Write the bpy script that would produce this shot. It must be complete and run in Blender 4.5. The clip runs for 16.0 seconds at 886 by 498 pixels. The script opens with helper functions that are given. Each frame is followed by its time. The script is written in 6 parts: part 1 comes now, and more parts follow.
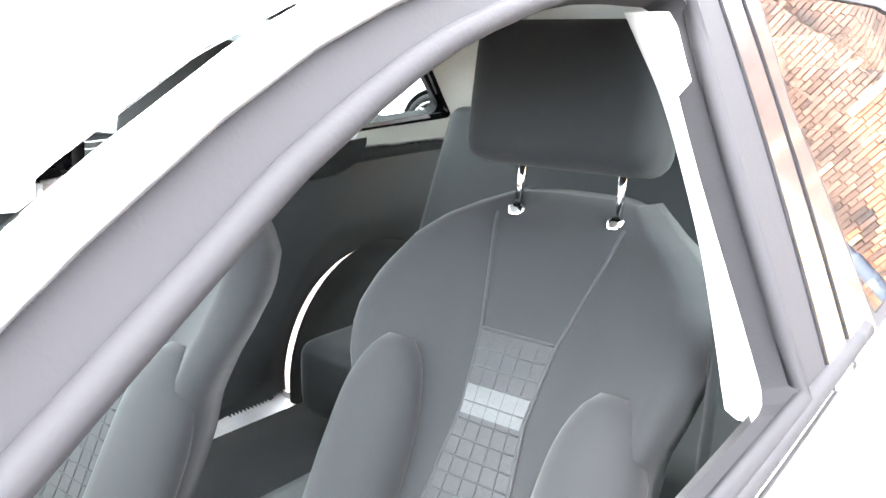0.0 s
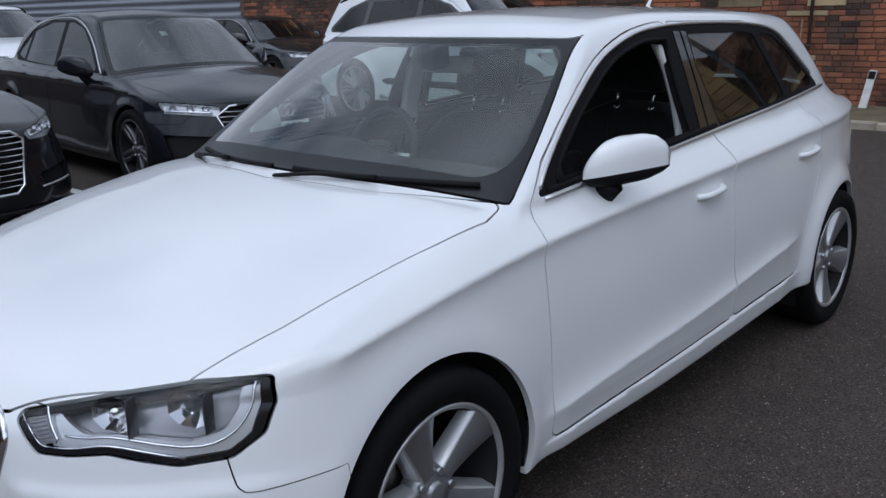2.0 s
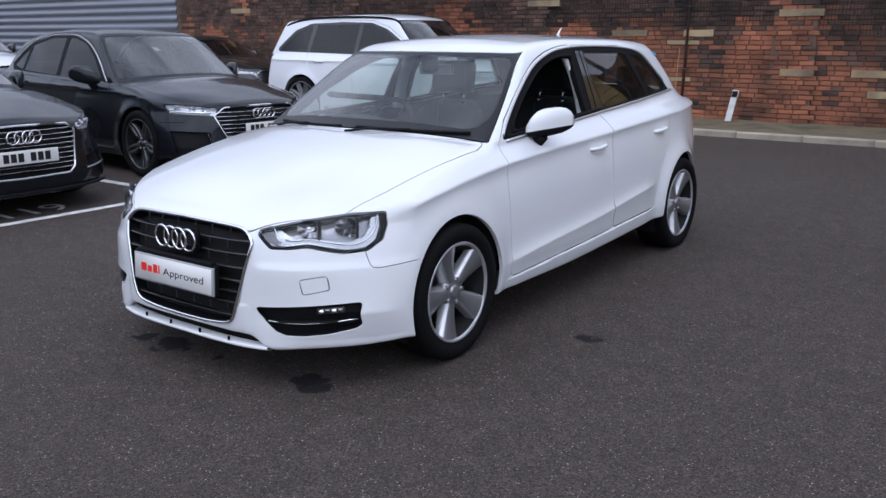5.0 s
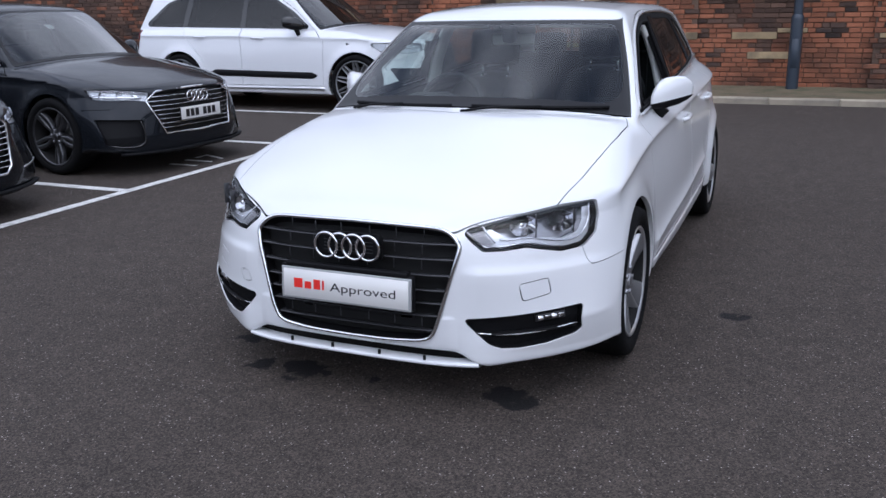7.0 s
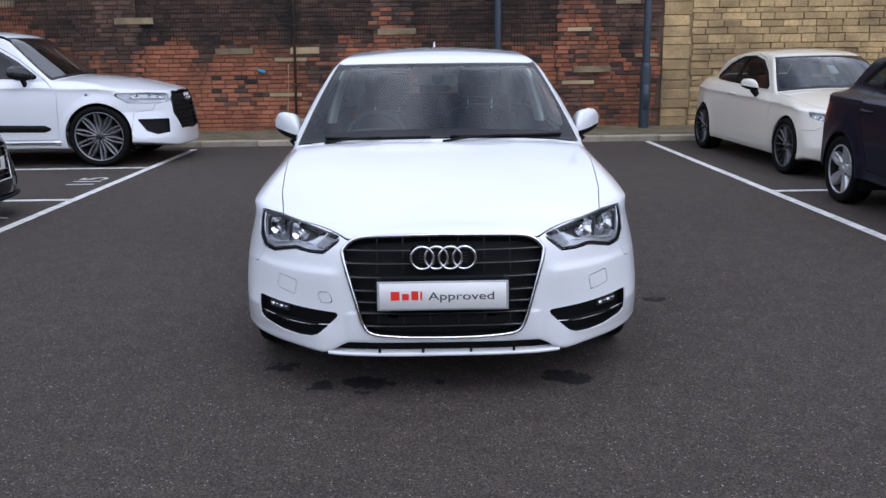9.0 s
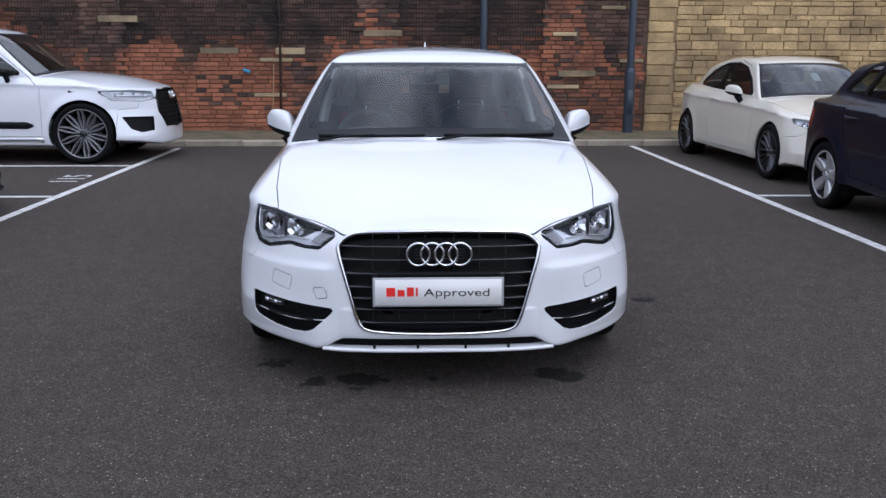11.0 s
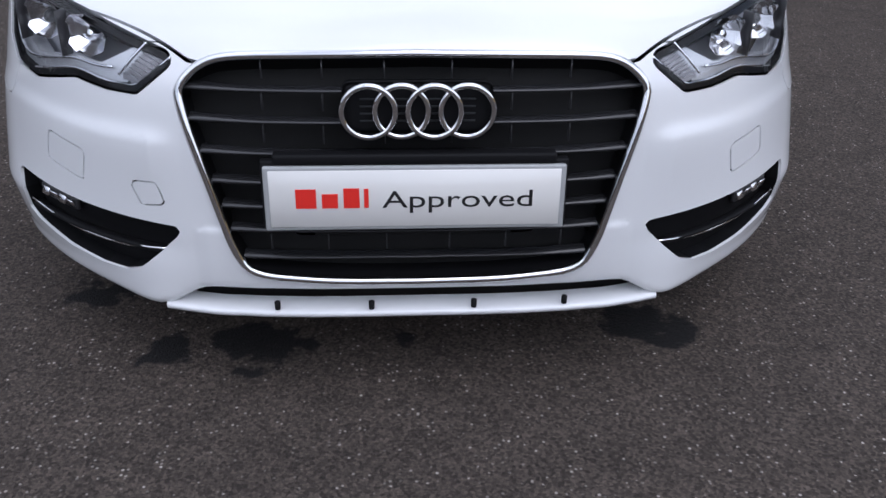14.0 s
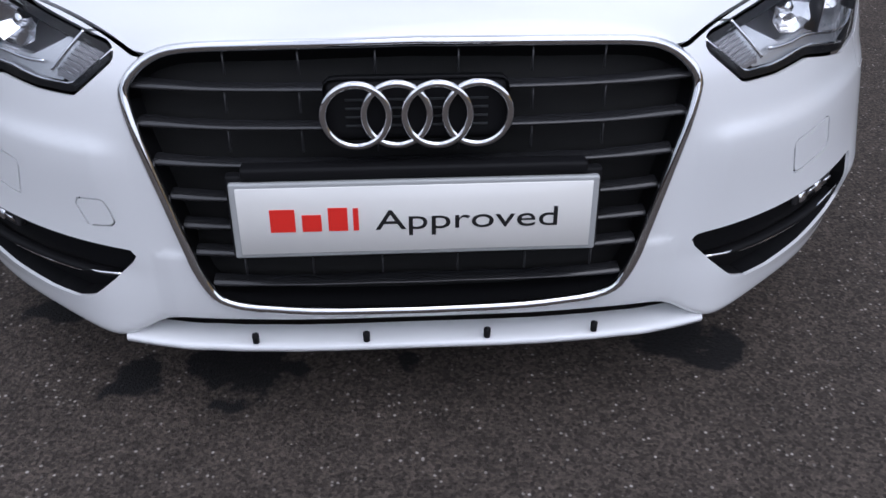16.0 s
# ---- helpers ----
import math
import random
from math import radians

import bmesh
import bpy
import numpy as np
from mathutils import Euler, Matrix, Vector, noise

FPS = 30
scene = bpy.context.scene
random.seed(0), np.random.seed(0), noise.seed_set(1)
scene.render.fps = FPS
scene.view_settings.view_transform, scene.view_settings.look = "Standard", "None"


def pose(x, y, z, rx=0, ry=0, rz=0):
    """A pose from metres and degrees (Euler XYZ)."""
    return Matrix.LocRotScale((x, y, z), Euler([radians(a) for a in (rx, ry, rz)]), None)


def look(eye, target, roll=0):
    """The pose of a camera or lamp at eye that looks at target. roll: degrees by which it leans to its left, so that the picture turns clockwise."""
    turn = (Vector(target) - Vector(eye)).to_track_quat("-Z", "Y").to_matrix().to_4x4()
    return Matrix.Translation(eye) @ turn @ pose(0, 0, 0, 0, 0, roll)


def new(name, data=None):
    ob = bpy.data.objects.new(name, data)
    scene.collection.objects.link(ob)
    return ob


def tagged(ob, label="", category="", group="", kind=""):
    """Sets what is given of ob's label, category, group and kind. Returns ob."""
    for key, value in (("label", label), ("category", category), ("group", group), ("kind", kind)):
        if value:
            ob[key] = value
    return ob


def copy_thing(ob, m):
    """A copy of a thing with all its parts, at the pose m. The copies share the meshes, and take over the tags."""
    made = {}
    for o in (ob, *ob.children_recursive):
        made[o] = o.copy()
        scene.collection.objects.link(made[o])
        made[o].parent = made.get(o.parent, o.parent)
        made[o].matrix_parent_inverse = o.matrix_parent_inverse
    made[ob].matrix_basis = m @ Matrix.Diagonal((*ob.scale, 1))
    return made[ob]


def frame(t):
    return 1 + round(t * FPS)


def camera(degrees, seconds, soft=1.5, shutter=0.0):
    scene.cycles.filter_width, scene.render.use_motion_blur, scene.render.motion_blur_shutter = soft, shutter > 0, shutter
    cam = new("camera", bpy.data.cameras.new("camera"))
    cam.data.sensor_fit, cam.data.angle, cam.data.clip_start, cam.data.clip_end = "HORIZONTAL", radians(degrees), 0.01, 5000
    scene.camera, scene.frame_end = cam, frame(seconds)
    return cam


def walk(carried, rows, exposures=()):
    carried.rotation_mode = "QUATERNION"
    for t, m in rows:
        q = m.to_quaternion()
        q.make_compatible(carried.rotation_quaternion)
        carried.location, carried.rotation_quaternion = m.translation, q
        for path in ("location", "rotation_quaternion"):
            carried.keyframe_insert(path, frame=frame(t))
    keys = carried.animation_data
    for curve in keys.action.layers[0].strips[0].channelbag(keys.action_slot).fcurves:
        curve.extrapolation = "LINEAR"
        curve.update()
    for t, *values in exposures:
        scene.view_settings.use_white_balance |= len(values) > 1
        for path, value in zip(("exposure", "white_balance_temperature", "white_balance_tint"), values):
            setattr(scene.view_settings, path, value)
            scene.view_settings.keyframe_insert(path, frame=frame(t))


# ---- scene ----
cam = camera(54.1, 16.0)
PATH = [
    (0, (0.933, 0.736, 1.295), (-0.284, 2.251, 0.823), 0.4),
    (0.1, (0.987, 0.651, 1.329), (-0.19, 2.19, 0.833), -0.3),
    (0.2, (1.034, 0.546, 1.354), (-0.099, 2.105, 0.827), -0.8),
    (0.3, (1.085, 0.442, 1.373), (-0.027, 2.013, 0.818), -1.3),
    (0.4, (1.144, 0.342, 1.387), (0.022, 1.894, 0.818), -1.6),
    (0.5, (1.204, 0.245, 1.395), (0.051, 1.779, 0.818), -2.0),
    (0.8, (1.379, -0.055, 1.414), (0.105, 1.378, 0.847), -0.6),
    (1, (1.509, -0.284, 1.428), (0.204, 1.129, 0.881), -0.1),
    (1.5, (1.831, -0.863, 1.428), (0.489, 0.53, 0.92), -2.5),
    (2, (2.15, -1.408, 1.445), (0.848, 0.015, 0.918), -1.2),
    (2.5, (2.474, -1.938, 1.43), (1.219, -0.478, 0.885), -0.3),
    (3, (2.75, -2.473, 1.436), (1.551, -0.952, 0.938), -0.4),
    (5.3, (3.059, -3.157, 1.462), (1.921, -1.585, 0.98), 0.2),
    (5.5, (3.007, -3.185, 1.47), (1.87, -1.614, 0.983), 0.6),
    (6, (2.625, -3.376, 1.467), (1.52, -1.782, 0.983), 0.6),
    (6.5, (2.086, -3.434, 1.44), (1.098, -1.772, 0.929), -0.4),
    (7, (1.52, -3.534, 1.453), (0.757, -1.768, 0.908), -1.1),
    (7.5, (0.978, -3.665, 1.443), (0.477, -1.808, 0.894), -2.1),
    (7.7, (0.771, -3.715, 1.431), (0.349, -1.837, 0.887), -2.3),
    (8, (0.486, -3.852, 1.437), (0.206, -1.939, 0.924), -2.7),
    (8.5, (0.118, -4.123, 1.45), (0.041, -2.183, 0.971), -2.5),
    (9, (-0.05, -4.315, 1.426), (-0.022, -2.365, 0.983), -0.7),
    (9.2, (-0.118, -4.365, 1.429), (-0.055, -2.412, 0.999), 0.2),
    (11.3, (-0.113, -4.307, 1.397), (-0.038, -2.356, 0.96), 0.2),
    (11.5, (-0.1, -4.26, 1.399), (-0.028, -2.315, 0.937), 0.5),
    (12, (-0.115, -3.99, 1.354), (-0.004, -2.069, 0.812), 1.7),
    (12.5, (-0.148, -3.606, 1.31), (0.03, -1.727, 0.648), 0.9),
    (13, (-0.05, -3.14, 1.243), (0.07, -1.311, 0.443), 0.3),
    (13.5, (-0.11, -2.677, 1.183), (0.079, -0.891, 0.301), 1.5),
    (14, (-0.06, -2.312, 1.126), (0.073, -0.562, 0.158), 1.2),
    (14.5, (-0.02, -2.086, 1.100), (0.06, -0.373, 0.064), 0.4),
    (15, (-0.034, -2.022, 1.105), (0.039, -0.334, 0.029), 0.3),
    (15.5, (-0.036, -2.013, 1.108), (0.061, -0.328, 0.026), 0.4),
    (16, (-0.031, -2.014, 1.107), (0.071, -0.329, 0.025), 0.2),
]
walk(cam, [(t, look(eye, target, roll)) for t, eye, target, roll in PATH],
     [(0, 5.35, 6560, 13), (0.3, 3.92, 6470, 11), (0.5, 2.95, 6400, 10), (0.8, 1.75, 6300, 10), (1.0, 1.2, 6200, 10), (1.5, 0.4, 5880, 10), (2.0, -0.6, 5690, 11),
      (2.5, -1.1, 5630, 12), (3.0, -1.28, 5620, 12), (5.3, -0.12, 5640, 16), (7.0, -0.15, 5640, 16), (12.5, -0.2, 5640, 16), (14.0, -0.22, 5820, 16), (16, -0.25, 5820, 16)])

# ---- daylight: bright broken cloud ----
world = bpy.data.worlds.new("sky")
scene.world = world
world.use_nodes = True
wn, wl = world.node_tree.nodes, world.node_tree.links
wn.clear()
sky = wn.new("ShaderNodeTexSky")
sky.sky_type, sky.sun_disc = "NISHITA", False
sky.sun_elevation, sky.sun_rotation = radians(58), radians(150)
sky.dust_density, sky.ozone_density = 1.2, 1.0
sky_co = wn.new("ShaderNodeTexCoord")
cloud = wn.new("ShaderNodeTexNoise")
cloud.inputs["Scale"].default_value, cloud.inputs["Detail"].default_value = 1.6, 6.0
cloud.inputs["Roughness"].default_value = 0.55
cloud_ramp = wn.new("ShaderNodeValToRGB")
cloud_ramp.color_ramp.elements[0].position, cloud_ramp.color_ramp.elements[1].position = 0.31, 0.45
cloud_tone = wn.new("ShaderNodeTexNoise")
cloud_tone.inputs["Scale"].default_value, cloud_tone.inputs["Detail"].default_value = 2.2, 5.0
tone_ramp = wn.new("ShaderNodeValToRGB")
tone_ramp.color_ramp.elements[0].position, tone_ramp.color_ramp.elements[1].position = 0.32, 0.68
tone_ramp.color_ramp.elements[0].color = (5.4, 5.8, 6.5, 1)
tone_ramp.color_ramp.elements[1].color = (15.0, 15.4, 16.0, 1)
sky_mix = wn.new("ShaderNodeMix")
sky_mix.data_type = "RGBA"
back = wn.new("ShaderNodeBackground")
back.inputs["Strength"].default_value = 0.085
wout = wn.new("ShaderNodeOutputWorld")
wl.new(sky_co.outputs["Generated"], cloud.inputs["Vector"])
wl.new(sky_co.outputs["Generated"], cloud_tone.inputs["Vector"])
wl.new(cloud.outputs["Fac"], cloud_ramp.inputs["Fac"])
wl.new(cloud_tone.outputs["Fac"], tone_ramp.inputs["Fac"])
wl.new(cloud_ramp.outputs["Color"], sky_mix.inputs["Factor"])
wl.new(sky.outputs["Color"], sky_mix.inputs["A"])
sep = wn.new("ShaderNodeSeparateXYZ")
rise = wn.new("ShaderNodeMapRange")
rise.inputs["From Min"].default_value, rise.inputs["From Max"].default_value = 0.0, 1.0
rise.inputs["To Min"].default_value, rise.inputs["To Max"].default_value = 0.95, 1.10
grow = wn.new("ShaderNodeVectorMath")
grow.operation = "SCALE"
wl.new(sky_co.outputs["Generated"], sep.inputs[0])
wl.new(sep.outputs["Z"], rise.inputs["Value"])
wl.new(tone_ramp.outputs["Color"], grow.inputs[0])
# thin cloud is brightest round the hidden sun
toward = wn.new("ShaderNodeVectorMath")
toward.operation = "DOT_PRODUCT"
toward.inputs[1].default_value = (0.256, -0.455, 0.853)
halo = wn.new("ShaderNodeMapRange")
halo.interpolation_type = "SMOOTHSTEP"
halo.inputs["From Min"].default_value, halo.inputs["From Max"].default_value = -0.35, 1.0
halo.inputs["To Min"].default_value, halo.inputs["To Max"].default_value = 0.70, 1.60
both = wn.new("ShaderNodeMath")
both.operation = "MULTIPLY"
wl.new(sky_co.outputs["Generated"], toward.inputs[0])
wl.new(toward.outputs["Value"], halo.inputs["Value"])
wl.new(rise.outputs[0], both.inputs[0])
wl.new(halo.outputs[0], both.inputs[1])
wl.new(both.outputs[0], grow.inputs["Scale"])
wl.new(grow.outputs[0], sky_mix.inputs["B"])
wl.new(sky_mix.outputs["Result"], back.inputs["Color"])
wl.new(back.outputs["Background"], wout.inputs["Surface"])
sun = new("sun", bpy.data.lights.new("sun", "SUN"))
sun.data.energy, sun.data.angle, sun.data.color = 0.85, radians(40), (1.0, 0.96, 0.9)
sun.matrix_world = look((0, 0, 30), (-9.0, 16.0, 0))

# ---- materials ----
def material(name, color, rough=0.5, metal=0.0, coat=0.0, tone=0.0, tone_scale=3.0, grain=0.0, grain_scale=60.0, bump=0.0, bump_scale=120.0,
             rough_var=0.0, spec=0.5, per_piece=0.0, world_co=False, dirt=None, dirt_amount=0.0, dirt_scale=1.5, sheen=0.0):
    """Principled surface: colour varied at a large and a small scale, stains of a second colour, fine relief, uneven gloss."""
    m = bpy.data.materials.new(name)
    m.use_nodes = True
    n, l = m.node_tree.nodes, m.node_tree.links
    p = n["Principled BSDF"]
    p.inputs["Roughness"].default_value, p.inputs["Metallic"].default_value = rough, metal
    p.inputs["Coat Weight"].default_value, p.inputs["Coat Roughness"].default_value = coat, 0.03
    p.inputs["Specular IOR Level"].default_value = spec
    p.inputs["Sheen Weight"].default_value = sheen
    co, geo = n.new("ShaderNodeTexCoord"), n.new("ShaderNodeNewGeometry")

    def noise_at(scale, detail=5.0):
        t = n.new("ShaderNodeTexNoise")
        t.inputs["Scale"].default_value, t.inputs["Detail"].default_value = scale, detail
        l.new(geo.outputs["Position"] if world_co else co.outputs["Object"], t.inputs["Vector"])
        return t.outputs["Fac"]

    def scaled(value, amount):
        """1 + amount * (value - 0.5) * 2"""
        a = n.new("ShaderNodeMath")
        a.operation = "MULTIPLY_ADD"
        l.new(value, a.inputs[0])
        a.inputs[1].default_value, a.inputs[2].default_value = 2 * amount, 1 - amount
        return a.outputs[0]

    c = n.new("ShaderNodeRGB")
    c.outputs[0].default_value = (*color, 1)
    out = c.outputs[0]
    if dirt is not None:
        ramp = n.new("ShaderNodeValToRGB")
        ramp.color_ramp.elements[0].position, ramp.color_ramp.elements[1].position = 0.45, 0.7
        ramp.color_ramp.elements[1].color = (dirt_amount,) * 3 + (1,)
        l.new(noise_at(dirt_scale, 8), ramp.inputs["Fac"])
        mix = n.new("ShaderNodeMix")
        mix.data_type = "RGBA"
        l.new(ramp.outputs["Color"], mix.inputs["Factor"])
        l.new(out, mix.inputs["A"])
        mix.inputs["B"].default_value = (*dirt, 1)
        out = mix.outputs["Result"]
    for amount, source in ((tone, lambda: noise_at(tone_scale)), (grain, lambda: noise_at(grain_scale, 2)), (per_piece, None)):
        if amount:
            if source is None:
                info = n.new("ShaderNodeObjectInfo")
                isle = n.new("ShaderNodeNewGeometry")
                add = n.new("ShaderNodeMath")
                add.operation = "ADD"
                l.new(info.outputs["Random"], add.inputs[0])
                l.new(isle.outputs["Random Per Island"], add.inputs[1])
                half = n.new("ShaderNodeMath")
                half.operation = "FRACT"
                l.new(add.outputs[0], half.inputs[0])
                value = half.outputs[0]
            else:
                value = source()
            s = n.new("ShaderNodeVectorMath")
            s.operation = "SCALE"
            l.new(out, s.inputs[0])
            l.new(scaled(value, amount), s.inputs["Scale"])
            out = s.outputs[0]
    l.new(out, p.inputs["Base Color"])
    if rough_var:
        r = n.new("ShaderNodeMath")
        r.operation = "MULTIPLY_ADD"
        l.new(noise_at(tone_scale * 2.3), r.inputs[0])
        r.inputs[1].default_value, r.inputs[2].default_value = 2 * rough_var, rough - rough_var
        l.new(r.outputs[0], p.inputs["Roughness"])
    if bump:
        b = n.new("ShaderNodeBump")
        b.inputs["Strength"].default_value, b.inputs["Distance"].default_value = bump, 0.01
        l.new(noise_at(bump_scale, 6), b.inputs["Height"])
        l.new(b.outputs["Normal"], p.inputs["Normal"])
    return m


def glass(name, tint, ior=1.5, rough=0.0, weight=1.0):
    """A thin pane: what is behind it shows through its tint, and its faces mirror by the Fresnel law (twice, for both faces)."""
    m = bpy.data.materials.new(name)
    m.use_nodes = True
    n, l = m.node_tree.nodes, m.node_tree.links
    n.clear()
    t, g, f, mix, o = (n.new("ShaderNode" + k) for k in ("BsdfTransparent", "BsdfGlossy", "LayerWeight", "MixShader", "OutputMaterial"))
    t.inputs["Color"].default_value = (*tint, 1)
    g.inputs["Roughness"].default_value = rough
    f.inputs["Blend"].default_value = 0.5
    rise5, schlick = n.new("ShaderNodeMath"), n.new("ShaderNodeMath")
    rise5.operation, schlick.operation = "POWER", "MULTIPLY_ADD"
    r0 = ((ior - 1) / (ior + 1)) ** 2
    rise5.inputs[1].default_value, schlick.inputs[1].default_value, schlick.inputs[2].default_value = 5.0, 1 - r0, r0
    l.new(f.outputs["Facing"], rise5.inputs[0])
    l.new(rise5.outputs[0], schlick.inputs[0])
    twice = n.new("ShaderNodeMath")
    twice.operation, twice.use_clamp = "MULTIPLY", True
    twice.inputs[1].default_value = 1.8 * weight
    l.new(schlick.outputs[0], twice.inputs[0])
    l.new(twice.outputs[0], mix.inputs[0])
    l.new(t.outputs[0], mix.inputs[1])
    l.new(g.outputs[0], mix.inputs[2])
    l.new(mix.outputs[0], o.inputs["Surface"])
    return m


def asphalt(name):
    """Worn tarmac: dark binder, pale stone chips, large tonal patches and the dark damp blots by the parked car's nose."""
    m = material(name, (0.0620, 0.0500, 0.0418), rough=0.88, tone=0.16, tone_scale=0.5, grain=0.75, grain_scale=130, spec=0.3)
    n, l = m.node_tree.nodes, m.node_tree.links
    p = n["Principled BSDF"]
    base = p.inputs["Base Color"].links[0].from_socket
    co = n.new("ShaderNodeTexCoord")
    chips = n.new("ShaderNodeTexVoronoi")
    chips.inputs["Scale"].default_value = 105
    l.new(co.outputs["Object"], chips.inputs["Vector"])
    pick = n.new("ShaderNodeSeparateColor")
    l.new(chips.outputs["Color"], pick.inputs[0])
    which = n.new("ShaderNodeMapRange")
    which.inputs["From Min"].default_value, which.inputs["From Max"].default_value = 0.86, 0.99
    l.new(pick.outputs[0], which.inputs["Value"])
    core = n.new("ShaderNodeMapRange")
    core.inputs["From Min"].default_value, core.inputs["From Max"].default_value = 0.40, 0.22
    l.new(chips.outputs["Distance"], core.inputs["Value"])
    chip = n.new("ShaderNodeMath")
    chip.operation = "MULTIPLY"
    l.new(which.outputs[0], chip.inputs[0])
    l.new(core.outputs[0], chip.inputs[1])
    mix = n.new("ShaderNodeMix")
    mix.data_type = "RGBA"
    l.new(chip.outputs[0], mix.inputs["Factor"])
    l.new(base, mix.inputs["A"])
    mix.inputs["B"].default_value = (0.34, 0.31, 0.28, 1)
    out = mix.outputs["Result"]
    # stones of many greys, and mottled wear
    mosaic = n.new("ShaderNodeTexVoronoi")
    mosaic.inputs["Scale"].default_value = 150
    l.new(co.outputs["Object"], mosaic.inputs["Vector"])
    tint = n.new("ShaderNodeSeparateColor")
    l.new(mosaic.outputs["Color"], tint.inputs[0])
    blotch = n.new("ShaderNodeTexNoise")
    blotch.inputs["Scale"].default_value, blotch.inputs["Detail"].default_value, blotch.inputs["Roughness"].default_value = 7, 8, 0.75
    l.new(co.outputs["Object"], blotch.inputs["Vector"])
    for value, amount in ((tint.outputs[1], 0.52), (blotch.outputs["Fac"], 0.55)):
        a = n.new("ShaderNodeMath")
        a.operation = "MULTIPLY_ADD"
        l.new(value, a.inputs[0])
        a.inputs[1].default_value, a.inputs[2].default_value = 2 * amount, 1 - amount
        s = n.new("ShaderNodeVectorMath")
        s.operation = "SCALE"
        l.new(out, s.inputs[0])
        l.new(a.outputs[0], s.inputs["Scale"])
        out = s.outputs[0]
    # damp blots: (x, y, radius)
    wob = n.new("ShaderNodeTexNoise")
    wob.inputs["Scale"].default_value, wob.inputs["Detail"].default_value = 14, 5
    l.new(co.outputs["Object"], wob.inputs["Vector"])
    total = None
    for bx, by, br in DAMP:
        sub = n.new("ShaderNodeVectorMath")
        sub.operation = "DISTANCE"
        l.new(co.outputs["Object"], sub.inputs[0])
        sub.inputs[1].default_value = (bx, by, 0)
        add = n.new("ShaderNodeMath")
        add.operation = "MULTIPLY_ADD"
        l.new(wob.outputs["Fac"], add.inputs[0])
        add.inputs[1].default_value = 0.20
        l.new(sub.outputs["Value"], add.inputs[2])
        rng = n.new("ShaderNodeMapRange")
        rng.inputs["From Min"].default_value, rng.inputs["From Max"].default_value = br + 0.112, br + 0.094
        l.new(add.outputs[0], rng.inputs["Value"])
        if total is None:
            total = rng.outputs[0]
        else:
            mx = n.new("ShaderNodeMath")
            mx.operation = "MAXIMUM"
            l.new(total, mx.inputs[0])
            l.new(rng.outputs[0], mx.inputs[1])
            total = mx.outputs[0]
    wet = n.new("ShaderNodeMix")
    wet.data_type = "RGBA"
    wet.inputs["B"].default_value = (0.007, 0.007, 0.008, 1)
    damp = n.new("ShaderNodeMath")
    damp.operation = "MULTIPLY"
    damp.inputs[1].default_value = 0.93
    l.new(total, damp.inputs[0])
    l.new(damp.outputs[0], wet.inputs["Factor"])
    l.new(out, wet.inputs["A"])
    l.new(wet.outputs["Result"], p.inputs["Base Color"])
    b = n.new("ShaderNodeBump")
    b.inputs["Strength"].default_value, b.inputs["Distance"].default_value = 0.95, 0.007
    fine = n.new("ShaderNodeTexNoise")
    fine.inputs["Scale"].default_value, fine.inputs["Detail"].default_value, fine.inputs["Roughness"].default_value = 150, 3, 0.6
    l.new(co.outputs["Object"], fine.inputs["Vector"])
    l.new(fine.outputs["Fac"], b.inputs["Height"])
    l.new(b.outputs["Normal"], p.inputs["Normal"])
    return m


DAMP = [(-0.745, -0.475, 0.060), (-0.54, -0.71, 0.046), (-0.37, -0.675, 0.070), (-0.31, -0.70, 0.064), (-0.325, -0.775, 0.030), (-0.23, -0.705, 0.020), (-0.015, -0.69, 0.022), (0.53, -0.64, 0.075), (0.60, -0.675, 0.060), (1.25, 0.55, 0.05)]
M_TARMAC = asphalt("asphalt")
M_LINE = material("road_paint", (0.76, 0.75, 0.72), rough=0.7, tone=0.12, tone_scale=2, grain=0.15, dirt=(0.22, 0.21, 0.20), dirt_amount=0.55, dirt_scale=9, bump=0.3)
M_WHITE = material("white_paint", (0.80, 0.81, 0.82), rough=0.30, coat=1.0, tone=0.012, tone_scale=1.5, rough_var=0.05)
M_CREAM = material("offwhite_paint", (0.76, 0.72, 0.62), rough=0.32, coat=1.0, tone=0.02, tone_scale=1.5)
M_SUVWHITE = material("cool_white_paint", (0.78, 0.79, 0.81), rough=0.3, coat=1.0, tone=0.015)
M_GREY = material("grey_metallic_paint", (0.011, 0.013, 0.017), rough=0.22, metal=0.3, coat=0.6, spec=0.15, tone=0.05, grain=0.12, grain_scale=900)
M_BLACKPAINT = material("black_paint", (0.010, 0.011, 0.013), rough=0.25, metal=0.2, coat=1.0, tone=0.04)
M_NAVY = material("dark_blue_paint", (0.003, 0.005, 0.016), rough=0.3, metal=0.0, spec=0.25, coat=0.22, tone=0.04)
M_TRIM = material("black_plastic", (0.008, 0.008, 0.009), rough=0.55, spec=0.12, tone=0.08, bump=0.05, bump_scale=400)
M_SLAT = material("grille_plastic", (0.020, 0.020, 0.022), rough=0.24, spec=0.65, tone=0.1, bump=0.05, bump_scale=300)
M_GLOSSBLACK = material("gloss_black", (0.010, 0.010, 0.011), rough=0.12, coat=0.5, tone=0.05)
M_FRIT = material("black_glass_border", (0.010, 0.010, 0.011), rough=0.35, coat=0.15, spec=0.3, tone=0.05)
M_RUBBER = material("rubber_seal", (0.009, 0.009, 0.010), rough=0.75, spec=0.1, tone=0.1, bump=0.05, bump_scale=300)
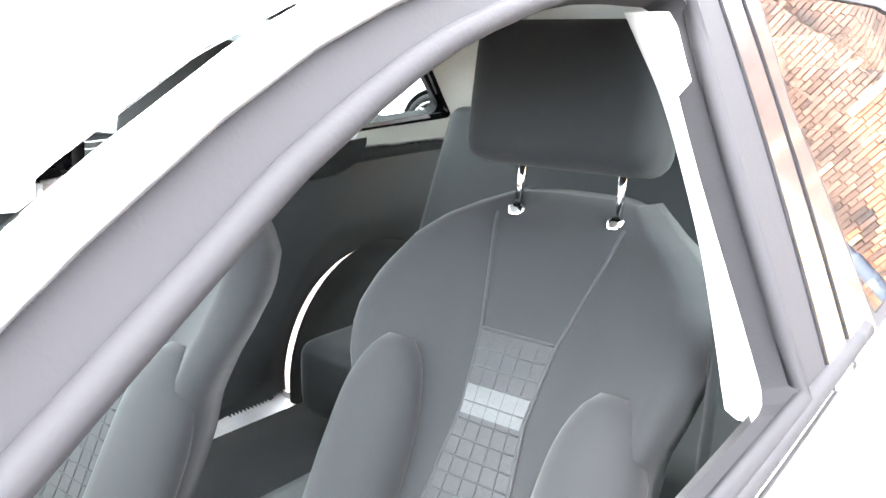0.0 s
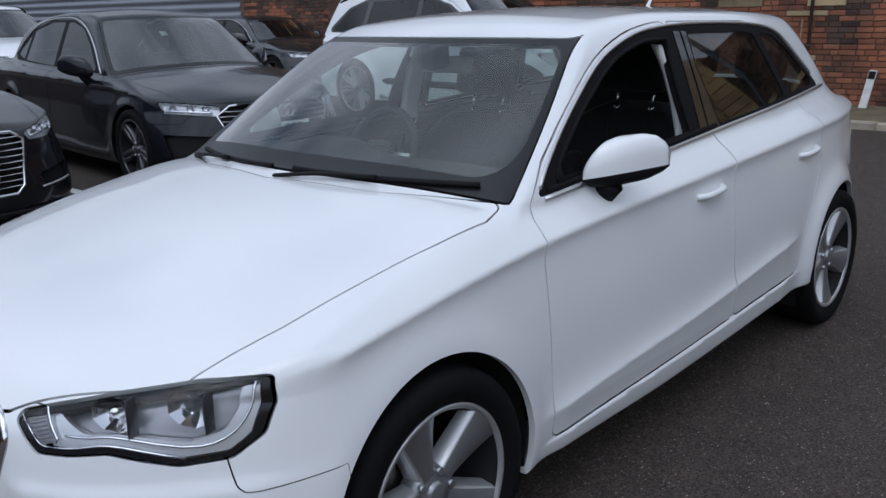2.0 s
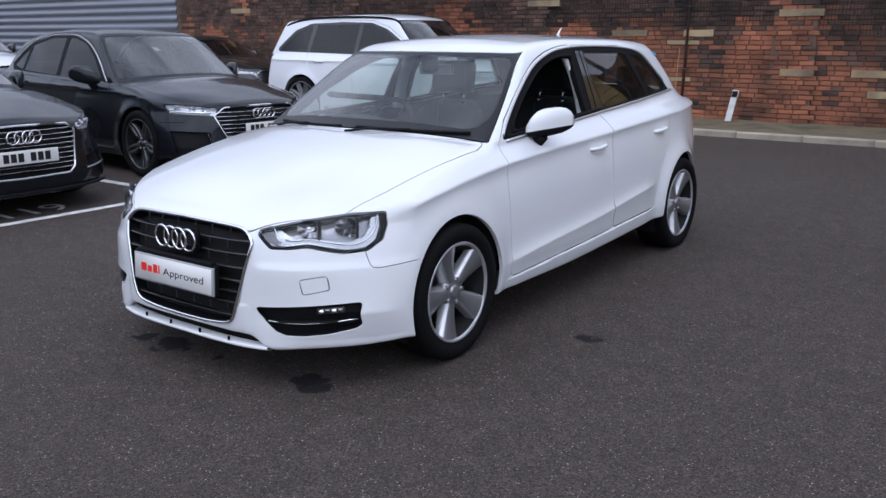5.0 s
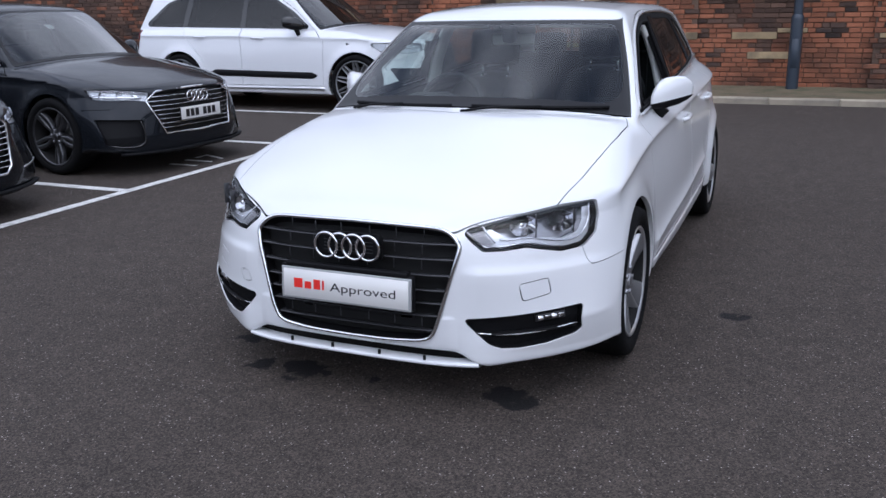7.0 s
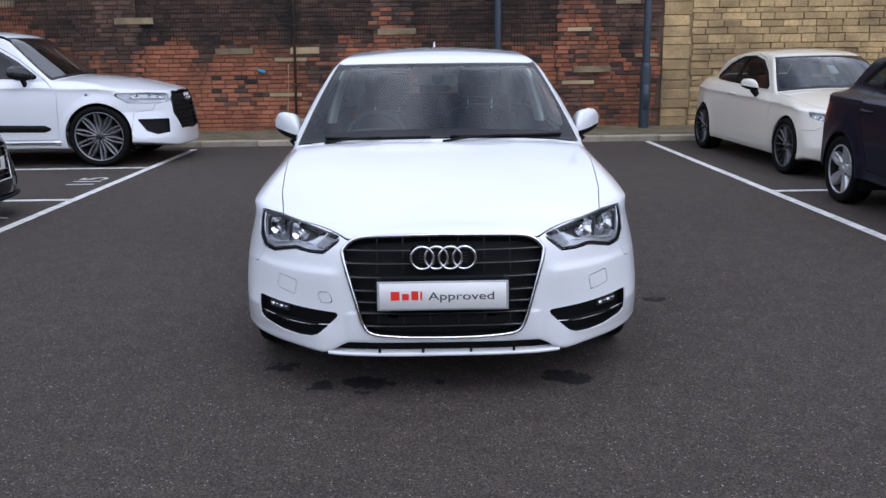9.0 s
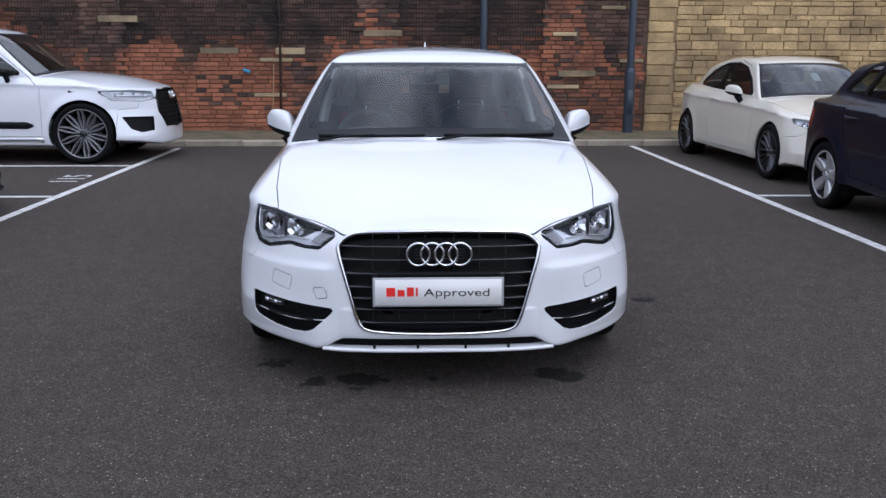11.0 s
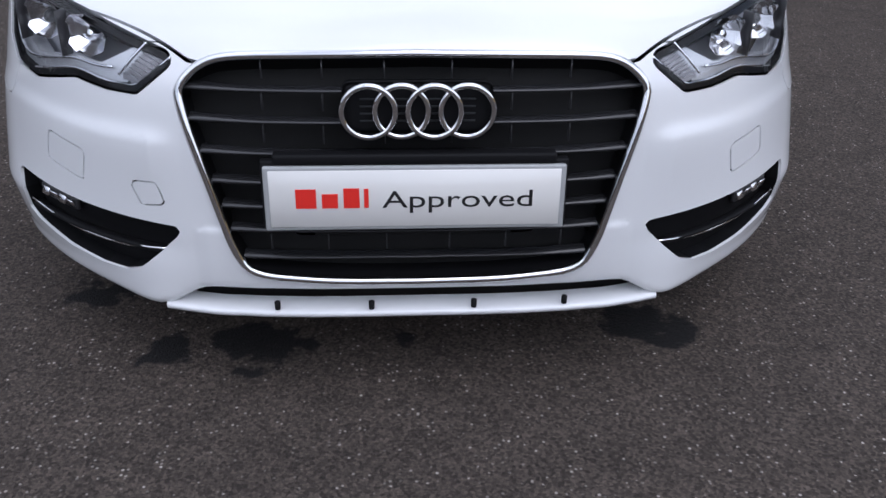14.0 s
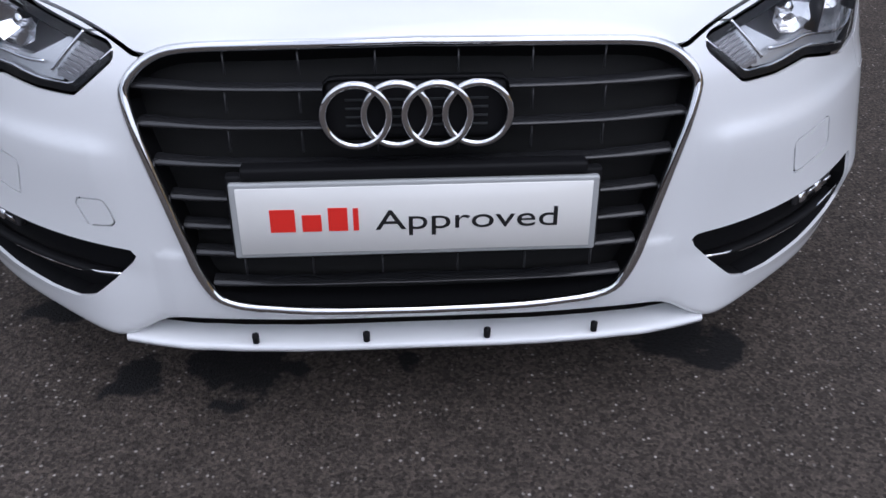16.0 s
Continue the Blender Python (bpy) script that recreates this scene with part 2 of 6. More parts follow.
M_TYRE = material("tyre_rubber", (0.007, 0.007, 0.0075), rough=0.8, spec=0.12, tone=0.15, tone_scale=8, grain=0.2, bump=0.15, bump_scale=220)
M_DARK = material("shadow_black", (0.006, 0.006, 0.006), rough=0.9, tone=0.1)
M_CHROME = material("chrome", (0.80, 0.80, 0.81), rough=0.08, metal=1.0, tone=0.03, rough_var=0.03)
M_SATIN = material("satin_aluminium", (0.62, 0.62, 0.63), rough=0.28, metal=1.0, tone=0.05)
M_ALLOY = material("alloy_silver", (0.54, 0.545, 0.555), rough=0.30, metal=0.62, coat=0.6, tone=0.06, tone_scale=6, dirt=(0.12, 0.115, 0.11), dirt_amount=0.25, dirt_scale=7)
M_SPOKE = material("satin_grey_spoke", (0.26, 0.265, 0.275), rough=0.34, metal=0.6, coat=0.4, tone=0.06, tone_scale=6, dirt=(0.10, 0.095, 0.09), dirt_amount=0.2, dirt_scale=7)
M_DARKALLOY = material("dark_alloy", (0.07, 0.07, 0.075), rough=0.35, metal=0.8, coat=0.5, tone=0.08)
M_DISC = material("brake_disc", (0.22, 0.21, 0.20), rough=0.45, metal=0.9, tone=0.2, tone_scale=12)
M_REFLECTOR = material("lamp_reflector", (0.75, 0.75, 0.77), rough=0.10, metal=1.0, tone=0.05, tone_scale=20)
M_LAMPGREY = material("lamp_housing_grey", (0.34, 0.34, 0.36), rough=0.30, metal=0.7, tone=0.1)
M_LAMPDARK = material("lamp_housing_dark", (0.035, 0.035, 0.038), rough=0.3, tone=0.1)
M_AMBERCLEAR = material("clear_indicator", (0.30, 0.29, 0.30), rough=0.25, metal=0.6, tone=0.15, tone_scale=40)
M_WING = material("lamp_wing_silver", (0.68, 0.69, 0.71), rough=0.26, metal=0.6, tone=0.06, tone_scale=12)
M_REDLENS = material("red_lens", (0.25, 0.008, 0.01), rough=0.15, coat=1.0, tone=0.1)
M_GLASS = glass("clear_glass", (0.80, 0.87, 0.84), weight=1.1)
M_SCREEN = glass("windscreen_glass", (0.50, 0.56, 0.54), weight=1.7)
M_HEROSCREEN = glass("clear_windscreen_glass", (0.78, 0.87, 0.84), weight=1.3)
M_TINTED = glass("privacy_glass", (0.17, 0.18, 0.17), weight=1.0)
M_PRIVACY = glass("dark_privacy_glass", (0.07, 0.075, 0.075), weight=0.8)
M_CARGLASS = glass("green_tinted_glass", (0.40, 0.46, 0.44))
M_LENS = glass("lamp_lens", (0.93, 0.94, 0.95), ior=1.4, weight=0.6)
M_SEAT = material("grey_seat_fabric", (0.0062, 0.0069, 0.0084), rough=0.9, tone=0.08, tone_scale=6, grain=0.06, grain_scale=420, bump=0.03, bump_scale=500, sheen=0.06)
M_SEATLITE = material("pale_seat_stripe", (0.055, 0.057, 0.060), rough=0.85, tone=0.08, grain=0.2, grain_scale=300, bump=0.2, bump_scale=400)
M_SEATCHECK = material("patterned_seat_fabric", (0.022, 0.023, 0.025), rough=0.9, tone=0.1, grain=0.25, grain_scale=300, bump=0.25, bump_scale=400)
M_PIPING = material("dark_stitching", (0.018, 0.020, 0.022), rough=0.85, tone=0.1)
M_INTERIOR = material("dark_interior_plastic", (0.020, 0.021, 0.022), rough=0.6, tone=0.08, bump=0.04, bump_scale=250)
M_LAMPGREYMATT = material("warm_grey_plastic", (0.30, 0.29, 0.26), rough=0.6, tone=0.06)
M_LINER = material("pale_headliner", (0.68, 0.68, 0.66), rough=0.9, tone=0.05, grain=0.08, grain_scale=300)
M_CARPET = material("black_carpet", (0.012, 0.012, 0.013), rough=0.95, tone=0.2, grain=0.3, grain_scale=200)
M_PLATE = material("white_number_plate", (0.80, 0.79, 0.76), rough=0.22, coat=0.8, tone=0.02, tone_scale=4)
M_PRINT = material("black_print", (0.012, 0.012, 0.013), rough=0.4, tone=0.05)
M_RED = material("red_print", (0.78, 0.03, 0.02), rough=0.4, tone=0.03)
M_ACRYLIC = material("plate_edge_acrylic", (0.38, 0.39, 0.39), rough=0.25, coat=0.5, tone=0.08, tone_scale=10)
M_PAPER = material("white_card", (0.75, 0.76, 0.75), rough=0.6, tone=0.03)
M_BRICK = material("red_brick", (0.300, 0.112, 0.058), rough=0.9, world_co=True, per_piece=0.30, tone=0.55, tone_scale=1.8, grain=0.22, grain_scale=45,
                   dirt=(0.040, 0.028, 0.022), dirt_amount=0.95, dirt_scale=1.25, bump=0.5, bump_scale=45)
M_SOOTBRICK = material("soot_black_brick", (0.105, 0.060, 0.042), rough=0.92, world_co=True, per_piece=0.45, tone=0.6, tone_scale=2.4, dirt=(0.022, 0.018, 0.017), dirt_amount=0.95, dirt_scale=1.6, grain=0.25, grain_scale=45, bump=0.5, bump_scale=45)
M_STONE = material("buff_sandstone", (0.52, 0.365, 0.175), rough=0.9, world_co=True, per_piece=0.26, tone=0.36, tone_scale=4.5, grain=0.45, grain_scale=28,
                   dirt=(0.20, 0.14, 0.075), dirt_amount=0.8, dirt_scale=1.4, bump=0.7, bump_scale=22)
M_BAND = material("buff_stone_band", (0.40, 0.30, 0.17), rough=0.9, world_co=True, per_piece=0.25, tone=0.25, tone_scale=2, grain=0.2, grain_scale=40,
                  dirt=(0.08, 0.065, 0.05), dirt_amount=0.8, dirt_scale=2.2, bump=0.5, bump_scale=30)
M_MORTAR = material("dark_mortar", (0.115, 0.076, 0.055), rough=0.95, world_co=True, tone=0.6, tone_scale=2.2, grain=0.3, grain_scale=60, bump=0.4, bump_scale=60)
M_STONEMORTAR = material("sandy_mortar", (0.32, 0.235, 0.135), rough=0.95, tone=0.3, tone_scale=1.5, grain=0.3, grain_scale=60, bump=0.4)
M_KERB = material("concrete_kerb", (0.40, 0.345, 0.26), rough=0.9, per_piece=0.10, tone=0.15, tone_scale=3, grain=0.2, grain_scale=80, dirt=(0.14, 0.13, 0.11), dirt_amount=0.6, dirt_scale=3, bump=0.4)
M_VERGE = material("mossy_gravel_soil", (0.150, 0.118, 0.072), rough=0.95, tone=0.35, tone_scale=2.5, grain=0.4, grain_scale=40, dirt=(0.05, 0.06, 0.025), dirt_amount=0.8, dirt_scale=3, bump=0.9, bump_scale=25)
M_CLAD = material("grey_steel_cladding", (0.23, 0.245, 0.28), rough=0.4, metal=0.3, tone=0.06, tone_scale=1)
M_POLE = material("blue_grey_painted_steel", (0.030, 0.042, 0.060), rough=0.45, coat=0.2, tone=0.15, tone_scale=4, bump=0.1)
M_NET = material("dark_wire", (0.015, 0.014, 0.014), rough=0.7, metal=0.4, tone=0.1)
M_BOARD = material("white_board", (0.62, 0.62, 0.60), rough=0.55, tone=0.08, tone_scale=6, dirt=(0.25, 0.24, 0.22), dirt_amount=0.5, dirt_scale=9)
M_BLUE = material("light_blue_plastic", (0.05, 0.30, 0.50), rough=0.5, tone=0.2, tone_scale=20)

# ---- mesh tools ----
def part(name, bm, mat, parent=None, label="", smooth=True, at=None):
    """One mesh object from a bmesh, under parent when given."""
    me = bpy.data.meshes.new(name)
    bm.normal_update()
    bm.to_mesh(me)
    bm.free()
    me.polygons.foreach_set("use_smooth", [smooth] * len(me.polygons))
    for m in (mat if isinstance(mat, (list, tuple)) else [mat]):
        me.materials.append(m)
    ob = new(name, me)
    if parent is not None:
        ob.parent = parent
    if at is not None:
        ob.matrix_basis = at
    return tagged(ob, label)


def empty(name, m=None):
    ob = new(name)
    ob.empty_display_size = 0.2
    if m is not None:
        ob.matrix_basis = m
    return ob


def box(sx, sy, sz, bevel=0.0, seg=2, at=(0, 0, 0), turn=None, bm=None):
    """A bevelled box about its centre, added to bm or to a new bmesh."""
    b = bmesh.new()
    bmesh.ops.create_cube(b, size=1.0)
    bmesh.ops.scale(b, vec=(sx, sy, sz), verts=b.verts)
    if bevel:
        bmesh.ops.bevel(b, geom=b.edges[:], offset=bevel, segments=seg, profile=0.6, affect="EDGES")
    m = Matrix.Translation(at) @ (turn.to_4x4() if turn else Matrix())
    bmesh.ops.transform(b, matrix=m, verts=b.verts)
    return join(bm, b)


def join(bm, b):
    """Adds bmesh b to bm (b is freed), or gives b where bm is None."""
    if bm is None:
        return b
    me = bpy.data.meshes.new("tmp")
    b.to_mesh(me)
    b.free()
    bm.from_mesh(me)
    bpy.data.meshes.remove(me)
    return bm


def from_grid(rows, closed_u=False, closed_v=False, bm=None, cap=False):
    """A sheet through rows of points."""
    bm = bm or bmesh.new()
    vs = [[bm.verts.new(p) for p in r] for r in rows]
    nu, nv = len(vs), len(vs[0])
    for i in range(nu if closed_u else nu - 1):
        for j in range(nv if closed_v else nv - 1):
            bm.faces.new((vs[i][j], vs[i][(j + 1) % nv], vs[(i + 1) % nu][(j + 1) % nv], vs[(i + 1) % nu][j]))
    if cap:
        bm.faces.new(vs[0][::-1])
        bm.faces.new(vs[-1])
    return bm


def lathe(profile, n=48, axis="x", bm=None, a0=0.0, a1=2 * math.pi):
    """Turns a profile of (along, radius) about an axis through the origin."""
    rows = []
    full = a1 - a0 > 6.28
    for k in range(n if full else n + 1):
        a = a0 + (a1 - a0) * k / n
        c, s = math.cos(a), math.sin(a)
        rows.append([(t, r * c, r * s) if axis == "x" else (r * c, t, r * s) if axis == "y" else (r * c, r * s, t) for t, r in profile])
    return from_grid(rows, closed_u=full, bm=bm)


def tube(points, radius, n=8, closed=False, bm=None, flat=1.0, up=(0, 0, 1)):
    """A round (or flattened) rod along points."""
    pts = [Vector(p) for p in points]
    rows = []
    k = len(pts)
    for i, p in enumerate(pts):
        d = (pts[(i + 1) % k] - pts[i - 1]) if closed else (pts[min(i + 1, k - 1)] - pts[max(i - 1, 0)])
        d.normalize()
        s = d.cross(Vector(up))
        if s.length < 1e-4:
            s = d.cross(Vector((1, 0, 0)))
        s.normalize()
        u = s.cross(d)
        rr = radius[i] if isinstance(radius, (list, tuple)) else radius
        rows.append([p + (s * math.cos(a) + u * math.sin(a) * flat) * rr for a in (2 * math.pi * j / n for j in range(n))])
    return from_grid(rows, closed_u=closed, closed_v=True, bm=bm, cap=not closed)


def spline(points, n):
    """n points on a smooth curve through the given ones (Catmull-Rom)."""
    p = [np.array(q, float) for q in points]
    p = [2 * p[0] - p[1]] + p + [2 * p[-1] - p[-2]]
    out = []
    for s in np.linspace(0, len(points) - 1 - 1e-9, n):
        i = int(s)
        t = s - i
        a, b, c, d = p[i:i + 4]
        out.append(0.5 * (2 * b + (c - a) * t + (2 * a - 5 * b + 4 * c - d) * t * t + (3 * b - a - 3 * c + d) * t ** 3))
    return out


def text_mesh(name, body, size, mat, parent, m, depth=0.0006, align="CENTER"):
    """Lettering as a flat mesh."""
    cu = bpy.data.curves.new(name, "FONT")
    cu.body, cu.size, cu.extrude, cu.align_x, cu.align_y = body, size, depth, align, "CENTER"
    tmp = new(name, cu)
    me = bpy.data.meshes.new_from_object(tmp.evaluated_get(bpy.context.evaluated_depsgraph_get()))
    bpy.data.objects.remove(tmp)
    bpy.data.curves.remove(cu)
    me.materials.append(mat)
    ob = new(name, me)
    ob.parent = parent
    ob.matrix_basis = m
    return ob


# ---- bodywork: a smooth skin from a distance-like function, cut into panels ----
def smax(a, b, r):
    h = np.maximum(r - np.abs(a - b), 0) / r
    return np.maximum(a, b) + h * h * r * 0.25


def smin(a, b, r):
    return -smax(-a, -b, r)


TABLES = {}


def curve(t, pts, ease=0.05):
    """Smooth curve through pts (its corners eased over about that many metres), level beyond its ends; kept as a fine table."""
    key = tuple(pts)
    if key not in TABLES:
        p = np.array(pts, float)
        X, Y = p[:, 0], p[:, 1]
        h = np.diff(X)
        d = np.diff(Y) / h
        m = np.empty(len(X))
        m[0], m[-1] = d[0], d[-1]
        w = d[1:] * d[:-1] > 0
        m[1:-1] = np.where(w, 2 * d[1:] * d[:-1] / np.where(w, d[1:] + d[:-1], 1), 0)
        x = np.arange(X[0] - 0.3, X[-1] + 0.3, 0.004)
        c = np.clip(x, X[0], X[-1])
        i = np.clip(np.searchsorted(X, c) - 1, 0, len(h) - 1)
        s = (c - X[i]) / h[i]
        y = (2 * s ** 3 - 3 * s * s + 1) * Y[i] + (s ** 3 - 2 * s * s + s) * h[i] * m[i] + (3 * s * s - 2 * s ** 3) * Y[i + 1] + (s ** 3 - s * s) * h[i] * m[i + 1]
        y = y + np.where(x < X[0], (x - X[0]) * m[0], 0) + np.where(x > X[-1], (x - X[-1]) * m[-1], 0)
        n = int(ease / 0.004) | 1
        for _ in range(3):
            y = np.convolve(np.pad(y, n // 2, mode="reflect", reflect_type="odd"), np.ones(n) / n, "valid")
        TABLES[key] = (x, y)
    return np.interp(t, *TABLES[key])


def outline(pts, u, v, r=0.0):
    """Signed distance to a closed polygon (below 0 inside), its corners rounded by r."""
    P = np.array(pts, float)
    if r:
        area = np.sum(P[:, 0] * np.roll(P[:, 1], -1) - np.roll(P[:, 0], -1) * P[:, 1])
        if area < 0:
            P = P[::-1]
        d = np.roll(P, -1, 0) - P
        nrm = np.stack([-d[:, 1], d[:, 0]], 1) / np.linalg.norm(d, axis=1)[:, None]
        a, b = np.roll(nrm, 1, 0), nrm
        P = P + r * (a + b) / (1 + np.sum(a * b, 1))[:, None]
    best = np.full(np.shape(u), 1e9)
    inside = np.zeros(np.shape(u), bool)
    for (x0, y0), (x1, y1) in zip(P, np.roll(P, -1, 0)):
        ex, ey = x1 - x0, y1 - y0
        t = np.clip(((u - x0) * ex + (v - y0) * ey) / (ex * ex + ey * ey), 0, 1)
        best = np.minimum(best, np.hypot(u - x0 - t * ex, v - y0 - t * ey))
        inside ^= ((y0 > v) != (y1 > v)) & (u < (x1 - x0) * (v - y0) / np.where(y1 == y0, 1e-9, y1 - y0) + x0)
    return np.where(inside, -best, best) - r


class Skin:
    """A triangle skin of the zero set of F, cut along lines into named regions."""

    def __init__(self, F, lo, hi, h):
        self.F = F
        ax = [np.arange(a, b + h, h) for a, b in zip(lo, hi)]
        G = F(ax[0][:, None, None], ax[1][None, :, None], ax[2][None, None, :]) < 0
        c = np.zeros(np.array(G.shape) - 1, np.int8)
        for i in (0, 1):
            for j in (0, 1):
                for k in (0, 1):
                    c += G[i:G.shape[0] - 1 + i, j:G.shape[1] - 1 + j, k:G.shape[2] - 1 + k]
        on = (c > 0) & (c < 8)
        idx = np.full(on.shape, -1)
        cells = np.argwhere(on)
        idx[on] = np.arange(len(cells))
        V = np.array(lo) + (cells + 0.5) * h
        quads = []
        for a in range(3):
            b, d = (a + 1) % 3, (a + 2) % 3
            g = np.moveaxis(G, (a, b, d), (0, 1, 2))
            ii = np.moveaxis(idx, (a, b, d), (0, 1, 2))
            g0, g1 = g[:-1, 1:-1, 1:-1], g[1:, 1:-1, 1:-1]
            e = np.argwhere(g0 != g1)
            q = np.stack([ii[e[:, 0], e[:, 1] + s, e[:, 2] + t] for s, t in ((0, 0), (1, 0), (1, 1), (0, 1))], 1)
            flip = g1[tuple(e.T)]
            q[flip] = q[flip][:, ::-1]
            quads.append(q)
        Q = np.concatenate(quads)
        E = np.concatenate([Q[:, [0, 1]], Q[:, [1, 2]], Q[:, [2, 3]], Q[:, [3, 0]]])
        n = len(V)
        deg = np.maximum(np.bincount(E[:, 0], minlength=n), 1)[:, None]
        for it in range(9):
            if it < 7:
                A = np.stack([np.bincount(E[:, 0], V[E[:, 1], k], minlength=n) for k in range(3)], 1) / deg
                V = V + 0.6 * (A - V)
            f, g = self.grad(V, True)
            size = np.linalg.norm(g, axis=1)
            V = V - np.clip(f / np.maximum(size, 0.2), -h, h)[:, None] * g / np.maximum(size, 1e-6)[:, None]
        self.V = V
        self.T = np.concatenate([Q[:, [0, 1, 2]], Q[:, [0, 2, 3]]])
        self.tag = np.zeros(len(self.T), int)
        self.names = ["body"]

    def grad(self, V, quick=False):
        """Value and slope of F at V."""
        e = 0.0015
        f = self.F(V[:, 0], V[:, 1], V[:, 2])
        if quick:
            return f, np.stack([(self.F(*(V + e * np.eye(3)[k]).T) - f) / e for k in range(3)], 1)
        e = 0.004
        g = np.stack([(self.F(*(V + e * np.eye(3)[k]).T) - self.F(*(V - e * np.eye(3)[k]).T)) / (2 * e) for k in range(3)], 1)
        return f, g

    def split(self, fn, level=0.0):
        """New edges along fn = level."""
        V, T = self.V, self.T
        f = fn(*V.T) - level
        f = np.where(np.abs(f) < 1e-5, 1e-5, f)
        s = f[T] > 0
        k = s.sum(1)
        mixed = (k == 1) | (k == 2)
        if not mixed.any():
            return
        M, tm = T[mixed], self.tag[mixed]
        sm = s[mixed]
        odd = np.where((k[mixed] == 1)[:, None], sm, ~sm).argmax(1)
        r = np.arange(len(M))
        a, b, c = M[r, odd], M[r, (odd + 1) % 3], M[r, (odd + 2) % 3]
        E = np.concatenate([np.stack([a, b], 1), np.stack([a, c], 1)])
        E.sort(axis=1)
        U, inv = np.unique(E, axis=0, return_inverse=True)
        inv = inv.ravel()
        t = f[U[:, 0]] / (f[U[:, 0]] - f[U[:, 1]])
        W = V[U[:, 0]] + t[:, None] * (V[U[:, 1]] - V[U[:, 0]])
        ab, ac = len(V) + inv[:len(M)], len(V) + inv[len(M):]
        self.V = np.concatenate([V, W])
        self.T = np.concatenate([T[~mixed], np.stack([a, ab, ac], 1), np.stack([ab, b, c], 1), np.stack([ab, c, ac], 1)])
        self.tag = np.concatenate([self.tag[~mixed], tm, tm, tm])

    def fold(self, fn):
        """New edges along fn = 0, drawn out onto the skin, so that a sharp crease runs clean."""
        n = len(self.V)
        self.split(fn)
        W = self.V[n:]
        for _ in range(3):
            f, g = self.grad(W, True)
            size = np.maximum(np.linalg.norm(g, axis=1), 0.2)
            W = W - np.clip(f / size, -0.01, 0.01)[:, None] * g / size[:, None]
        self.V[n:] = W

    def carve(self, name, fn, gap=0.0, only=None):
        """Names the region fn < 0; with gap, a shut line of that half-width is taken out round it."""
        for level in ((gap, -gap) if gap else (0.0,)):
            self.split(fn, level)
        C = self.V[self.T].mean(1)
        f = fn(*C.T)
        ok = np.ones(len(f), bool)
        if only is not None:
            ok = np.isin(self.tag, [self.names.index(o) for o in only if o in self.names])
        if name not in self.names:
            self.names.append(name)
        self.tag[(f < -gap) & ok] = self.names.index(name)
        if gap:
            if "gap" not in self.names:
                self.names.append("gap")
            self.tag[(np.abs(f) <= gap) & ok] = self.names.index("gap")

    def take(self, name, where=None):
        sel = self.tag == self.names.index(name)
        if where is not None:
            sel &= where(*self.V[self.T].mean(1).T)
        return self.T[sel]

    def sheet(self, name, T, mat, parent, label="", lip=0.012, lift=0.0, rim=False):
        """A mesh object of triangles T, lifted along the normal, with a lip turned inwards along its border."""
        if not len(T):
            return None
        used, T = np.unique(T, return_inverse=True)
        T = T.reshape(-1, 3)
        V = self.V[used]
        f, g = self.grad(V)
        N = g / np.maximum(np.linalg.norm(g, axis=1), 1e-6)[:, None]
        V = V + N * lift
        polys = [T]
        if lip:
            E = np.concatenate([T[:, [0, 1]], T[:, [1, 2]], T[:, [2, 0]]])
            key = np.sort(E, axis=1)
            U, first, cnt = np.unique(key, axis=0, return_index=True, return_counts=True)
            B = E[first[cnt == 1]]
            bv, inv = np.unique(B, return_inverse=True)
            inv = inv.reshape(-1, 2)
            n0 = len(V)
            V = np.concatenate([V, V[bv], V[bv] - N[bv] * lip])
            side = np.zeros((len(bv), 3))
            for k in (0, 1):
                d = np.cross(V[B[:, 1]] - V[B[:, 0]], N[B[:, 0]])
                np.add.at(side, inv[:, k], d)
            side /= np.maximum(np.linalg.norm(side, axis=1), 1e-9)[:, None]
            N = np.concatenate([N, side, side])
            p, q = n0 + inv[:, 0], n0 + inv[:, 1]
            m = len(bv)
            polys.append(np.stack([q, p, p + m], 1))
            polys.append(np.stack([q, p + m, q + m], 1))
        P = np.concatenate(polys[1:] if rim else polys)
        if rim:
            kept, P = np.unique(P, return_inverse=True)
            P, V, N = P.reshape(-1, 3), V[kept], N[kept]
        me = bpy.data.meshes.new(name)
        me.from_pydata(V.tolist(), [], P.tolist())
        me.polygons.foreach_set("use_smooth", [True] * len(me.polygons))
        me.normals_split_custom_set_from_vertices(N.tolist())
        me.materials.append(mat)
        ob = new(name, me)
        ob.parent = parent
        return tagged(ob, label)

# ---- ground, lines, kerb, walls ----
KERB_Y, WALL_Y, LINE_L, LINE_R, STONE_X = 9.52, 11.10, -3.68, 3.42, 4.05


def slab(name, x0, x1, y0, y1, z0, z1, mat, parent=None, bevel=0.0, label="", kind=""):
    b = box(x1 - x0, y1 - y0, z1 - z0, bevel, 2, ((x0 + x1) / 2, (y0 + y1) / 2, (z0 + z1) / 2))
    ob = part(name, b, mat, parent, label, smooth=False)
    return tagged(ob, kind=kind)


ground = tagged(part("ground", from_grid([[(x, y, 0) for y in np.linspace(-400, 400, 41)] for x in np.linspace(-400, 400, 41)]), M_TARMAC),
                "worn dark tarmac car park with pale stone chips and damp blots", "ground", kind="structure")
# the sheet of verts faces up
ground.data.flip_normals() if ground.data.polygons[0].normal.z < 0 else None


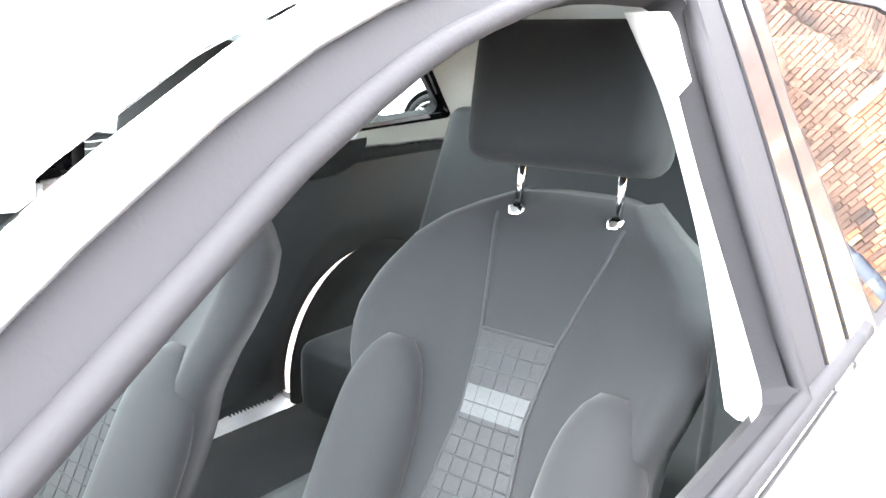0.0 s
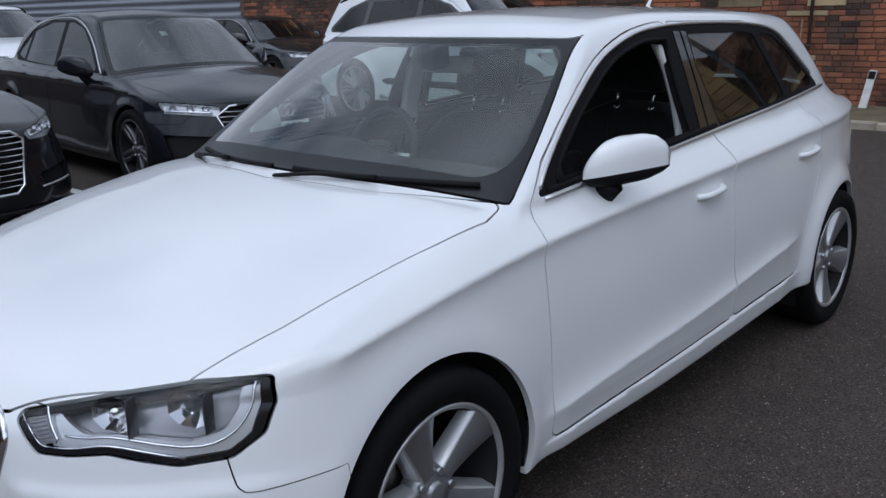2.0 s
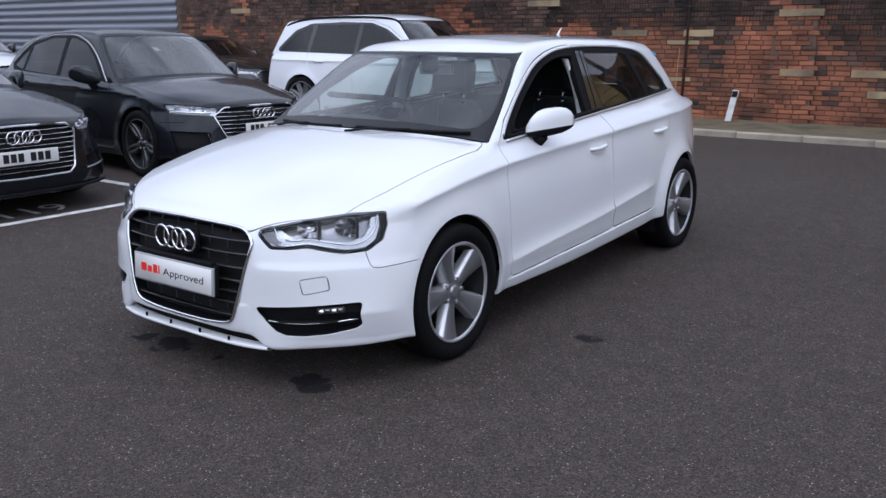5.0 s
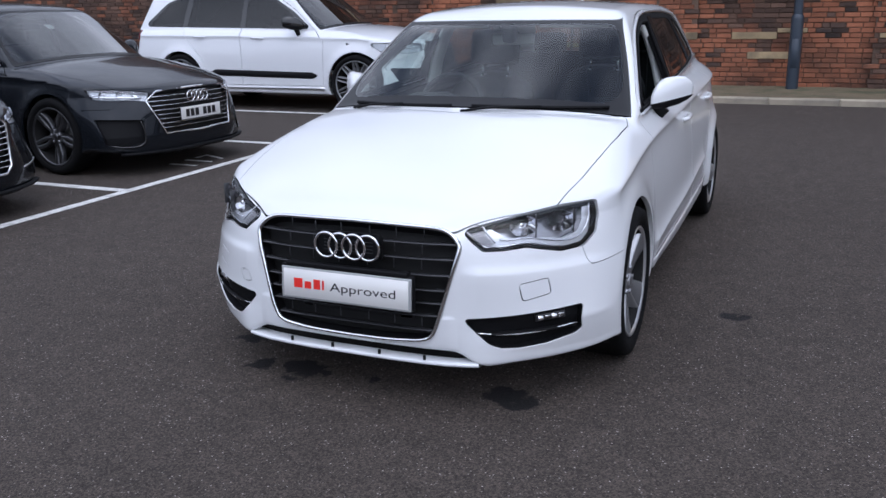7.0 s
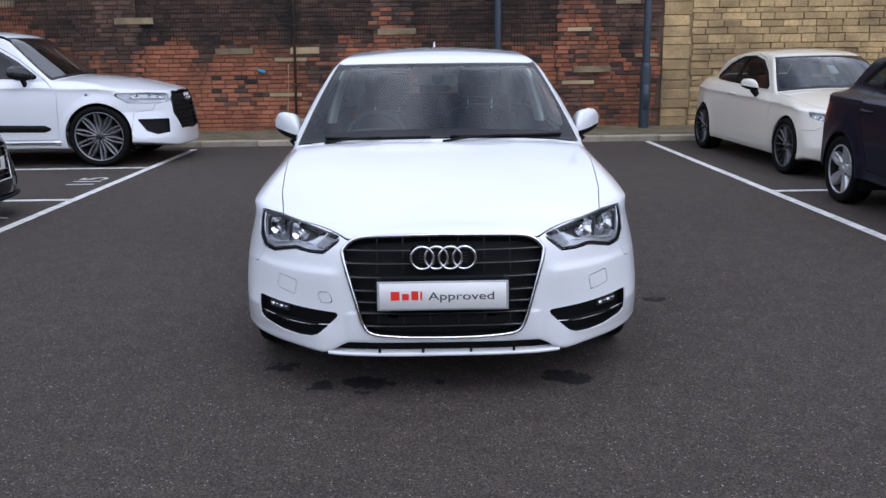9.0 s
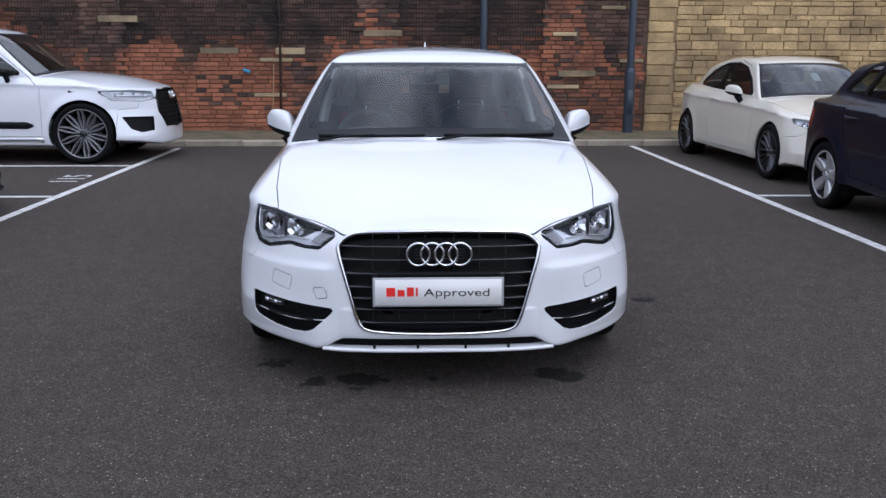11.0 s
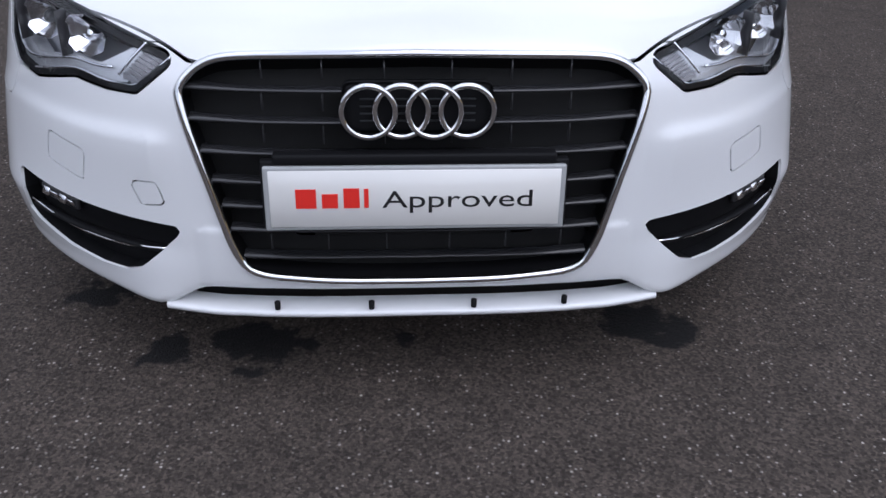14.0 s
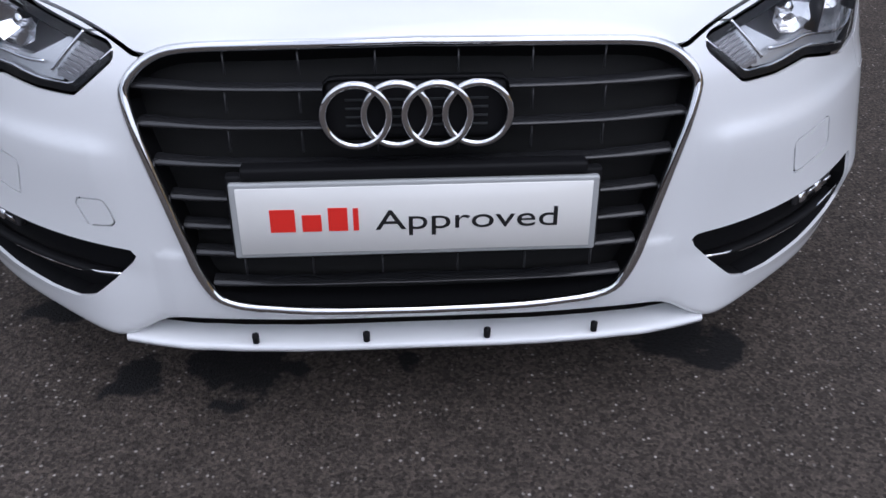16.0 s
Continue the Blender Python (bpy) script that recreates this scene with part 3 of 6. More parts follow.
def painted_line(x0, y0, x1, y1, width=0.09):
    d = Vector((x1 - x0, y1 - y0, 0))
    n = Vector((-d.y, d.x, 0)).normalized() * width / 2
    k = max(2, int(d.length / 0.12))
    rows = []
    for i in range(k + 1):
        p = Vector((x0, y0, 0.004)) + d * (i / k)
        e = 1 + 0.05 * noise.noise(p * 9)
        rows.append([p + n * e - Vector((0, 0, 0.0035)), p + n * e, p - n * e, p - n * e - Vector((0, 0, 0.0035))])
    ob = part("bay_line", from_grid(rows), M_LINE, smooth=False)
    return tagged(ob, "worn white painted bay line on the tarmac", "road marking", "bay lines", "structure")


painted_line(LINE_L, -9, LINE_L, KERB_Y - 0.35, 0.088)
painted_line(LINE_R, -5, LINE_R, KERB_Y - 0.06, 0.088)
for y in (-3.15, -0.62, 1.93, 4.48, 7.0):
    painted_line(LINE_L - 0.05, y, LINE_L - 4.9, y)
for y in (-0.55, 4.40):
    painted_line(LINE_R + 0.05, y, LINE_R + 2.3, y)
marking = bpy.data.materials["road_paint"]
for txt, y in (("115", 5.79), ("117", 3.30), ("119", 0.62)):
    ob = text_mesh("bay_number", txt, 0.46, marking, None, pose(-4.02, y, 0.004, 0, 0, 90), 0.0006)
    tagged(ob, "worn white painted bay number " + txt + " on the tarmac", "road marking", "bay numbers", "structure")

# kerb stones and the strip behind them
kerb = tagged(slab("kerb", -40, 16, KERB_Y + 0.02, KERB_Y + 0.12, -0.05, 0.085, M_KERB), "weathered concrete kerb of long stones", "kerb", kind="structure")
rows = []
for x in np.linspace(-24, 16, 240):
    row = []
    for y in np.linspace(KERB_Y + 0.11, WALL_Y + 0.05, 14):
        e = noise.noise(Vector((x * 2.1, y * 2.1, 0))) * 0.018 + noise.noise(Vector((x * 9, y * 9, 3))) * 0.008
        row.append((x, y, 0.085 + e + 0.03 * (y - KERB_Y) / 1.6))
    rows.append(row)
verge = tagged(part("verge", from_grid(rows), M_VERGE), "bare mossy strip of soil and gravel between kerb and wall", "verge", kind="structure")
if verge.data.polygons[0].normal.z < 0:
    verge.data.flip_normals()

# brick wall, its piers, and the sandstone wall that adjoins it
wall_north = tagged(slab("wall_north", -15.6, STONE_X, WALL_Y + 0.012, WALL_Y + 0.35, -0.1, 4.45, M_MORTAR), "old soot-stained red brick yard wall with stone bands", "wall", kind="structure")
wall_east = tagged(slab("wall_stone", STONE_X, 16, WALL_Y + 0.012, WALL_Y + 0.4, -0.1, 4.6, M_STONEMORTAR), "coursed buff sandstone building wall", "wall", kind="structure")
gable = bmesh.new()
gv = [gable.verts.new(p) for p in ((STONE_X, WALL_Y + 0.012, 4.6), (12, WALL_Y + 0.012, 4.6), (8.0, WALL_Y + 0.012, 7.5), (STONE_X, WALL_Y + 0.4, 4.6), (12, WALL_Y + 0.4, 4.6), (8.0, WALL_Y + 0.4, 7.5))]
for f in ((0, 1, 2), (5, 4, 3), (1, 4, 5, 2), (2, 5, 3, 0), (0, 3, 4, 1)):
    gable.faces.new([gv[i] for i in f])
part("gable", gable, M_STONE, wall_east, smooth=False)
PIERS = [(-9.9, 0.66), (-5.35, 0.68), (-0.66, 0.66), (2.52, 0.64)]

# steel-clad building in line with the wall
rows = []
for z in np.linspace(0, 5.2, 313):
    d = 0.022 * math.copysign(abs(math.sin(z / 0.10 * math.pi)) ** 0.5, math.sin(z / 0.10 * math.pi))
    rows.append([(x, WALL_Y - d, z) for x in (-40, -30, -20, -15.6)])
clad = part("wall_west", from_grid(rows), M_CLAD, smooth=True)
tagged(clad, "grey steel cladding with horizontal ribs", "wall", kind="structure")
part("wall_core", box(24.4, 1.0, 5.2, 0, 0, (-27.8, WALL_Y + 0.55, 2.6)), M_CLAD, clad, smooth=False)

# yard walls behind the camera, which close the place
slab("wall_south", -40, 16, -24.4, -24, 0, 3.2, M_SOOTBRICK, label="plain brick yard wall", kind="structure")
slab("wall_yard_east", 15.6, 16, -24, WALL_Y, 0, 3.2, M_STONE, label="plain stone yard wall", kind="structure")


def lamp_post(x, y, h=6.0):
    """A painted steel column: thicker base compartment, collar, slim shaft, small lamp head on an arm."""
    p = tagged(empty("lamp_post", pose(x, y, 0.08)), "dark blue-grey painted steel lamp column beside the wall", "lamp post", "lamp posts")
    part("base", lathe([(-0.1, 0.088), (1.05, 0.088), (1.09, 0.084), (1.12, 0.066)], 20, "z"), M_POLE, p)
    part("shaft", lathe([(1.10, 0.064), (h, 0.045), (h + 0.02, 0.03), (h + 0.02, 0.0)], 16, "z"), M_POLE, p)
    part("door", box(0.09, 0.012, 0.42, 0.003, 1, (0, -0.084, 0.55)), M_POLE, p)
    part("lamp_head", box(0.22, 0.55, 0.10, 0.03, 2, (0, -0.40, h + 0.02)), M_POLE, p)
    return p


lamp_post(3.66, 10.72)
lamp_post(1.14, 10.80)

board = tagged(part("board", box(0.10, 0.022, 0.52, 0.003, 1, (0, 0, 0.26)), M_BOARD, smooth=False, at=pose(-1.51, 10.84, 0.095, -16, 6, 0)), "scuffed white board leaning on the brick wall", "board")
part("clip", box(0.085, 0.012, 0.10, 0.004, 1, (0, -0.014, 0.45)), M_TRIM, board, "dark clip")
pipe = part("drain_pipe", tube([(-2.33, 11.03, 4.2), (-2.33, 11.03, 1.9), (-2.37, 11.03, 0.10)], 0.022, 12, up=(0, 1, 0)), M_SOOTBRICK)
tagged(pipe, "dark old drain pipe fixed upright to the brick wall", "pipe")
for z in (0.9, 1.9, 2.9):
    part("pipe_bracket", box(0.12, 0.05, 0.03, 0.004, 1, (-2.345, 11.03, z)), M_SOOTBRICK, pipe)
cable = part("wall_cable", tube(spline([(-2.46, 11.045, 1.25), (-2.475, 11.04, 0.9), (-2.50, 11.045, 0.5), (-2.52, 11.04, 0.12)], 24), 0.006, 6), M_BAND)
tagged(cable, "thin pale cable hanging down the brick wall", "cable")
rag = part("plastic_scrap", box(0.13, 0.035, 0.055, 0.016, 2, (0, 0, 0)), M_BLUE, at=pose(-2.93, 11.055, 1.141, 0, 18, 0))
tagged(rag, "small crumpled light blue plastic scrap stuck in the brick wall", "scrap")
slab("wall_yard_west", -40.4, -40, -24, WALL_Y, 0, 3.2, M_SOOTBRICK, label="plain brick yard wall", kind="structure")

# ---- cars: a shape from a few curves; y runs from the nose (front axle at 0) to the tail, x to the car's left, z up ----
def car_shape(P):
    """The distance-like function of a car's outer skin, and its single surfaces."""
    def surfaces(x, y, z):
        x = np.abs(x)
        top = z - (curve(y, P["bonnet"]) - curve(y, P["bonnet_drop"]) * (x / 0.76) ** 2.4)
        crease = curve(y, P["crease"])
        off = z - crease
        soft = np.sqrt(off * off + 0.00003)
        up, lo = 0.5 * (off + soft), 0.5 * (soft - off)
        tuck = np.clip((y - 0.1) / 0.3, 0, 1) * (0.10 * np.maximum(0.36 - z, 0) + 1.2 * np.maximum(0.30 - z, 0) ** 2)
        side = x - (curve(y, P["width"]) - 0.018 - P["shoulder"] * up + 0.022 * np.sin(np.clip(lo / 0.35, 0, 1) * 1.5708) - tuck
                    - 0.019 * (1 - np.exp(-lo / 0.026)) * np.exp(-lo / 0.20) * np.clip((y + 0.62) / 0.22, 0, 1))
        if "swage" in P:
            line = curve(y, P["swage"])
            along = np.clip((y - 0.36) / 0.12, 0, 1) * np.clip((2.20 - y) / 0.2, 0, 1)
            side = side - 0.020 * np.exp(-np.maximum(z - line, 0) / 0.040 - np.maximum(line - z, 0) / 0.10) * along
            sill = curve(y, P["sill"])
            side = side - 0.011 * np.clip((sill - z) / 0.008, 0, 1) * along
        for wy in (P.get("axle", 0.0), P["wheelbase"]):
            d = np.hypot(y - wy, z - P["wheel_r"])
            side = side - (P["flare"] if wy < 1 else P.get("rear_flare", P["flare"])) * np.exp(-((d - P["arch"]) / 0.075) ** 2)
        y0, a, n, lean = P["nose"]
        corner = P.get("corner", 0.6) + (1 - P.get("corner", 0.6)) * np.clip((z - 0.35) / 0.35, 0, 1) + P.get("corner_tuck", 0.0) * np.clip((0.36 - z) / 0.12, 0, 1)
        front = y0 + corner * a * x ** n + lean * (1 - 0.8 * x * x) * np.maximum(z - 0.50, 0) ** 2 + 0.9 * np.maximum(0.33 - z, 0) ** 2 - y
        if "ledge" in P:
            front = front - 0.010 * np.exp(-(np.maximum(z - 0.534, 0) / 0.022) ** 2 - (np.maximum(0.534 - z, 0) / 0.10) ** 2) * np.clip((x - 0.42) / 0.06, 0, 1)
            front = front - 0.005 * np.clip((P["ledge"] - z) / 0.007 + 0.5, 0, 1) * np.clip((0.415 - x) / 0.03, 0, 1)
        if "lip" in P:
            front = front - 0.024 * np.exp(-((x - 0.50) / 0.09) ** 2) * np.clip((0.33 - z) / 0.12, 0, 1)
        y1, b, k = P["tail"]
        rear = y - (y1 - b * np.maximum(x - 0.35, 0) ** 2.2 - k * np.maximum(z - 0.72, 0) - 0.5 * np.maximum(0.4 - z, 0) ** 2)
        s0, slope, s1 = P["screen"]
        screen = s0 + slope * (z - P["belt"]) + s1 * x * x - y
        roof = z - (curve(y, P["roof"]) - P["roof_crown"] * x * x)
        q = np.maximum(z - P["belt"] + 0.03, 0)
        flank = x - (curve(y, P["cabin"]) - P["lean"][0] * q - P["lean"][1] * q * q)
        r0, rs, r1 = P["back"]
        back = y - (r0 - rs * (z - P["belt"]) - r1 * x * x)
        return top, side, front, rear, screen, roof, flank, back

    def F(x, y, z):
        top, side, front, rear, screen, roof, flank, back = surfaces(x, y, z)
        low = smax(smax(top, side, 0.036), smax(front, rear, 0.05), 0.06)
        ax, ahead = np.abs(x), np.clip((-0.28 - y) / 0.15, 0, 1)
        if "lip" in P:
            t = np.clip((0.515 - ax) / 0.13, 0, 1)
            edge = (P["lip"] * t * t * (3 - 2 * t) + 0.05 * np.maximum(ax - 0.52, 0)) * ahead
        else:
            edge = 0.17 * np.maximum(ax - 0.52, 0) * ahead
        low = smax(low, curve(y, P["floor"]) + edge - z, 0.02)
        cabin = smax(smax(screen, flank, 0.05), smax(roof, back, 0.05), 0.07)
        return smin(low, smax(cabin, P["belt"] - 0.18 - z, 0.01), 0.03 + P.get("haunch", 0.0) * np.clip((y - 2.2) / 0.5, 0, 1))

    return F, surfaces


def spoked_wheel(name, parent, R, width, rim_r, spokes, rim_mat, face_mat, barrel_mat, cap=0.032, top_mat=None):
    """A wheel about the x axis, outer face to +x: tyre, rim with its spokes, brake disc. spokes: (angle, half-width at hub, at rim, twist) in radians and metres."""
    w = empty(name)
    w.parent = parent
    h = width / 2
    s = R - rim_r
    tyre = [(-h * 0.80, rim_r), (-h * 0.96, rim_r + 0.25 * s), (-h, rim_r + 0.55 * s), (-h * 0.94, rim_r + 0.85 * s), (-h * 0.80, R - 0.004), (-h * 0.55, R), (h * 0.55, R), (h * 0.80, R - 0.004),
            (h * 0.94, rim_r + 0.85 * s), (h, rim_r + 0.55 * s), (h * 0.975, rim_r + 0.28 * s), (h * 0.93, rim_r + 0.22 * s), (h * 0.90, rim_r + 0.05 * s), (h * 0.82, rim_r - 0.004)]
    part("tyre", lathe(tyre, 64), M_TYRE, w, "black rubber tyre")
    lip = [(h * 0.80, rim_r - 0.004), (h * 0.90, rim_r + 0.003), (h * 0.93, rim_r), (h * 0.92, rim_r - 0.008), (h * 0.84, rim_r - 0.014)]
    rim = lathe(lip, 64)
    part("rim", rim, face_mat, w)
    barrel = lathe([(h * 0.84, rim_r - 0.013), (h * 0.3, rim_r - 0.032), (-h * 0.6, rim_r - 0.028), (-h * 0.62, 0.02)], 48)
    part("barrel", barrel, barrel_mat, w)
    part("brake_disc", lathe([(-0.012, 0.0), (-0.012, 0.075), (-0.02, 0.08), (-0.02, rim_r * 0.72), (-0.03, rim_r * 0.72), (-0.03, 0.0)], 40), M_DISC, w)
    r0, r1 = 0.050, rim_r - 0.012
    for ang, w0, w1, bend in spokes:
        b = bmesh.new()
        rows = []
        for i in range(7):
            t = i / 6
            r = r0 + (r1 - r0) * t
            half = w0 + (w1 - w0) * t ** 1.3
            x = h * (0.66 + 0.20 * t ** 1.6)
            deep = 0.050 - 0.012 * t
            c = bend * math.sin(math.pi * t) * 0.5 + bend * t * 0.5
            prof = [(x - deep, c - half - 0.010), (x - 0.006, c - half - 0.001), (x, c - half + 0.005), (x + 0.002, c), (x, c + half - 0.005), (x - 0.006, c + half + 0.001), (x - deep, c + half + 0.010)]
            rows.append([(p, u, r) for p, u in prof])
        from_grid(rows, bm=b)
        bmesh.ops.rotate(b, cent=(0, 0, 0), matrix=Matrix.Rotation(ang, 3, "X"), verts=b.verts)
        if top_mat:
            for q, f in enumerate(b.faces):
                f.material_index = 1 if q % 6 in (2, 3) else 0
        part("spoke", b, [face_mat, top_mat or face_mat], w)
    part("hub", lathe([(h * 0.2, 0.075), (h * 0.58, 0.066), (h * 0.66, 0.056), (h * 0.67, 0.0)], 32), rim_mat, w)
    part("centre_cap", lathe([(h * 0.66, cap), (h * 0.74, cap - 0.003), (h * 0.76, cap - 0.010), (h * 0.765, 0.0)], 28), rim_mat, w, "dark centre cap")
    for k in range(5):
        a = 2 * math.pi * (k + 0.5) / 5 + spokes[0][0]
        b = lathe([(h * 0.60, 0.011), (h * 0.72, 0.011), (h * 0.73, 0.008), (h * 0.70, 0.0)], 10)
        bmesh.ops.translate(b, vec=(0, 0.056 * math.sin(-a), 0.056 * math.cos(a)), verts=b.verts)
        part("wheel_bolt", b, M_LAMPGREY, w)
    return w


def mirrored(pts):
    return list(pts) + [(-a, b) for a, b in reversed(pts) if a > 0]


def eased(points, reach=0.03, turns=2):
    """An open run of (u, v) points with its corners cut round."""
    for _ in range(turns):
        out = [points[0]]
        for (a, b), (c, d) in zip(points, points[1:]):
            t = min(0.25, reach / max(1e-6, math.hypot(c - a, d - b)))
            out += [(a + (c - a) * t, b + (d - b) * t), (c + (a - c) * t, d + (b - d) * t)]
        points = out + [points[-1]]
        reach *= 0.5
    return points


def taller(P, k):
    """The same car with everything above its belt line stretched upwards."""
    b = P["belt"]
    up = lambda run: [(y, b + (z - b) * k if z > b else z) for y, z in run]
    return dict(P, height=b + (P["height"] - b) * k, roof=up(P["roof"]), dlo=up(P["dlo"]), panes=[up(q) for q in P["panes"]], doors=[up(q) for q in P["doors"]],
                screen=(P["screen"][0], P["screen"][1] / k, P["screen"][2]), back=(P["back"][0], P["back"][1] / k, P["back"][2]), lean=(P["lean"][0] / k, P["lean"][1] / k))


def arched(points, n=36):
    """A smooth run of (u, v) points."""
    return [(float(q[0]), float(q[1])) for q in spline([(a, b, 0) for a, b in points], n)]


def build_car(name, P, paint, label, place, step=0.026, category="car"):
    """A car: painted panels with shut lines, panes, lamps, grille, wheels, under one Empty on the ground."""
    car = tagged(empty(name, place), label, category)
    F, surf = car_shape(P)
    wb, wr, arch = P["wheelbase"], P["wheel_r"], P["arch"]
    L1 = P["tail"][0]
    sk = Skin(F, (-1.05, P["nose"][0] - 0.06, 0.10), (1.05, L1 + 0.06, P["height"] + 0.06), step)
    if "swage" in P:
        for key in ("crease", "swage", "sill"):
            sk.fold(lambda x, y, z: z - curve(y, P[key]))
    front_only = lambda f: (lambda x, y, z: np.maximum(f(x, y, z), y - 0.15))
    flank_only = lambda poly, r, inner=0.42: (lambda x, y, z: np.maximum(outline(poly, y, z, r), inner - np.abs(x)))

    def screen_fn(x, y, z):
        top, side, front, rear, screen, roof, flank, back = surf(x, y, z)
        return np.maximum(np.maximum(flank + 0.024, 2.4 * (roof + 0.016)), np.maximum(0.010 - top, -0.045 - screen))

    def back_fn(x, y, z):
        top, side, front, rear, screen, roof, flank, back = surf(x, y, z)
        return np.maximum(np.maximum(flank + 0.11, roof + 0.05), np.maximum(0.05 - top, -0.05 - back))

    gap = P.get("gap", 0.0028)
    sk.carve("windscreen", screen_fn, 0.002)
    sk.carve("rear_window", back_fn, 0.002)
    sk.carve("window_trim", flank_only(P["dlo"], P.get("dlo_round", 0.03)), 0.0, only=["body"])
    for k, poly in enumerate(P["panes"]):
        sk.carve("pane%d" % k, flank_only(poly, 0.02), 0.0, only=["window_trim"])
    for k, poly in enumerate(P.get("pillar_covers", ())):
        sk.carve("pillar_cover%d" % k, flank_only(poly, 0.003), 0.0016, only=["window_trim"])
    if "head" in P:
        sk.carve("headlamp", front_only(lambda x, y, z: outline(P["head"], np.abs(x), z, 0.014)), gap, only=["body"])
    sk.carve("grille", front_only(lambda x, y, z: outline(mirrored(P["grille"]), x, z, P.get("grille_r", 0.03))), 0.002, only=["body"])
    if "fog" in P:
        sk.carve("fog_recess", front_only(lambda x, y, z: outline(P["fog"], np.abs(x), z, 0.012)), 0.0, only=["body"])
    axle = P.get("axle", 0.0)
    for wy in (axle, wb):
        sk.carve("arch_hole", lambda x, y, z: np.maximum(np.hypot(y - wy, z - wr) - arch, 0.50 - np.abs(x)), 0.0)
    sk.carve("bonnet", lambda x, y, z: np.maximum(outline(mirrored(P["bonnet_edge"]), x, y, 0.02), 0.5 - z), gap, only=["body"])
    sk.carve("front_bumper", lambda x, y, z: outline(P["bumper"], y, z), gap * 0.6, only=["body"])
    for k, poly in enumerate(P["doors"]):
        sk.carve("door%d" % k, flank_only(poly, 0.03, 0.5), gap, only=["body"])
    if "tail_lamp" in P:
        sk.carve("tail_lamp", flank_only(P["tail_lamp"], 0.02, 0.3), 0.002, only=["body"])
    left, right = (lambda x, y, z: x > 0), (lambda x, y, z: x < 0)

    sk.sheet("body_shell", sk.take("body"), paint, car, lip=0.02)
    sk.sheet("bonnet", sk.take("bonnet"), paint, car, lip=0.02)
    doors = {}
    for k in range(len(P["doors"])):
        for sgn, side in ((1, left), (-1, right)):
            doors[k, sgn] = sk.sheet("door", sk.take("door%d" % k, side), paint, car, lip=0.02)
    clear = P.get("frit", 0.024)

    def clear_fn(x, y, z):
        """Below 0 where the screen is clear of its printed border, which is deeper and rounder along the foot."""
        top, side, front, rear, screen, roof, flank, back = surf(x, y, z)
        d = smax(flank + 0.024 + clear, P.get("frit_foot", 0.010 + clear) - top, P.get("frit_round", 0.05))
        return smax(d, 2.4 * (roof + 0.016) + clear, 0.06)

    sk.split(clear_fn)
    ws = sk.take("windscreen")
    cent = sk.V[ws].mean(1)
    inner = clear_fn(*cent.T) < 0
    screen_ob = sk.sheet("windscreen", ws[inner], P.get("screen_glass", M_SCREEN), car, "windscreen", lip=0)
    sk.sheet("screen_border", ws[~inner], M_FRIT, car, "black windscreen border", lip=0.01)
    sk.sheet("rear_window", sk.take("rear_window"), P["rear_glass"], car, lip=0)
    for sgn, side in ((1, left), (-1, right)):
        sk.sheet("window_trim", sk.take("window_trim", side), P.get("trim_mat", M_TRIM), car, lip=0.03, lift=-0.003)
        for k in range(len(P["panes"])):
            if (k, sgn) in P.get("lowered", ()):
                continue
            sk.sheet("side_window", sk.take("pane%d" % k, side), P["rear_glass"] if k >= P.get("privacy", 1) else P["glass"], car, lip=0, lift=-0.006)
        for k in range(len(P.get("pillar_covers", ()))):
            sk.sheet("pillar_cover", sk.take("pillar_cover%d" % k, side), M_GLOSSBLACK, car, "gloss black pillar cover", lip=0.010)
        if "tail_lamp" in P:
            sk.sheet("tail_lamp", sk.take("tail_lamp", side), M_REDLENS, car, "red rear lamp", lip=0.01)
        if "head" in P:
            T = sk.take("headlamp", side)
            lamp = sk.sheet("headlamp", T, P.get("lamp_base", M_LAMPDARK), car, "clear-lensed headlamp", lip=0.0, lift=-P.get("lamp_depth", 0.05))
            sk.sheet("lens", T, M_LENS, lamp, lip=0, lift=0.0)
            sk.sheet("lamp_wall", T, P.get("lamp_base", M_LAMPDARK), lamp, lip=P.get("lamp_depth", 0.05), lift=-0.004, rim=True)
            P.setdefault("lamp_objects", {})[sgn] = lamp
        if "fog" in P:
            T = sk.take("fog_recess", side)
            sk.sheet("fog_recess", T, M_TRIM, car, "black lower intake", lip=0.0, lift=-0.035)
            sk.sheet("intake_wall", T, M_TRIM, car, lip=0.031, lift=-0.0058, rim=True)
    if "ring" in P:
        edge = mirrored(P["grille"])
        if edge[0] == edge[-1]:
            edge.pop()
        rim = [(x * (1 - .5 * P["ring"] / .45), on_front(F, abs(x), z) - 0.002, z) for x, z in edge]
        part("grille_surround", tube(rim, P["ring"] / 2, 10, closed=True, up=(0, 1, 0)), P.get("ring_mat", M_CHROME), car, "bright grille surround")
    for lampside, panels in P.get("covers", {}).items():
        for nm, poly in panels:
            fn = (lambda x, y, z: np.maximum(outline(poly, x * lampside, z, 0.010), y - 0.1))
            sk.carve(nm, fn, 0.0016, only=["front_bumper"])
            sk.sheet(nm, sk.take(nm), paint, car, lip=0.006)
    for nm, poly in P.get("lamp_bits", ()):
        fn = (lambda x, y, z: -outline(P["head"], np.abs(x), z, 0.014) - 0.013) if poly is None else (lambda x, y, z: outline(poly, np.abs(x), z, 0.003))
        sk.carve(nm, front_only(fn), 0.0, only=["headlamp"])
        for sgn, side in ((1, left), (-1, right)):
            sk.sheet(nm, sk.take(nm, side), P["lamp_mats"][nm][0], P["lamp_objects"][sgn], lip=0.03, lift=-P["lamp_mats"][nm][1])
    T = sk.take("grille")
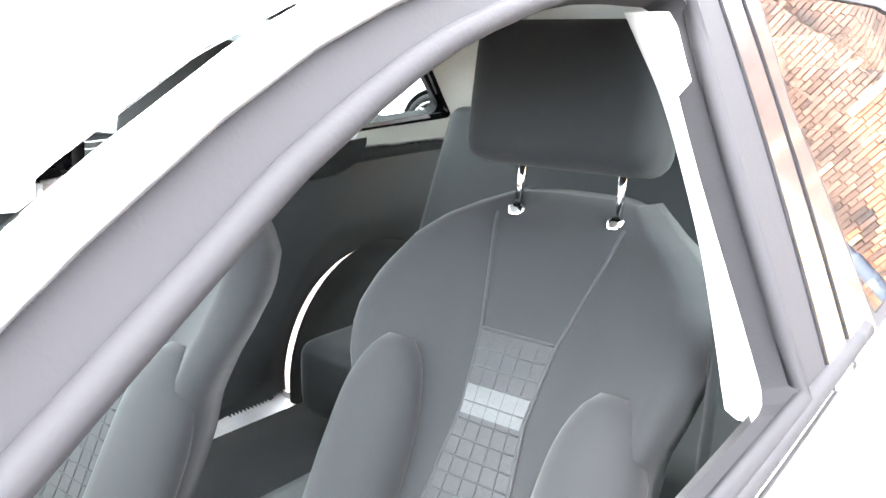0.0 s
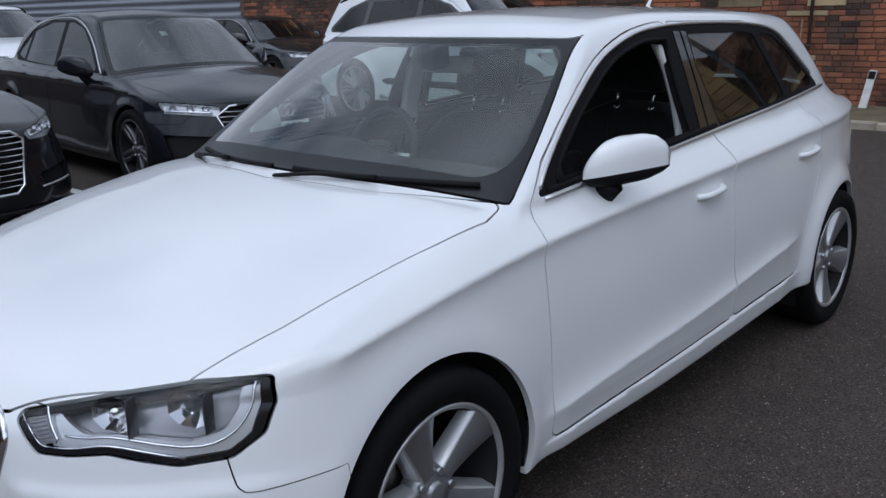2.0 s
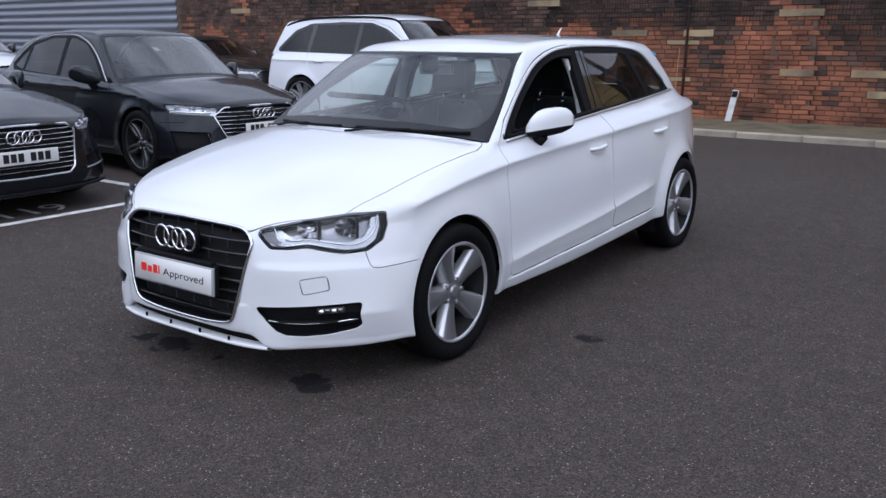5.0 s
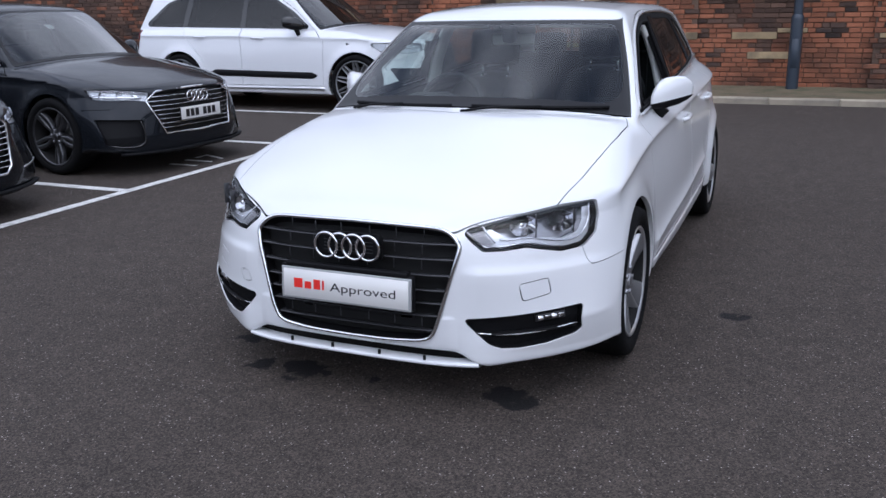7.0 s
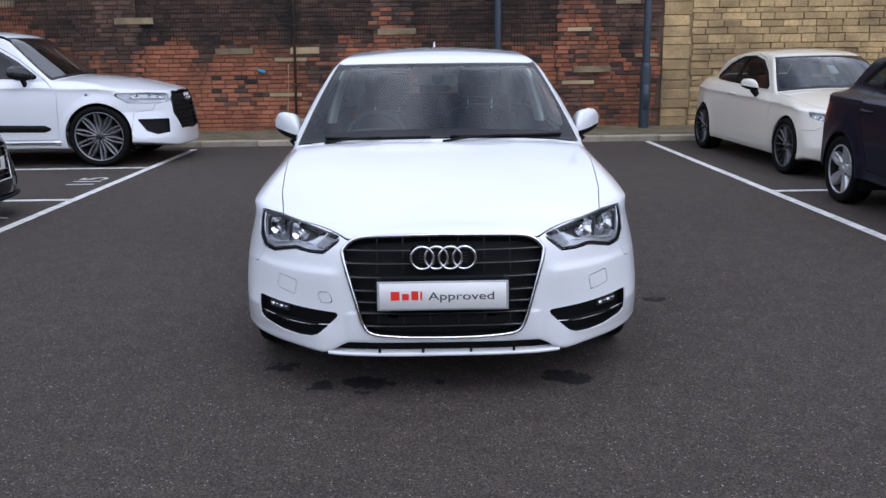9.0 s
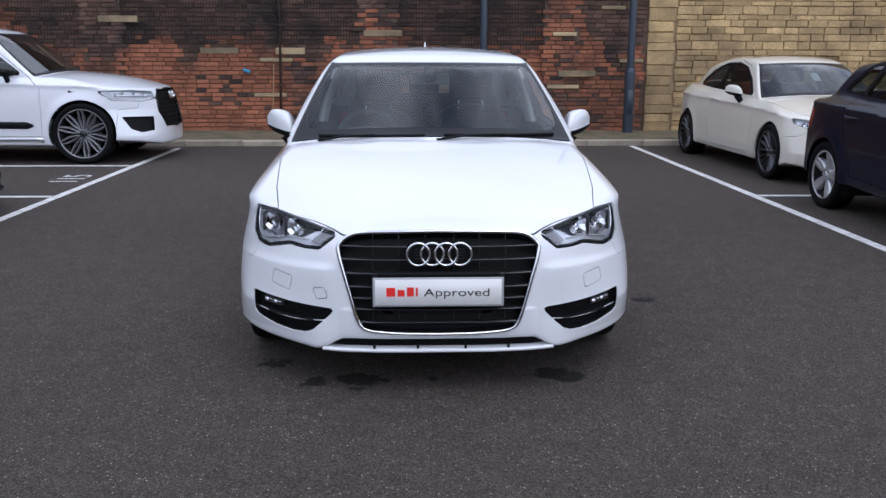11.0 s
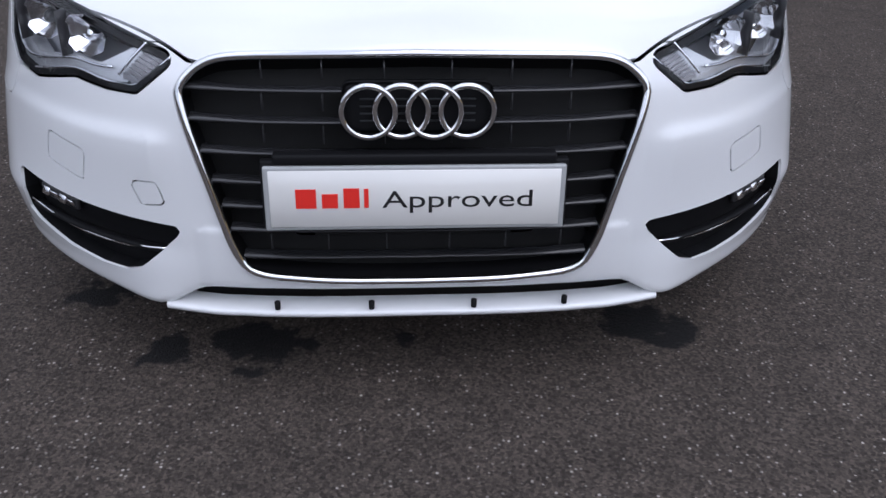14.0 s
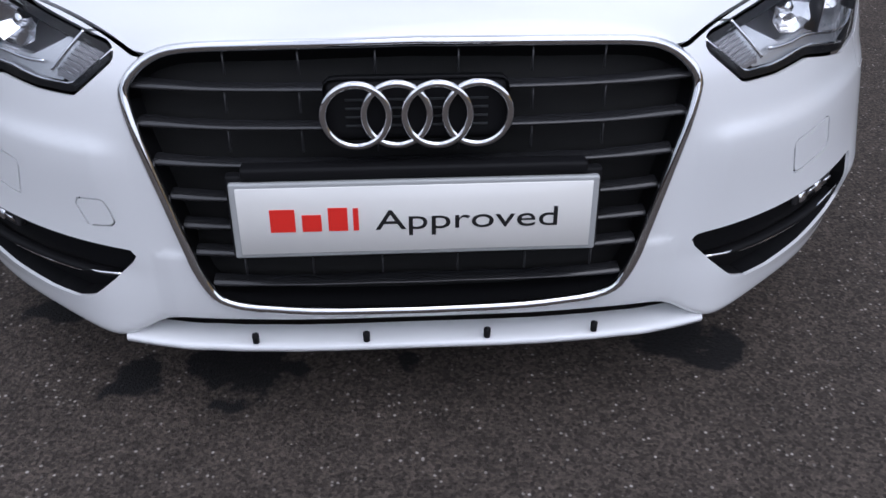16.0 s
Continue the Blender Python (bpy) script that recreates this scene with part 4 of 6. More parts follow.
    sk.sheet("grille", T, M_DARK, car, "black slatted radiator grille", lip=0.0, lift=-0.055)
    sk.sheet("grille_wall", T, M_TRIM, car, lip=0.051, lift=-0.0058, rim=True)
    sk.sheet("front_bumper", sk.take("front_bumper"), paint, car, lip=0.006)
    # wheel-house liners
    for wy in (axle, wb):
        for sgn in (1, -1):
            b = lathe([(0.50, 0.02), (0.50, arch + 0.012), (0.855, arch + 0.012)], 36, a0=radians(-25), a1=radians(205))
            bmesh.ops.transform(b, matrix=Matrix.Translation((0, wy, wr)) @ Matrix.Diagonal((sgn, 1, 1, 1)), verts=b.verts)
            part("arch_liner", b, M_DARK, car)
    # wheels
    first = P["wheel"](car, wr)
    outer = P["track"]
    first.matrix_basis = pose(outer, axle, wr)
    for x, y, turn in ((outer, wb, 0), (-outer, axle, 180), (-outer, wb, 180)):
        copy_thing(first, pose(x, y, wr, P.get("roll", 17) * (y > 1) + 40 * (turn > 0), 0, turn))
    return car, sk, surf, doors


def on_front(F, x, z, y0=-1.1, y1=0.4):
    """y of the skin seen from the front at (x, z)."""
    y = np.linspace(y0, y1, 1500)
    f = F(np.full_like(y, x), y, np.full_like(y, z))
    i = int(np.argmax(f < 0))
    return float(y[i])


def on_side(F, y, z, x1=1.05):
    """x of the skin seen from the side at (y, z)."""
    x = np.linspace(x1, 0.2, 1500)
    f = F(x, np.full_like(x, y), np.full_like(x, z))
    return float(x[int(np.argmax(f < 0))])


def on_top(F, x, y, z1=1.7):
    z = np.linspace(z1, 0.2, 2500)
    f = F(np.full_like(z, x), np.full_like(z, y), z)
    return float(z[int(np.argmax(f < 0))])


def door_mirror(car, at, sgn, scale, cap_mat, low_mat=None):
    """A door mirror: painted wedge-shaped cap over a black lower half, stalk, and the glass on its rear face."""
    low_mat = low_mat or M_TRIM
    cx, cy, cz = at
    ex, ez = 0.083 * scale, 0.062 * scale
    reach = np.linspace(0, 1, 25)
    high = np.interp(reach, [0, .06, .16, .30, .60, .80, .93, 1], [.062, .084, .102, .108, .104, .092, .070, .044])
    deep = np.interp(reach, [0, .05, .30, .70, .90, 1], [.026, .034, .040, .034, .021, .006])

    def shell(tall, sign, grow):
        """A cap or a tray: a rounded front, a level top that falls away outwards, and a flat rear."""
        rows = []
        for u, h in zip(reach, tall):
            y0 = -.095 + .19 * u ** 1.7
            y1 = .050 + .060 * u
            ym = y1 - .30 * (y1 - y0)
            seam = -.047 + .034 * u
            row = [(ym - (ym - y0) * math.cos(a) ** .75, sign * h * math.sin(a) ** .72) for a in np.linspace(0, math.pi / 2, 12)[:-1]]
            row += [(ym, sign * h), (y1 - .012, sign * h * .985), (y1, sign * h * .90), (y1, 0.0)]
            rows.append([(cx + sgn * (-.080 + .166 * u) * scale, cy + y * scale * grow, cz + (seam + z * grow) * scale) for y, z in row])
        b = from_grid(rows)
        b.verts.ensure_lookup_table()
        k = len(rows[0])
        b.faces.new(b.verts[:k])
        b.faces.new(b.verts[-k:])
        bmesh.ops.recalc_face_normals(b, faces=b.faces)
        return b

    m = part("door_mirror", shell(high, 1, 1.0), cap_mat, car, "door mirror with painted cap")
    part("lower_shell", shell(deep, -1, 0.97), low_mat, m, "black lower shell")
    g = bmesh.new()
    ring = [(cx + sgn * math.cos(a) * ex * 0.86, cy + 0.084 * scale + 0.030 * scale * math.cos(a), cz + math.sin(a) * ez * 0.70 + 0.004) for a in (2 * math.pi * q / 28 for q in range(28))]
    g.faces.new([g.verts.new(p) for p in ring])
    part("mirror_glass", g, M_CHROME, m, smooth=False)
    pts = spline([(cx - sgn * 0.135 * scale, cy + 0.015, cz - 0.162 * scale), (cx - sgn * 0.095 * scale, cy, cz - 0.132 * scale), (cx - sgn * 0.045 * scale, cy - 0.005, cz - 0.06 * scale)], 8)
    part("stalk", tube(pts, [0.024, 0.028, 0.032, 0.035, 0.038, 0.041, 0.044, 0.048], 14, flat=0.75, up=(0, 1, 0)), low_mat, m)
    return m


def door_handle(car, F, y, z, sgn, mat, length=0.19):
    """A pull bar with two feet."""
    x = on_side(F, y, z)
    pts = spline([(sgn * (x - 0.006), y - length / 2, z - 0.006), (sgn * (x + 0.016), y - length / 2 + 0.035, z - 0.003), (sgn * (x + 0.019), y, z), (sgn * (x + 0.016), y + length / 2 - 0.035, z + 0.005), (sgn * (x - 0.006), y + length / 2, z + 0.007)], 22)
    h = part("door_handle", tube(pts, 0.014, 12, flat=0.8, up=(0, 0, 1)), mat, car)
    return h


def rings(car, F, z, r, gap, thick, out=0.03, mat=None):
    """The badge: four linked rings."""
    y = on_front(F, 0, z) - out
    for k in range(4):
        b = bmesh.new()
        c = (k - 1.5) * gap
        tube([(c + r * math.cos(a), y + (0.002 if k % 2 else 0.0), z + r * math.sin(a)) for a in (2 * math.pi * q / 48 for q in range(48))], thick, 10, closed=True, bm=b, up=(0, 1, 0))
        part("badge_ring", b, mat or M_CHROME, car, "chrome badge ring")


def half_width(poly, z):
    """Half the width of a mirrored outline at height z."""
    best = 0
    for (x0, z0), (x1, z1) in zip(poly, poly[1:]):
        if min(z0, z1) <= z <= max(z0, z1) and z0 != z1:
            best = max(best, x0 + (x1 - x0) * (z - z0) / (z1 - z0))
    return best


def slat(car, F, w, z, thick, deep, mat, inset=0.012, name="slat"):
    """One grille bar that follows the nose, thicker and turned forward at its ends."""
    rows = []
    for i in range(25):
        t = -1 + 2 * i / 24
        x = t * w
        y = on_front(F, x, z) + inset
        e = min(1, max(0, (abs(t) - 0.72) / 0.28))
        h = thick * (1 + 0.9 * e)
        rows.append([(x, y + deep, z + h * 0.42), (x, y + 0.010, z + h * 0.46), (x, y + 0.001, z + h * 0.22), (x, y, z - h * 0.02), (x, y + 0.002, z - h * 0.26), (x, y + 0.012, z - h * 0.34), (x, y + deep, z - h * 0.2)])
    return part(name, from_grid(rows), mat, car)


def number_plate(car, y, z, w, h, tilt=0.0, blocks=(3, 3), name="number_plate"):
    """A plate whose number is replaced by plain dark bars."""
    p = part(name, box(w, 0.010, h, 0.003, 2), M_PLATE, car, "white number plate with dark bars", at=pose(0, y, z, tilt))
    bw = w * 0.088
    n = sum(blocks) + 0.7
    x = -n * w * 0.118 / 2
    for b in blocks:
        for k in range(b):
            part("plate_bar", box(bw, 0.003, h * 0.62, 0.0, 0, (x + bw / 2, -0.006, 0)), M_PRINT, p, smooth=False)
            x += w * 0.118
        x += w * 0.08
    return p

# ---- the white hatchback ----
def hero_wheel(parent, R):
    sp = [(2 * math.pi * k / 5 + 0.35, 0.026, 0.062, 0.0) for k in range(5)]
    return spoked_wheel("wheel", parent, R, 0.225, 0.231, sp, M_LAMPGREY, M_ALLOY, M_DARK, top_mat=M_SPOKE)


HERO = dict(
    height=1.462, ledge=.374, lamp_base=M_LAMPGREY, corner=.66, corner_tuck=.09, lip=.052, axle=-.042, wheelbase=2.636, wheel_r=0.317, arch=0.358, flare=0.016, track=0.784, belt=0.98, gap=0.0024,
    bonnet=[(-.9, .672), (-.84, .712), (-.6, .808), (-.3, .888), (0, .947), (.3, .986), (.6, .99), (2.4, 1.03), (3.5, 1.03)],
    bonnet_drop=[(-.9, .12), (-.7, .10), (-.45, .078), (.4, .05), (2.5, .03)],
    crease=[(-.9, .69), (-.44, .744), (-.2, .780), (.04, .812), (.43, .848), (.8, .872), (1.55, .905), (2.82, .962), (3.4, .98)], shoulder=1.0,
    width=[(-.9, .81), (-.5, .878), (-.25, .890), (.4, .878), (1.3, .889), (2.3, .889), (2.6, .879), (2.9, .832), (3.385, .69)],
    swage=[(.4, .370), (.8, .404), (1.3, .440), (2.0, .508), (2.3, .53)], sill=[(.3, .282), (.82, .306), (1.47, .336), (2.1, .366), (2.6, .39)],
    nose=(-.885, .84, 3.55, 1.15), tail=(3.385, 1.25, .28), rear_flare=.027, floor=[(-.9, .192), (-.35, .192), (.35, .222), (.9, .224), (1.5, .246), (2.2, .276), (3.4, .30)],
    screen=(.20, 1.58, .40), roof=[(.6, 1.31), (.85, 1.385), (1.1, 1.435), (1.6, 1.458), (2.2, 1.452), (2.6, 1.434), (2.9, 1.394), (3.15, 1.335)], roof_crown=.11,
    cabin=[(.2, .775), (.8, .79), (2.0, .79), (2.8, .752), (3.3, .60)], lean=(.40, .13), back=(3.43, 1.2, .70), haunch=.06,
    dlo=arched([(.468, .950), (.56, 1.035), (.74, 1.156), (.975, 1.281), (1.19, 1.346), (1.40, 1.376), (1.72, 1.386), (2.15, 1.376), (2.42, 1.347), (2.55, 1.278), (2.77, 1.084)]) + [(1.6, 1.018)],
    panes=[arched([(.575, .980), (.622, 1.033), (.72, 1.100), (.80, 1.150), (.92, 1.213), (1.0, 1.252), (1.127, 1.298), (1.30, 1.333), (1.46, 1.336)], 28) + arched([(1.445, 1.29), (1.42, 1.18), (1.405, 1.022)], 8),
           [(1.640, 1.030), (1.610, 1.235), (1.640, 1.352), (2.13, 1.345), (2.20, 1.335), (2.31, 1.073)],
           [(2.36, 1.078), (2.26, 1.335), (2.40, 1.325), (2.52, 1.265), (2.72, 1.100)]],
    privacy=1, lowered=[(0, 1)], glass=M_GLASS, screen_glass=M_HEROSCREEN, rear_glass=M_CARGLASS, frit=0.020, frit_foot=0.046, dlo_round=0.008, frit_round=0.12,
    pillar_covers=[[(1.470, 1.006), (1.500, 1.18), (1.530, 1.362), (1.578, 1.362), (1.552, 1.18), (1.528, 1.010)],
                   [(1.538, 1.010), (1.562, 1.18), (1.588, 1.362), (1.628, 1.358), (1.600, 1.235), (1.628, 1.018)]],
    head=[(.412, .683), (.495, .617), (.560, .617), (.625, .624), (.730, .596), (.790, .602), (.816, .640), (.815, .70), (.804, .750), (.708, .747), (.60, .729), (.497, .705)], lamp_depth=0.05,
    grille=eased([(0, .696), (.33, .690), (.385, .676), (.423, .640), (.421, .605), (.341, .318), (.308, .284), (.157, .272), (0, .270)]), grille_r=0.004,
    fog=[(.427, .374), (.483, .318), (.530, .276), (.565, .261), (.62, .256), (.70, .264), (.788, .287), (.806, .305), (.808, .402)],
    bonnet_edge=[(0, -.846), (.33, -.836), (.40, -.812), (.688, -.600), (.705, -.49), (.728, -.36), (.750, -.12), (.764, .08), (.767, .27), (.742, .365), (.40, .205), (0, .150)],
    bumper=[(-.30, .10), (-.345, .540), (-.530, .531), (-.548, .534), (-.557, .545), (-.562, .66), (-.80, .705), (-1.2, .72), (-1.2, .05), (-.3, .05)],
    doors=[[(.412, .287), (.412, .80), (.425, .90), (.44, .945)] + arched([(.54, 1.04), (.73, 1.168), (.965, 1.295), (1.18, 1.361), (1.38, 1.390), (1.50, 1.396)], 16) + [(1.525, 1.2), (1.56, .97), (1.53, .70), (1.53, .340)],
           [(1.536, .340), (1.536, .70), (1.566, .97), (1.531, 1.2), (1.506, 1.396), (2.15, 1.386), (2.26, 1.36), (2.42, 1.05), (2.40, .80), (2.25, .60), (2.18, .45), (2.15, .368)]],
    tail_lamp=[(3.16, .80), (3.12, .93), (3.6, .97), (3.6, .80)],
    ring=.016, trim_mat=M_RUBBER,
    covers={1: [("washer_cover", [(.615, .497), (.70, .512), (.712, .455), (.628, .435)])],
            -1: [("washer_cover_far", [(.615, .497), (.70, .512), (.712, .455), (.628, .435)]), ("towing_cover", [(.474, .462), (.527, .458), (.509, .412), (.461, .417)])]},
    lamp_bits=[("black_rim", None),
               ("indicator", [(.427, .683), (.499, .630), (.526, .641), (.472, .698)]),
               ("silver_wing", [(.520, .632), (.560, .631), (.625, .638), (.730, .610), (.786, .616), (.802, .645), (.801, .70), (.792, .742), (.772, .742), (.779, .69), (.772, .655), (.735, .638), (.63, .660), (.575, .658), (.500, .697), (.480, .699)])],
    lamp_mats={"black_rim": (M_TRIM, .004), "silver_wing": (M_WING, .014), "indicator": (M_AMBERCLEAR, .010)},
    wheel=hero_wheel)
hero, hero_skin, hero_surf, hero_doors = build_car("hatchback_car", HERO, M_WHITE, "white five-door hatchback with one side window open, parked on tarmac", pose(0, 0, 0), 0.0118)
HF = hero_skin.F

# ---- its lamps, grille, plate and trim ----
for sgn in (1, -1):
    lamp = HERO["lamp_objects"][sgn]
    for x, z, r in ((.592, .690, .050), (.700, .695, .050)):
        y = on_front(HF, x + 0.4 * r, z) + 0.030
        b = lathe([(-0.026, r), (-0.016, r * 0.86), (0.000, r * 0.60), (0.012, r * 0.28), (0.014, 0.0)], 9, "y")
        bmesh.ops.scale(b, vec=(1.05, 1, 0.80), verts=b.verts)
        bmesh.ops.transform(b, matrix=Matrix.Translation((sgn * x, y, z)) @ Matrix.Rotation(sgn * radians(28), 4, "Z"), verts=b.verts)
        part("reflector", b, M_REFLECTOR, lamp, smooth=False)
        b = lathe([(-0.024, 0.0), (-0.020, 0.010), (-0.008, 0.013), (0.008, 0.013)], 16, "y")
        bmesh.ops.translate(b, vec=(sgn * x, y, z), verts=b.verts)
        part("bulb", b, M_CHROME if x < .65 else M_LAMPDARK, lamp)
        part("reflector_divider", box(0.004, 0.030, r * 1.7, 0.0015, 1, (sgn * (x + r * 1.06), y - 0.006, z), Matrix.Rotation(sgn * radians(20), 3, "Z")), M_LAMPDARK, lamp)
    # ribs of the indicator
    for k in range(7):
        t = (k + .5) / 7
        x0, z0, x1, z1 = .437 + .058 * t, .678 - .040 * t, .470 + .046 * t, .690 - .044 * t
        part("indicator_rib", tube([(sgn * a, on_front(HF, a, c) + 0.006, c) for a, c in ((x0, z0), (x1, z1))], 0.0012, 5), M_LAMPGREY, lamp)
    # bright edges beside the indicator and along the wing
    for run in ([(.424, .682), (.460, .655), (.500, .628), (.560, .629), (.625, .636), (.730, .608)], [(.474, .697), (.502, .670), (.528, .642)], [(.540, .652), (.575, .650), (.63, .652), (.735, .628), (.776, .645), (.788, .690), (.783, .740)]):
        pts = [(sgn * x, on_front(HF, x, z) + 0.008, z) for x, z in arched(run, 20)]
        part("bright_edge", tube(pts, 0.0032, 6), M_REFLECTOR, lamp)
    # fog lamp and bright strip in the lower intake
    pts = [(sgn * x, on_front(HF, x, z) + 0.014, z) for x, z in zip(np.linspace(.474, .790, 18), np.linspace(.318, .330, 18) - .012 * np.sin(np.linspace(0, 3.14, 18)))]
    part("intake_strip", tube(pts, 0.0034, 6), M_CHROME, hero, "thin chrome strip")
    pts = [(sgn * x, on_front(HF, x, z) + 0.022, z) for x, z in zip(np.linspace(.478, .78, 14), np.linspace(.312, .322, 14))]
    part("intake_shelf", tube(pts, 0.012, 6, flat=0.5), M_TRIM, hero)
    y = on_front(HF, .705, .358)
    fl = part("fog_lamp", box(0.115, 0.014, 0.028, 0.006, 2, (0, 0, 0)), M_LAMPDARK, hero, "small clear fog lamp", at=pose(sgn * .705, y + 0.034, .366, 0, sgn * -4, sgn * 38))
    for k in range(4):
        part("fog_reflector", box(0.022, 0.006, 0.018, 0.002, 1, (0, 0, 0), Matrix.Rotation(radians(25 if k % 2 else -20), 3, "X")), M_REFLECTOR, fl, at=pose((k - 1.5) * .026, -.008, 0))

GR = HERO["grille"]
for z in (.634, .581, .524, .468, .419, .373, .318):
    slat(hero, HF, half_width(GR, z) - 0.012, z, 0.0085, 0.026, M_SLAT, 0.008)
for x in (-.272, -.166, -.057, .062, .169, .276):
    for z0, z1 in ((.597, .632), (.540, .580), (.648, .682)):
        y = on_front(HF, x, (z0 + z1) / 2) + 0.022
        part("grille_rib", box(0.0025, 0.004, z1 - z0, 0, 0, (x, y, (z0 + z1) / 2)), M_LAMPDARK, hero)
for x in (-.272, -.166, -.057, .062, .169, .276):
    y = on_front(HF, x, .33) + 0.024
    part("grille_rib", box(0.0025, 0.004, 0.03, 0, 0, (x, y, .345)), M_LAMPDARK, hero)
badge_y = on_front(HF, 0, .612) - 0.022
back_plate = box(0.262, 0.022, 0.096, 0.02, 3, (0, badge_y + 0.020, .612))
badge = part("badge", back_plate, M_TRIM, hero, "badge of four chrome rings on a black plate")
rings(badge, HF, .612, .0460, .0568, .0056, 0.026)
for k in range(4):
    for dz in (-.020, -.007, .006, .019):
        part("louvre", box(0.030, 0.003, 0.003, 0, 0, ((k - 1.5) * .0568, badge_y + 0.008, .612 + dz)), M_PIPING, hero)

py = on_front(HF, 0, .46) - 0.028
part("plate_holder", box(0.545, 0.020, 0.128, 0.004, 2), M_TRIM, hero, at=pose(-0.004, py + 0.012, .463, -4))
part("holder_lip", box(0.50, 0.030, 0.018, 0.005, 2), M_TRIM, hero, at=pose(-0.004, py + 0.016, .530, -4))
show_plate = part("show_plate", box(0.535, 0.012, 0.120, 0.004, 3), M_ACRYLIC, hero, "white dealer plate with red and black print", at=pose(-0.004, py - 0.002, .460, -4))
part("plate_face", box(0.516, 0.003, 0.106, 0.001, 1, (0, -0.0062, 0)), M_PLATE, show_plate)
# red plain shapes in place of the first word, then the readable second word
for x0, x1, hh in ((-.212, -.176, .036), (-.166, -.138, .0265), (-.128, -.100, .037), (-.092, -.084, .036)):
    part("red_shape", box(x1 - x0, 0.002, hh, 0.0, 0, ((x0 + x1) / 2, -0.0078, -.0165 + hh / 2)), M_RED, show_plate, smooth=False)
word = text_mesh("word", "Approved", 0.0455, M_PRINT, show_plate, Matrix())
wx = [v.co.x for v in word.data.vertices]
word.matrix_basis = Matrix.Translation((.076, -0.0080, -.003)) @ Matrix.Rotation(radians(90), 4, "X") @ Matrix.Diagonal((.268 / (max(wx) - min(wx)), 1, 1, 1))

# lower lip: a blade below the grille, closed by a dark slot above it
part("slot_backing", box(.94, .012, .11, 0, 0, (0, -.79, .225)), M_DARK, hero)
rows = []
for x in np.linspace(-.488, .488, 61):
    y = on_front(HF, min(abs(x), .40), .262) - .008 + .45 * max(0, abs(x) - .40) ** 1.2
    rows.append([(x, y + .060, .204), (x, y + .012, .206), (x, y + .003, .204), (x, y - .001, .200), (x, y + .002, .192), (x, y + .016, .187), (x, y + .080, .187)])
part("lower_lip", from_grid(rows), M_WHITE, hero, "white lower bumper lip")
for x in (-.269, -.088, .111, .291):
    y = on_front(HF, x, .262)
    part("lip_peg", lathe([(-.006, .0055), (.010, .006), (.012, 0.0)], 10, "z"), M_TRIM, hero, at=pose(x, y - .001, .214))

for sgn in (1, -1):
    door_mirror(hero, (sgn * .871, .772, 1.018), sgn, 1.0, M_WHITE)
    door_handle(hero, HF, 1.36, .832, sgn, M_WHITE)
    door_handle(hero, HF, 2.25, .856, sgn, M_WHITE)
    ys = np.linspace(.50, 2.80, 40)
    zs = np.interp(ys, [.49, 1.6, 2.80], [.944, 1.013, 1.083])
    part("belt_strip", tube([(sgn * (on_side(HF, y, z - 0.002) + 0.002), y, z) for y, z in zip(ys, zs)], 0.0085, 8, flat=0.9), M_SATIN, hero, "satin bright strip under the side windows")
    part("window_strip", tube([(sgn * (on_side(HF, y, z) + 0.0005), y, z) for y, z in HERO["dlo"][1:-2]], 0.0065, 8, up=(1, 0, 0)), M_SATIN, hero, "thin satin strip over the side windows")
    part("mirror_base", from_grid([[(sgn * (on_side(HF, y, z) - 0.010), y, z) for z in np.linspace(.955 + .06 * (y - .49), .96 + .9 * (y - .475), 6)] for y in np.linspace(.495, .625, 10)]), M_TRIM, hero, "black mirror base in the window corner")
    ys = np.linspace(1.60, .52, 30)
    part("window_seal", tube([(sgn * (on_side(HF, y, z + 0.012) - 0.004), y, z + 0.012) for y, z in zip(ys, np.interp(ys, [.49, 1.6], [.948, 1.016]))], 0.010, 8), M_RUBBER, hero)
    rim = [(sgn * (on_side(HF, y, z) - 0.003), y, z) for y, z in HERO["panes"][0]]
    part("window_seal", tube(rim, 0.008, 8, closed=True, up=(1, 0, 0)), M_RUBBER, hero)
part("aerial", tube([(0, 2.40, 1.430), (0, 2.43, 1.465), (0, 2.465, 1.500)], [.012, .008, .0045], 10, up=(0, 1, 0)), M_WHITE, hero, "short white roof aerial")


def wiper(x0, z0, x1, z1, px, pz):
    """Blade along the foot of the screen, with its arm from a spindle."""
    pts = [(x, on_front(HF, x, z, -0.2, 1.2) - 0.016, z) for x, z in zip(np.linspace(x0, x1, 16), np.linspace(z0, z1, 16))]
    w = part("wiper", tube(pts, 0.0085, 8, flat=0.8, up=(0, -0.8, 0.6)), M_TRIM, hero, "black wiper blade")
    mid = pts[8]
    arm = spline([(px, on_front(HF, px, pz, -0.2, 1.2) - 0.012, pz), ((px + mid[0]) / 2, (on_front(HF, px, pz, -0.2, 1.2) + mid[1]) / 2 - 0.03, (pz + mid[2]) / 2 + 0.012), (mid[0], mid[1] - 0.012, mid[2] + 0.006)], 12)
    part("wiper_arm", tube(arm, 0.010, 8, flat=0.6), M_TRIM, w)


wiper(.06, .998, .66, .990, .02, .978)
wiper(-.60, .985, -.04, .996, -.60, .962)
pts = [(x, on_front(HF, x, on_top(HF, x, .16 + .40 * x * x), -0.3, 1.2) + 0.012, on_top(HF, x, .16 + .40 * x * x) - 0.014) for x in np.linspace(-.70, .70, 30)]
part("cowl", tube(pts, 0.030, 8, flat=0.45), M_TRIM, hero, "black scuttle panel at the foot of the screen")

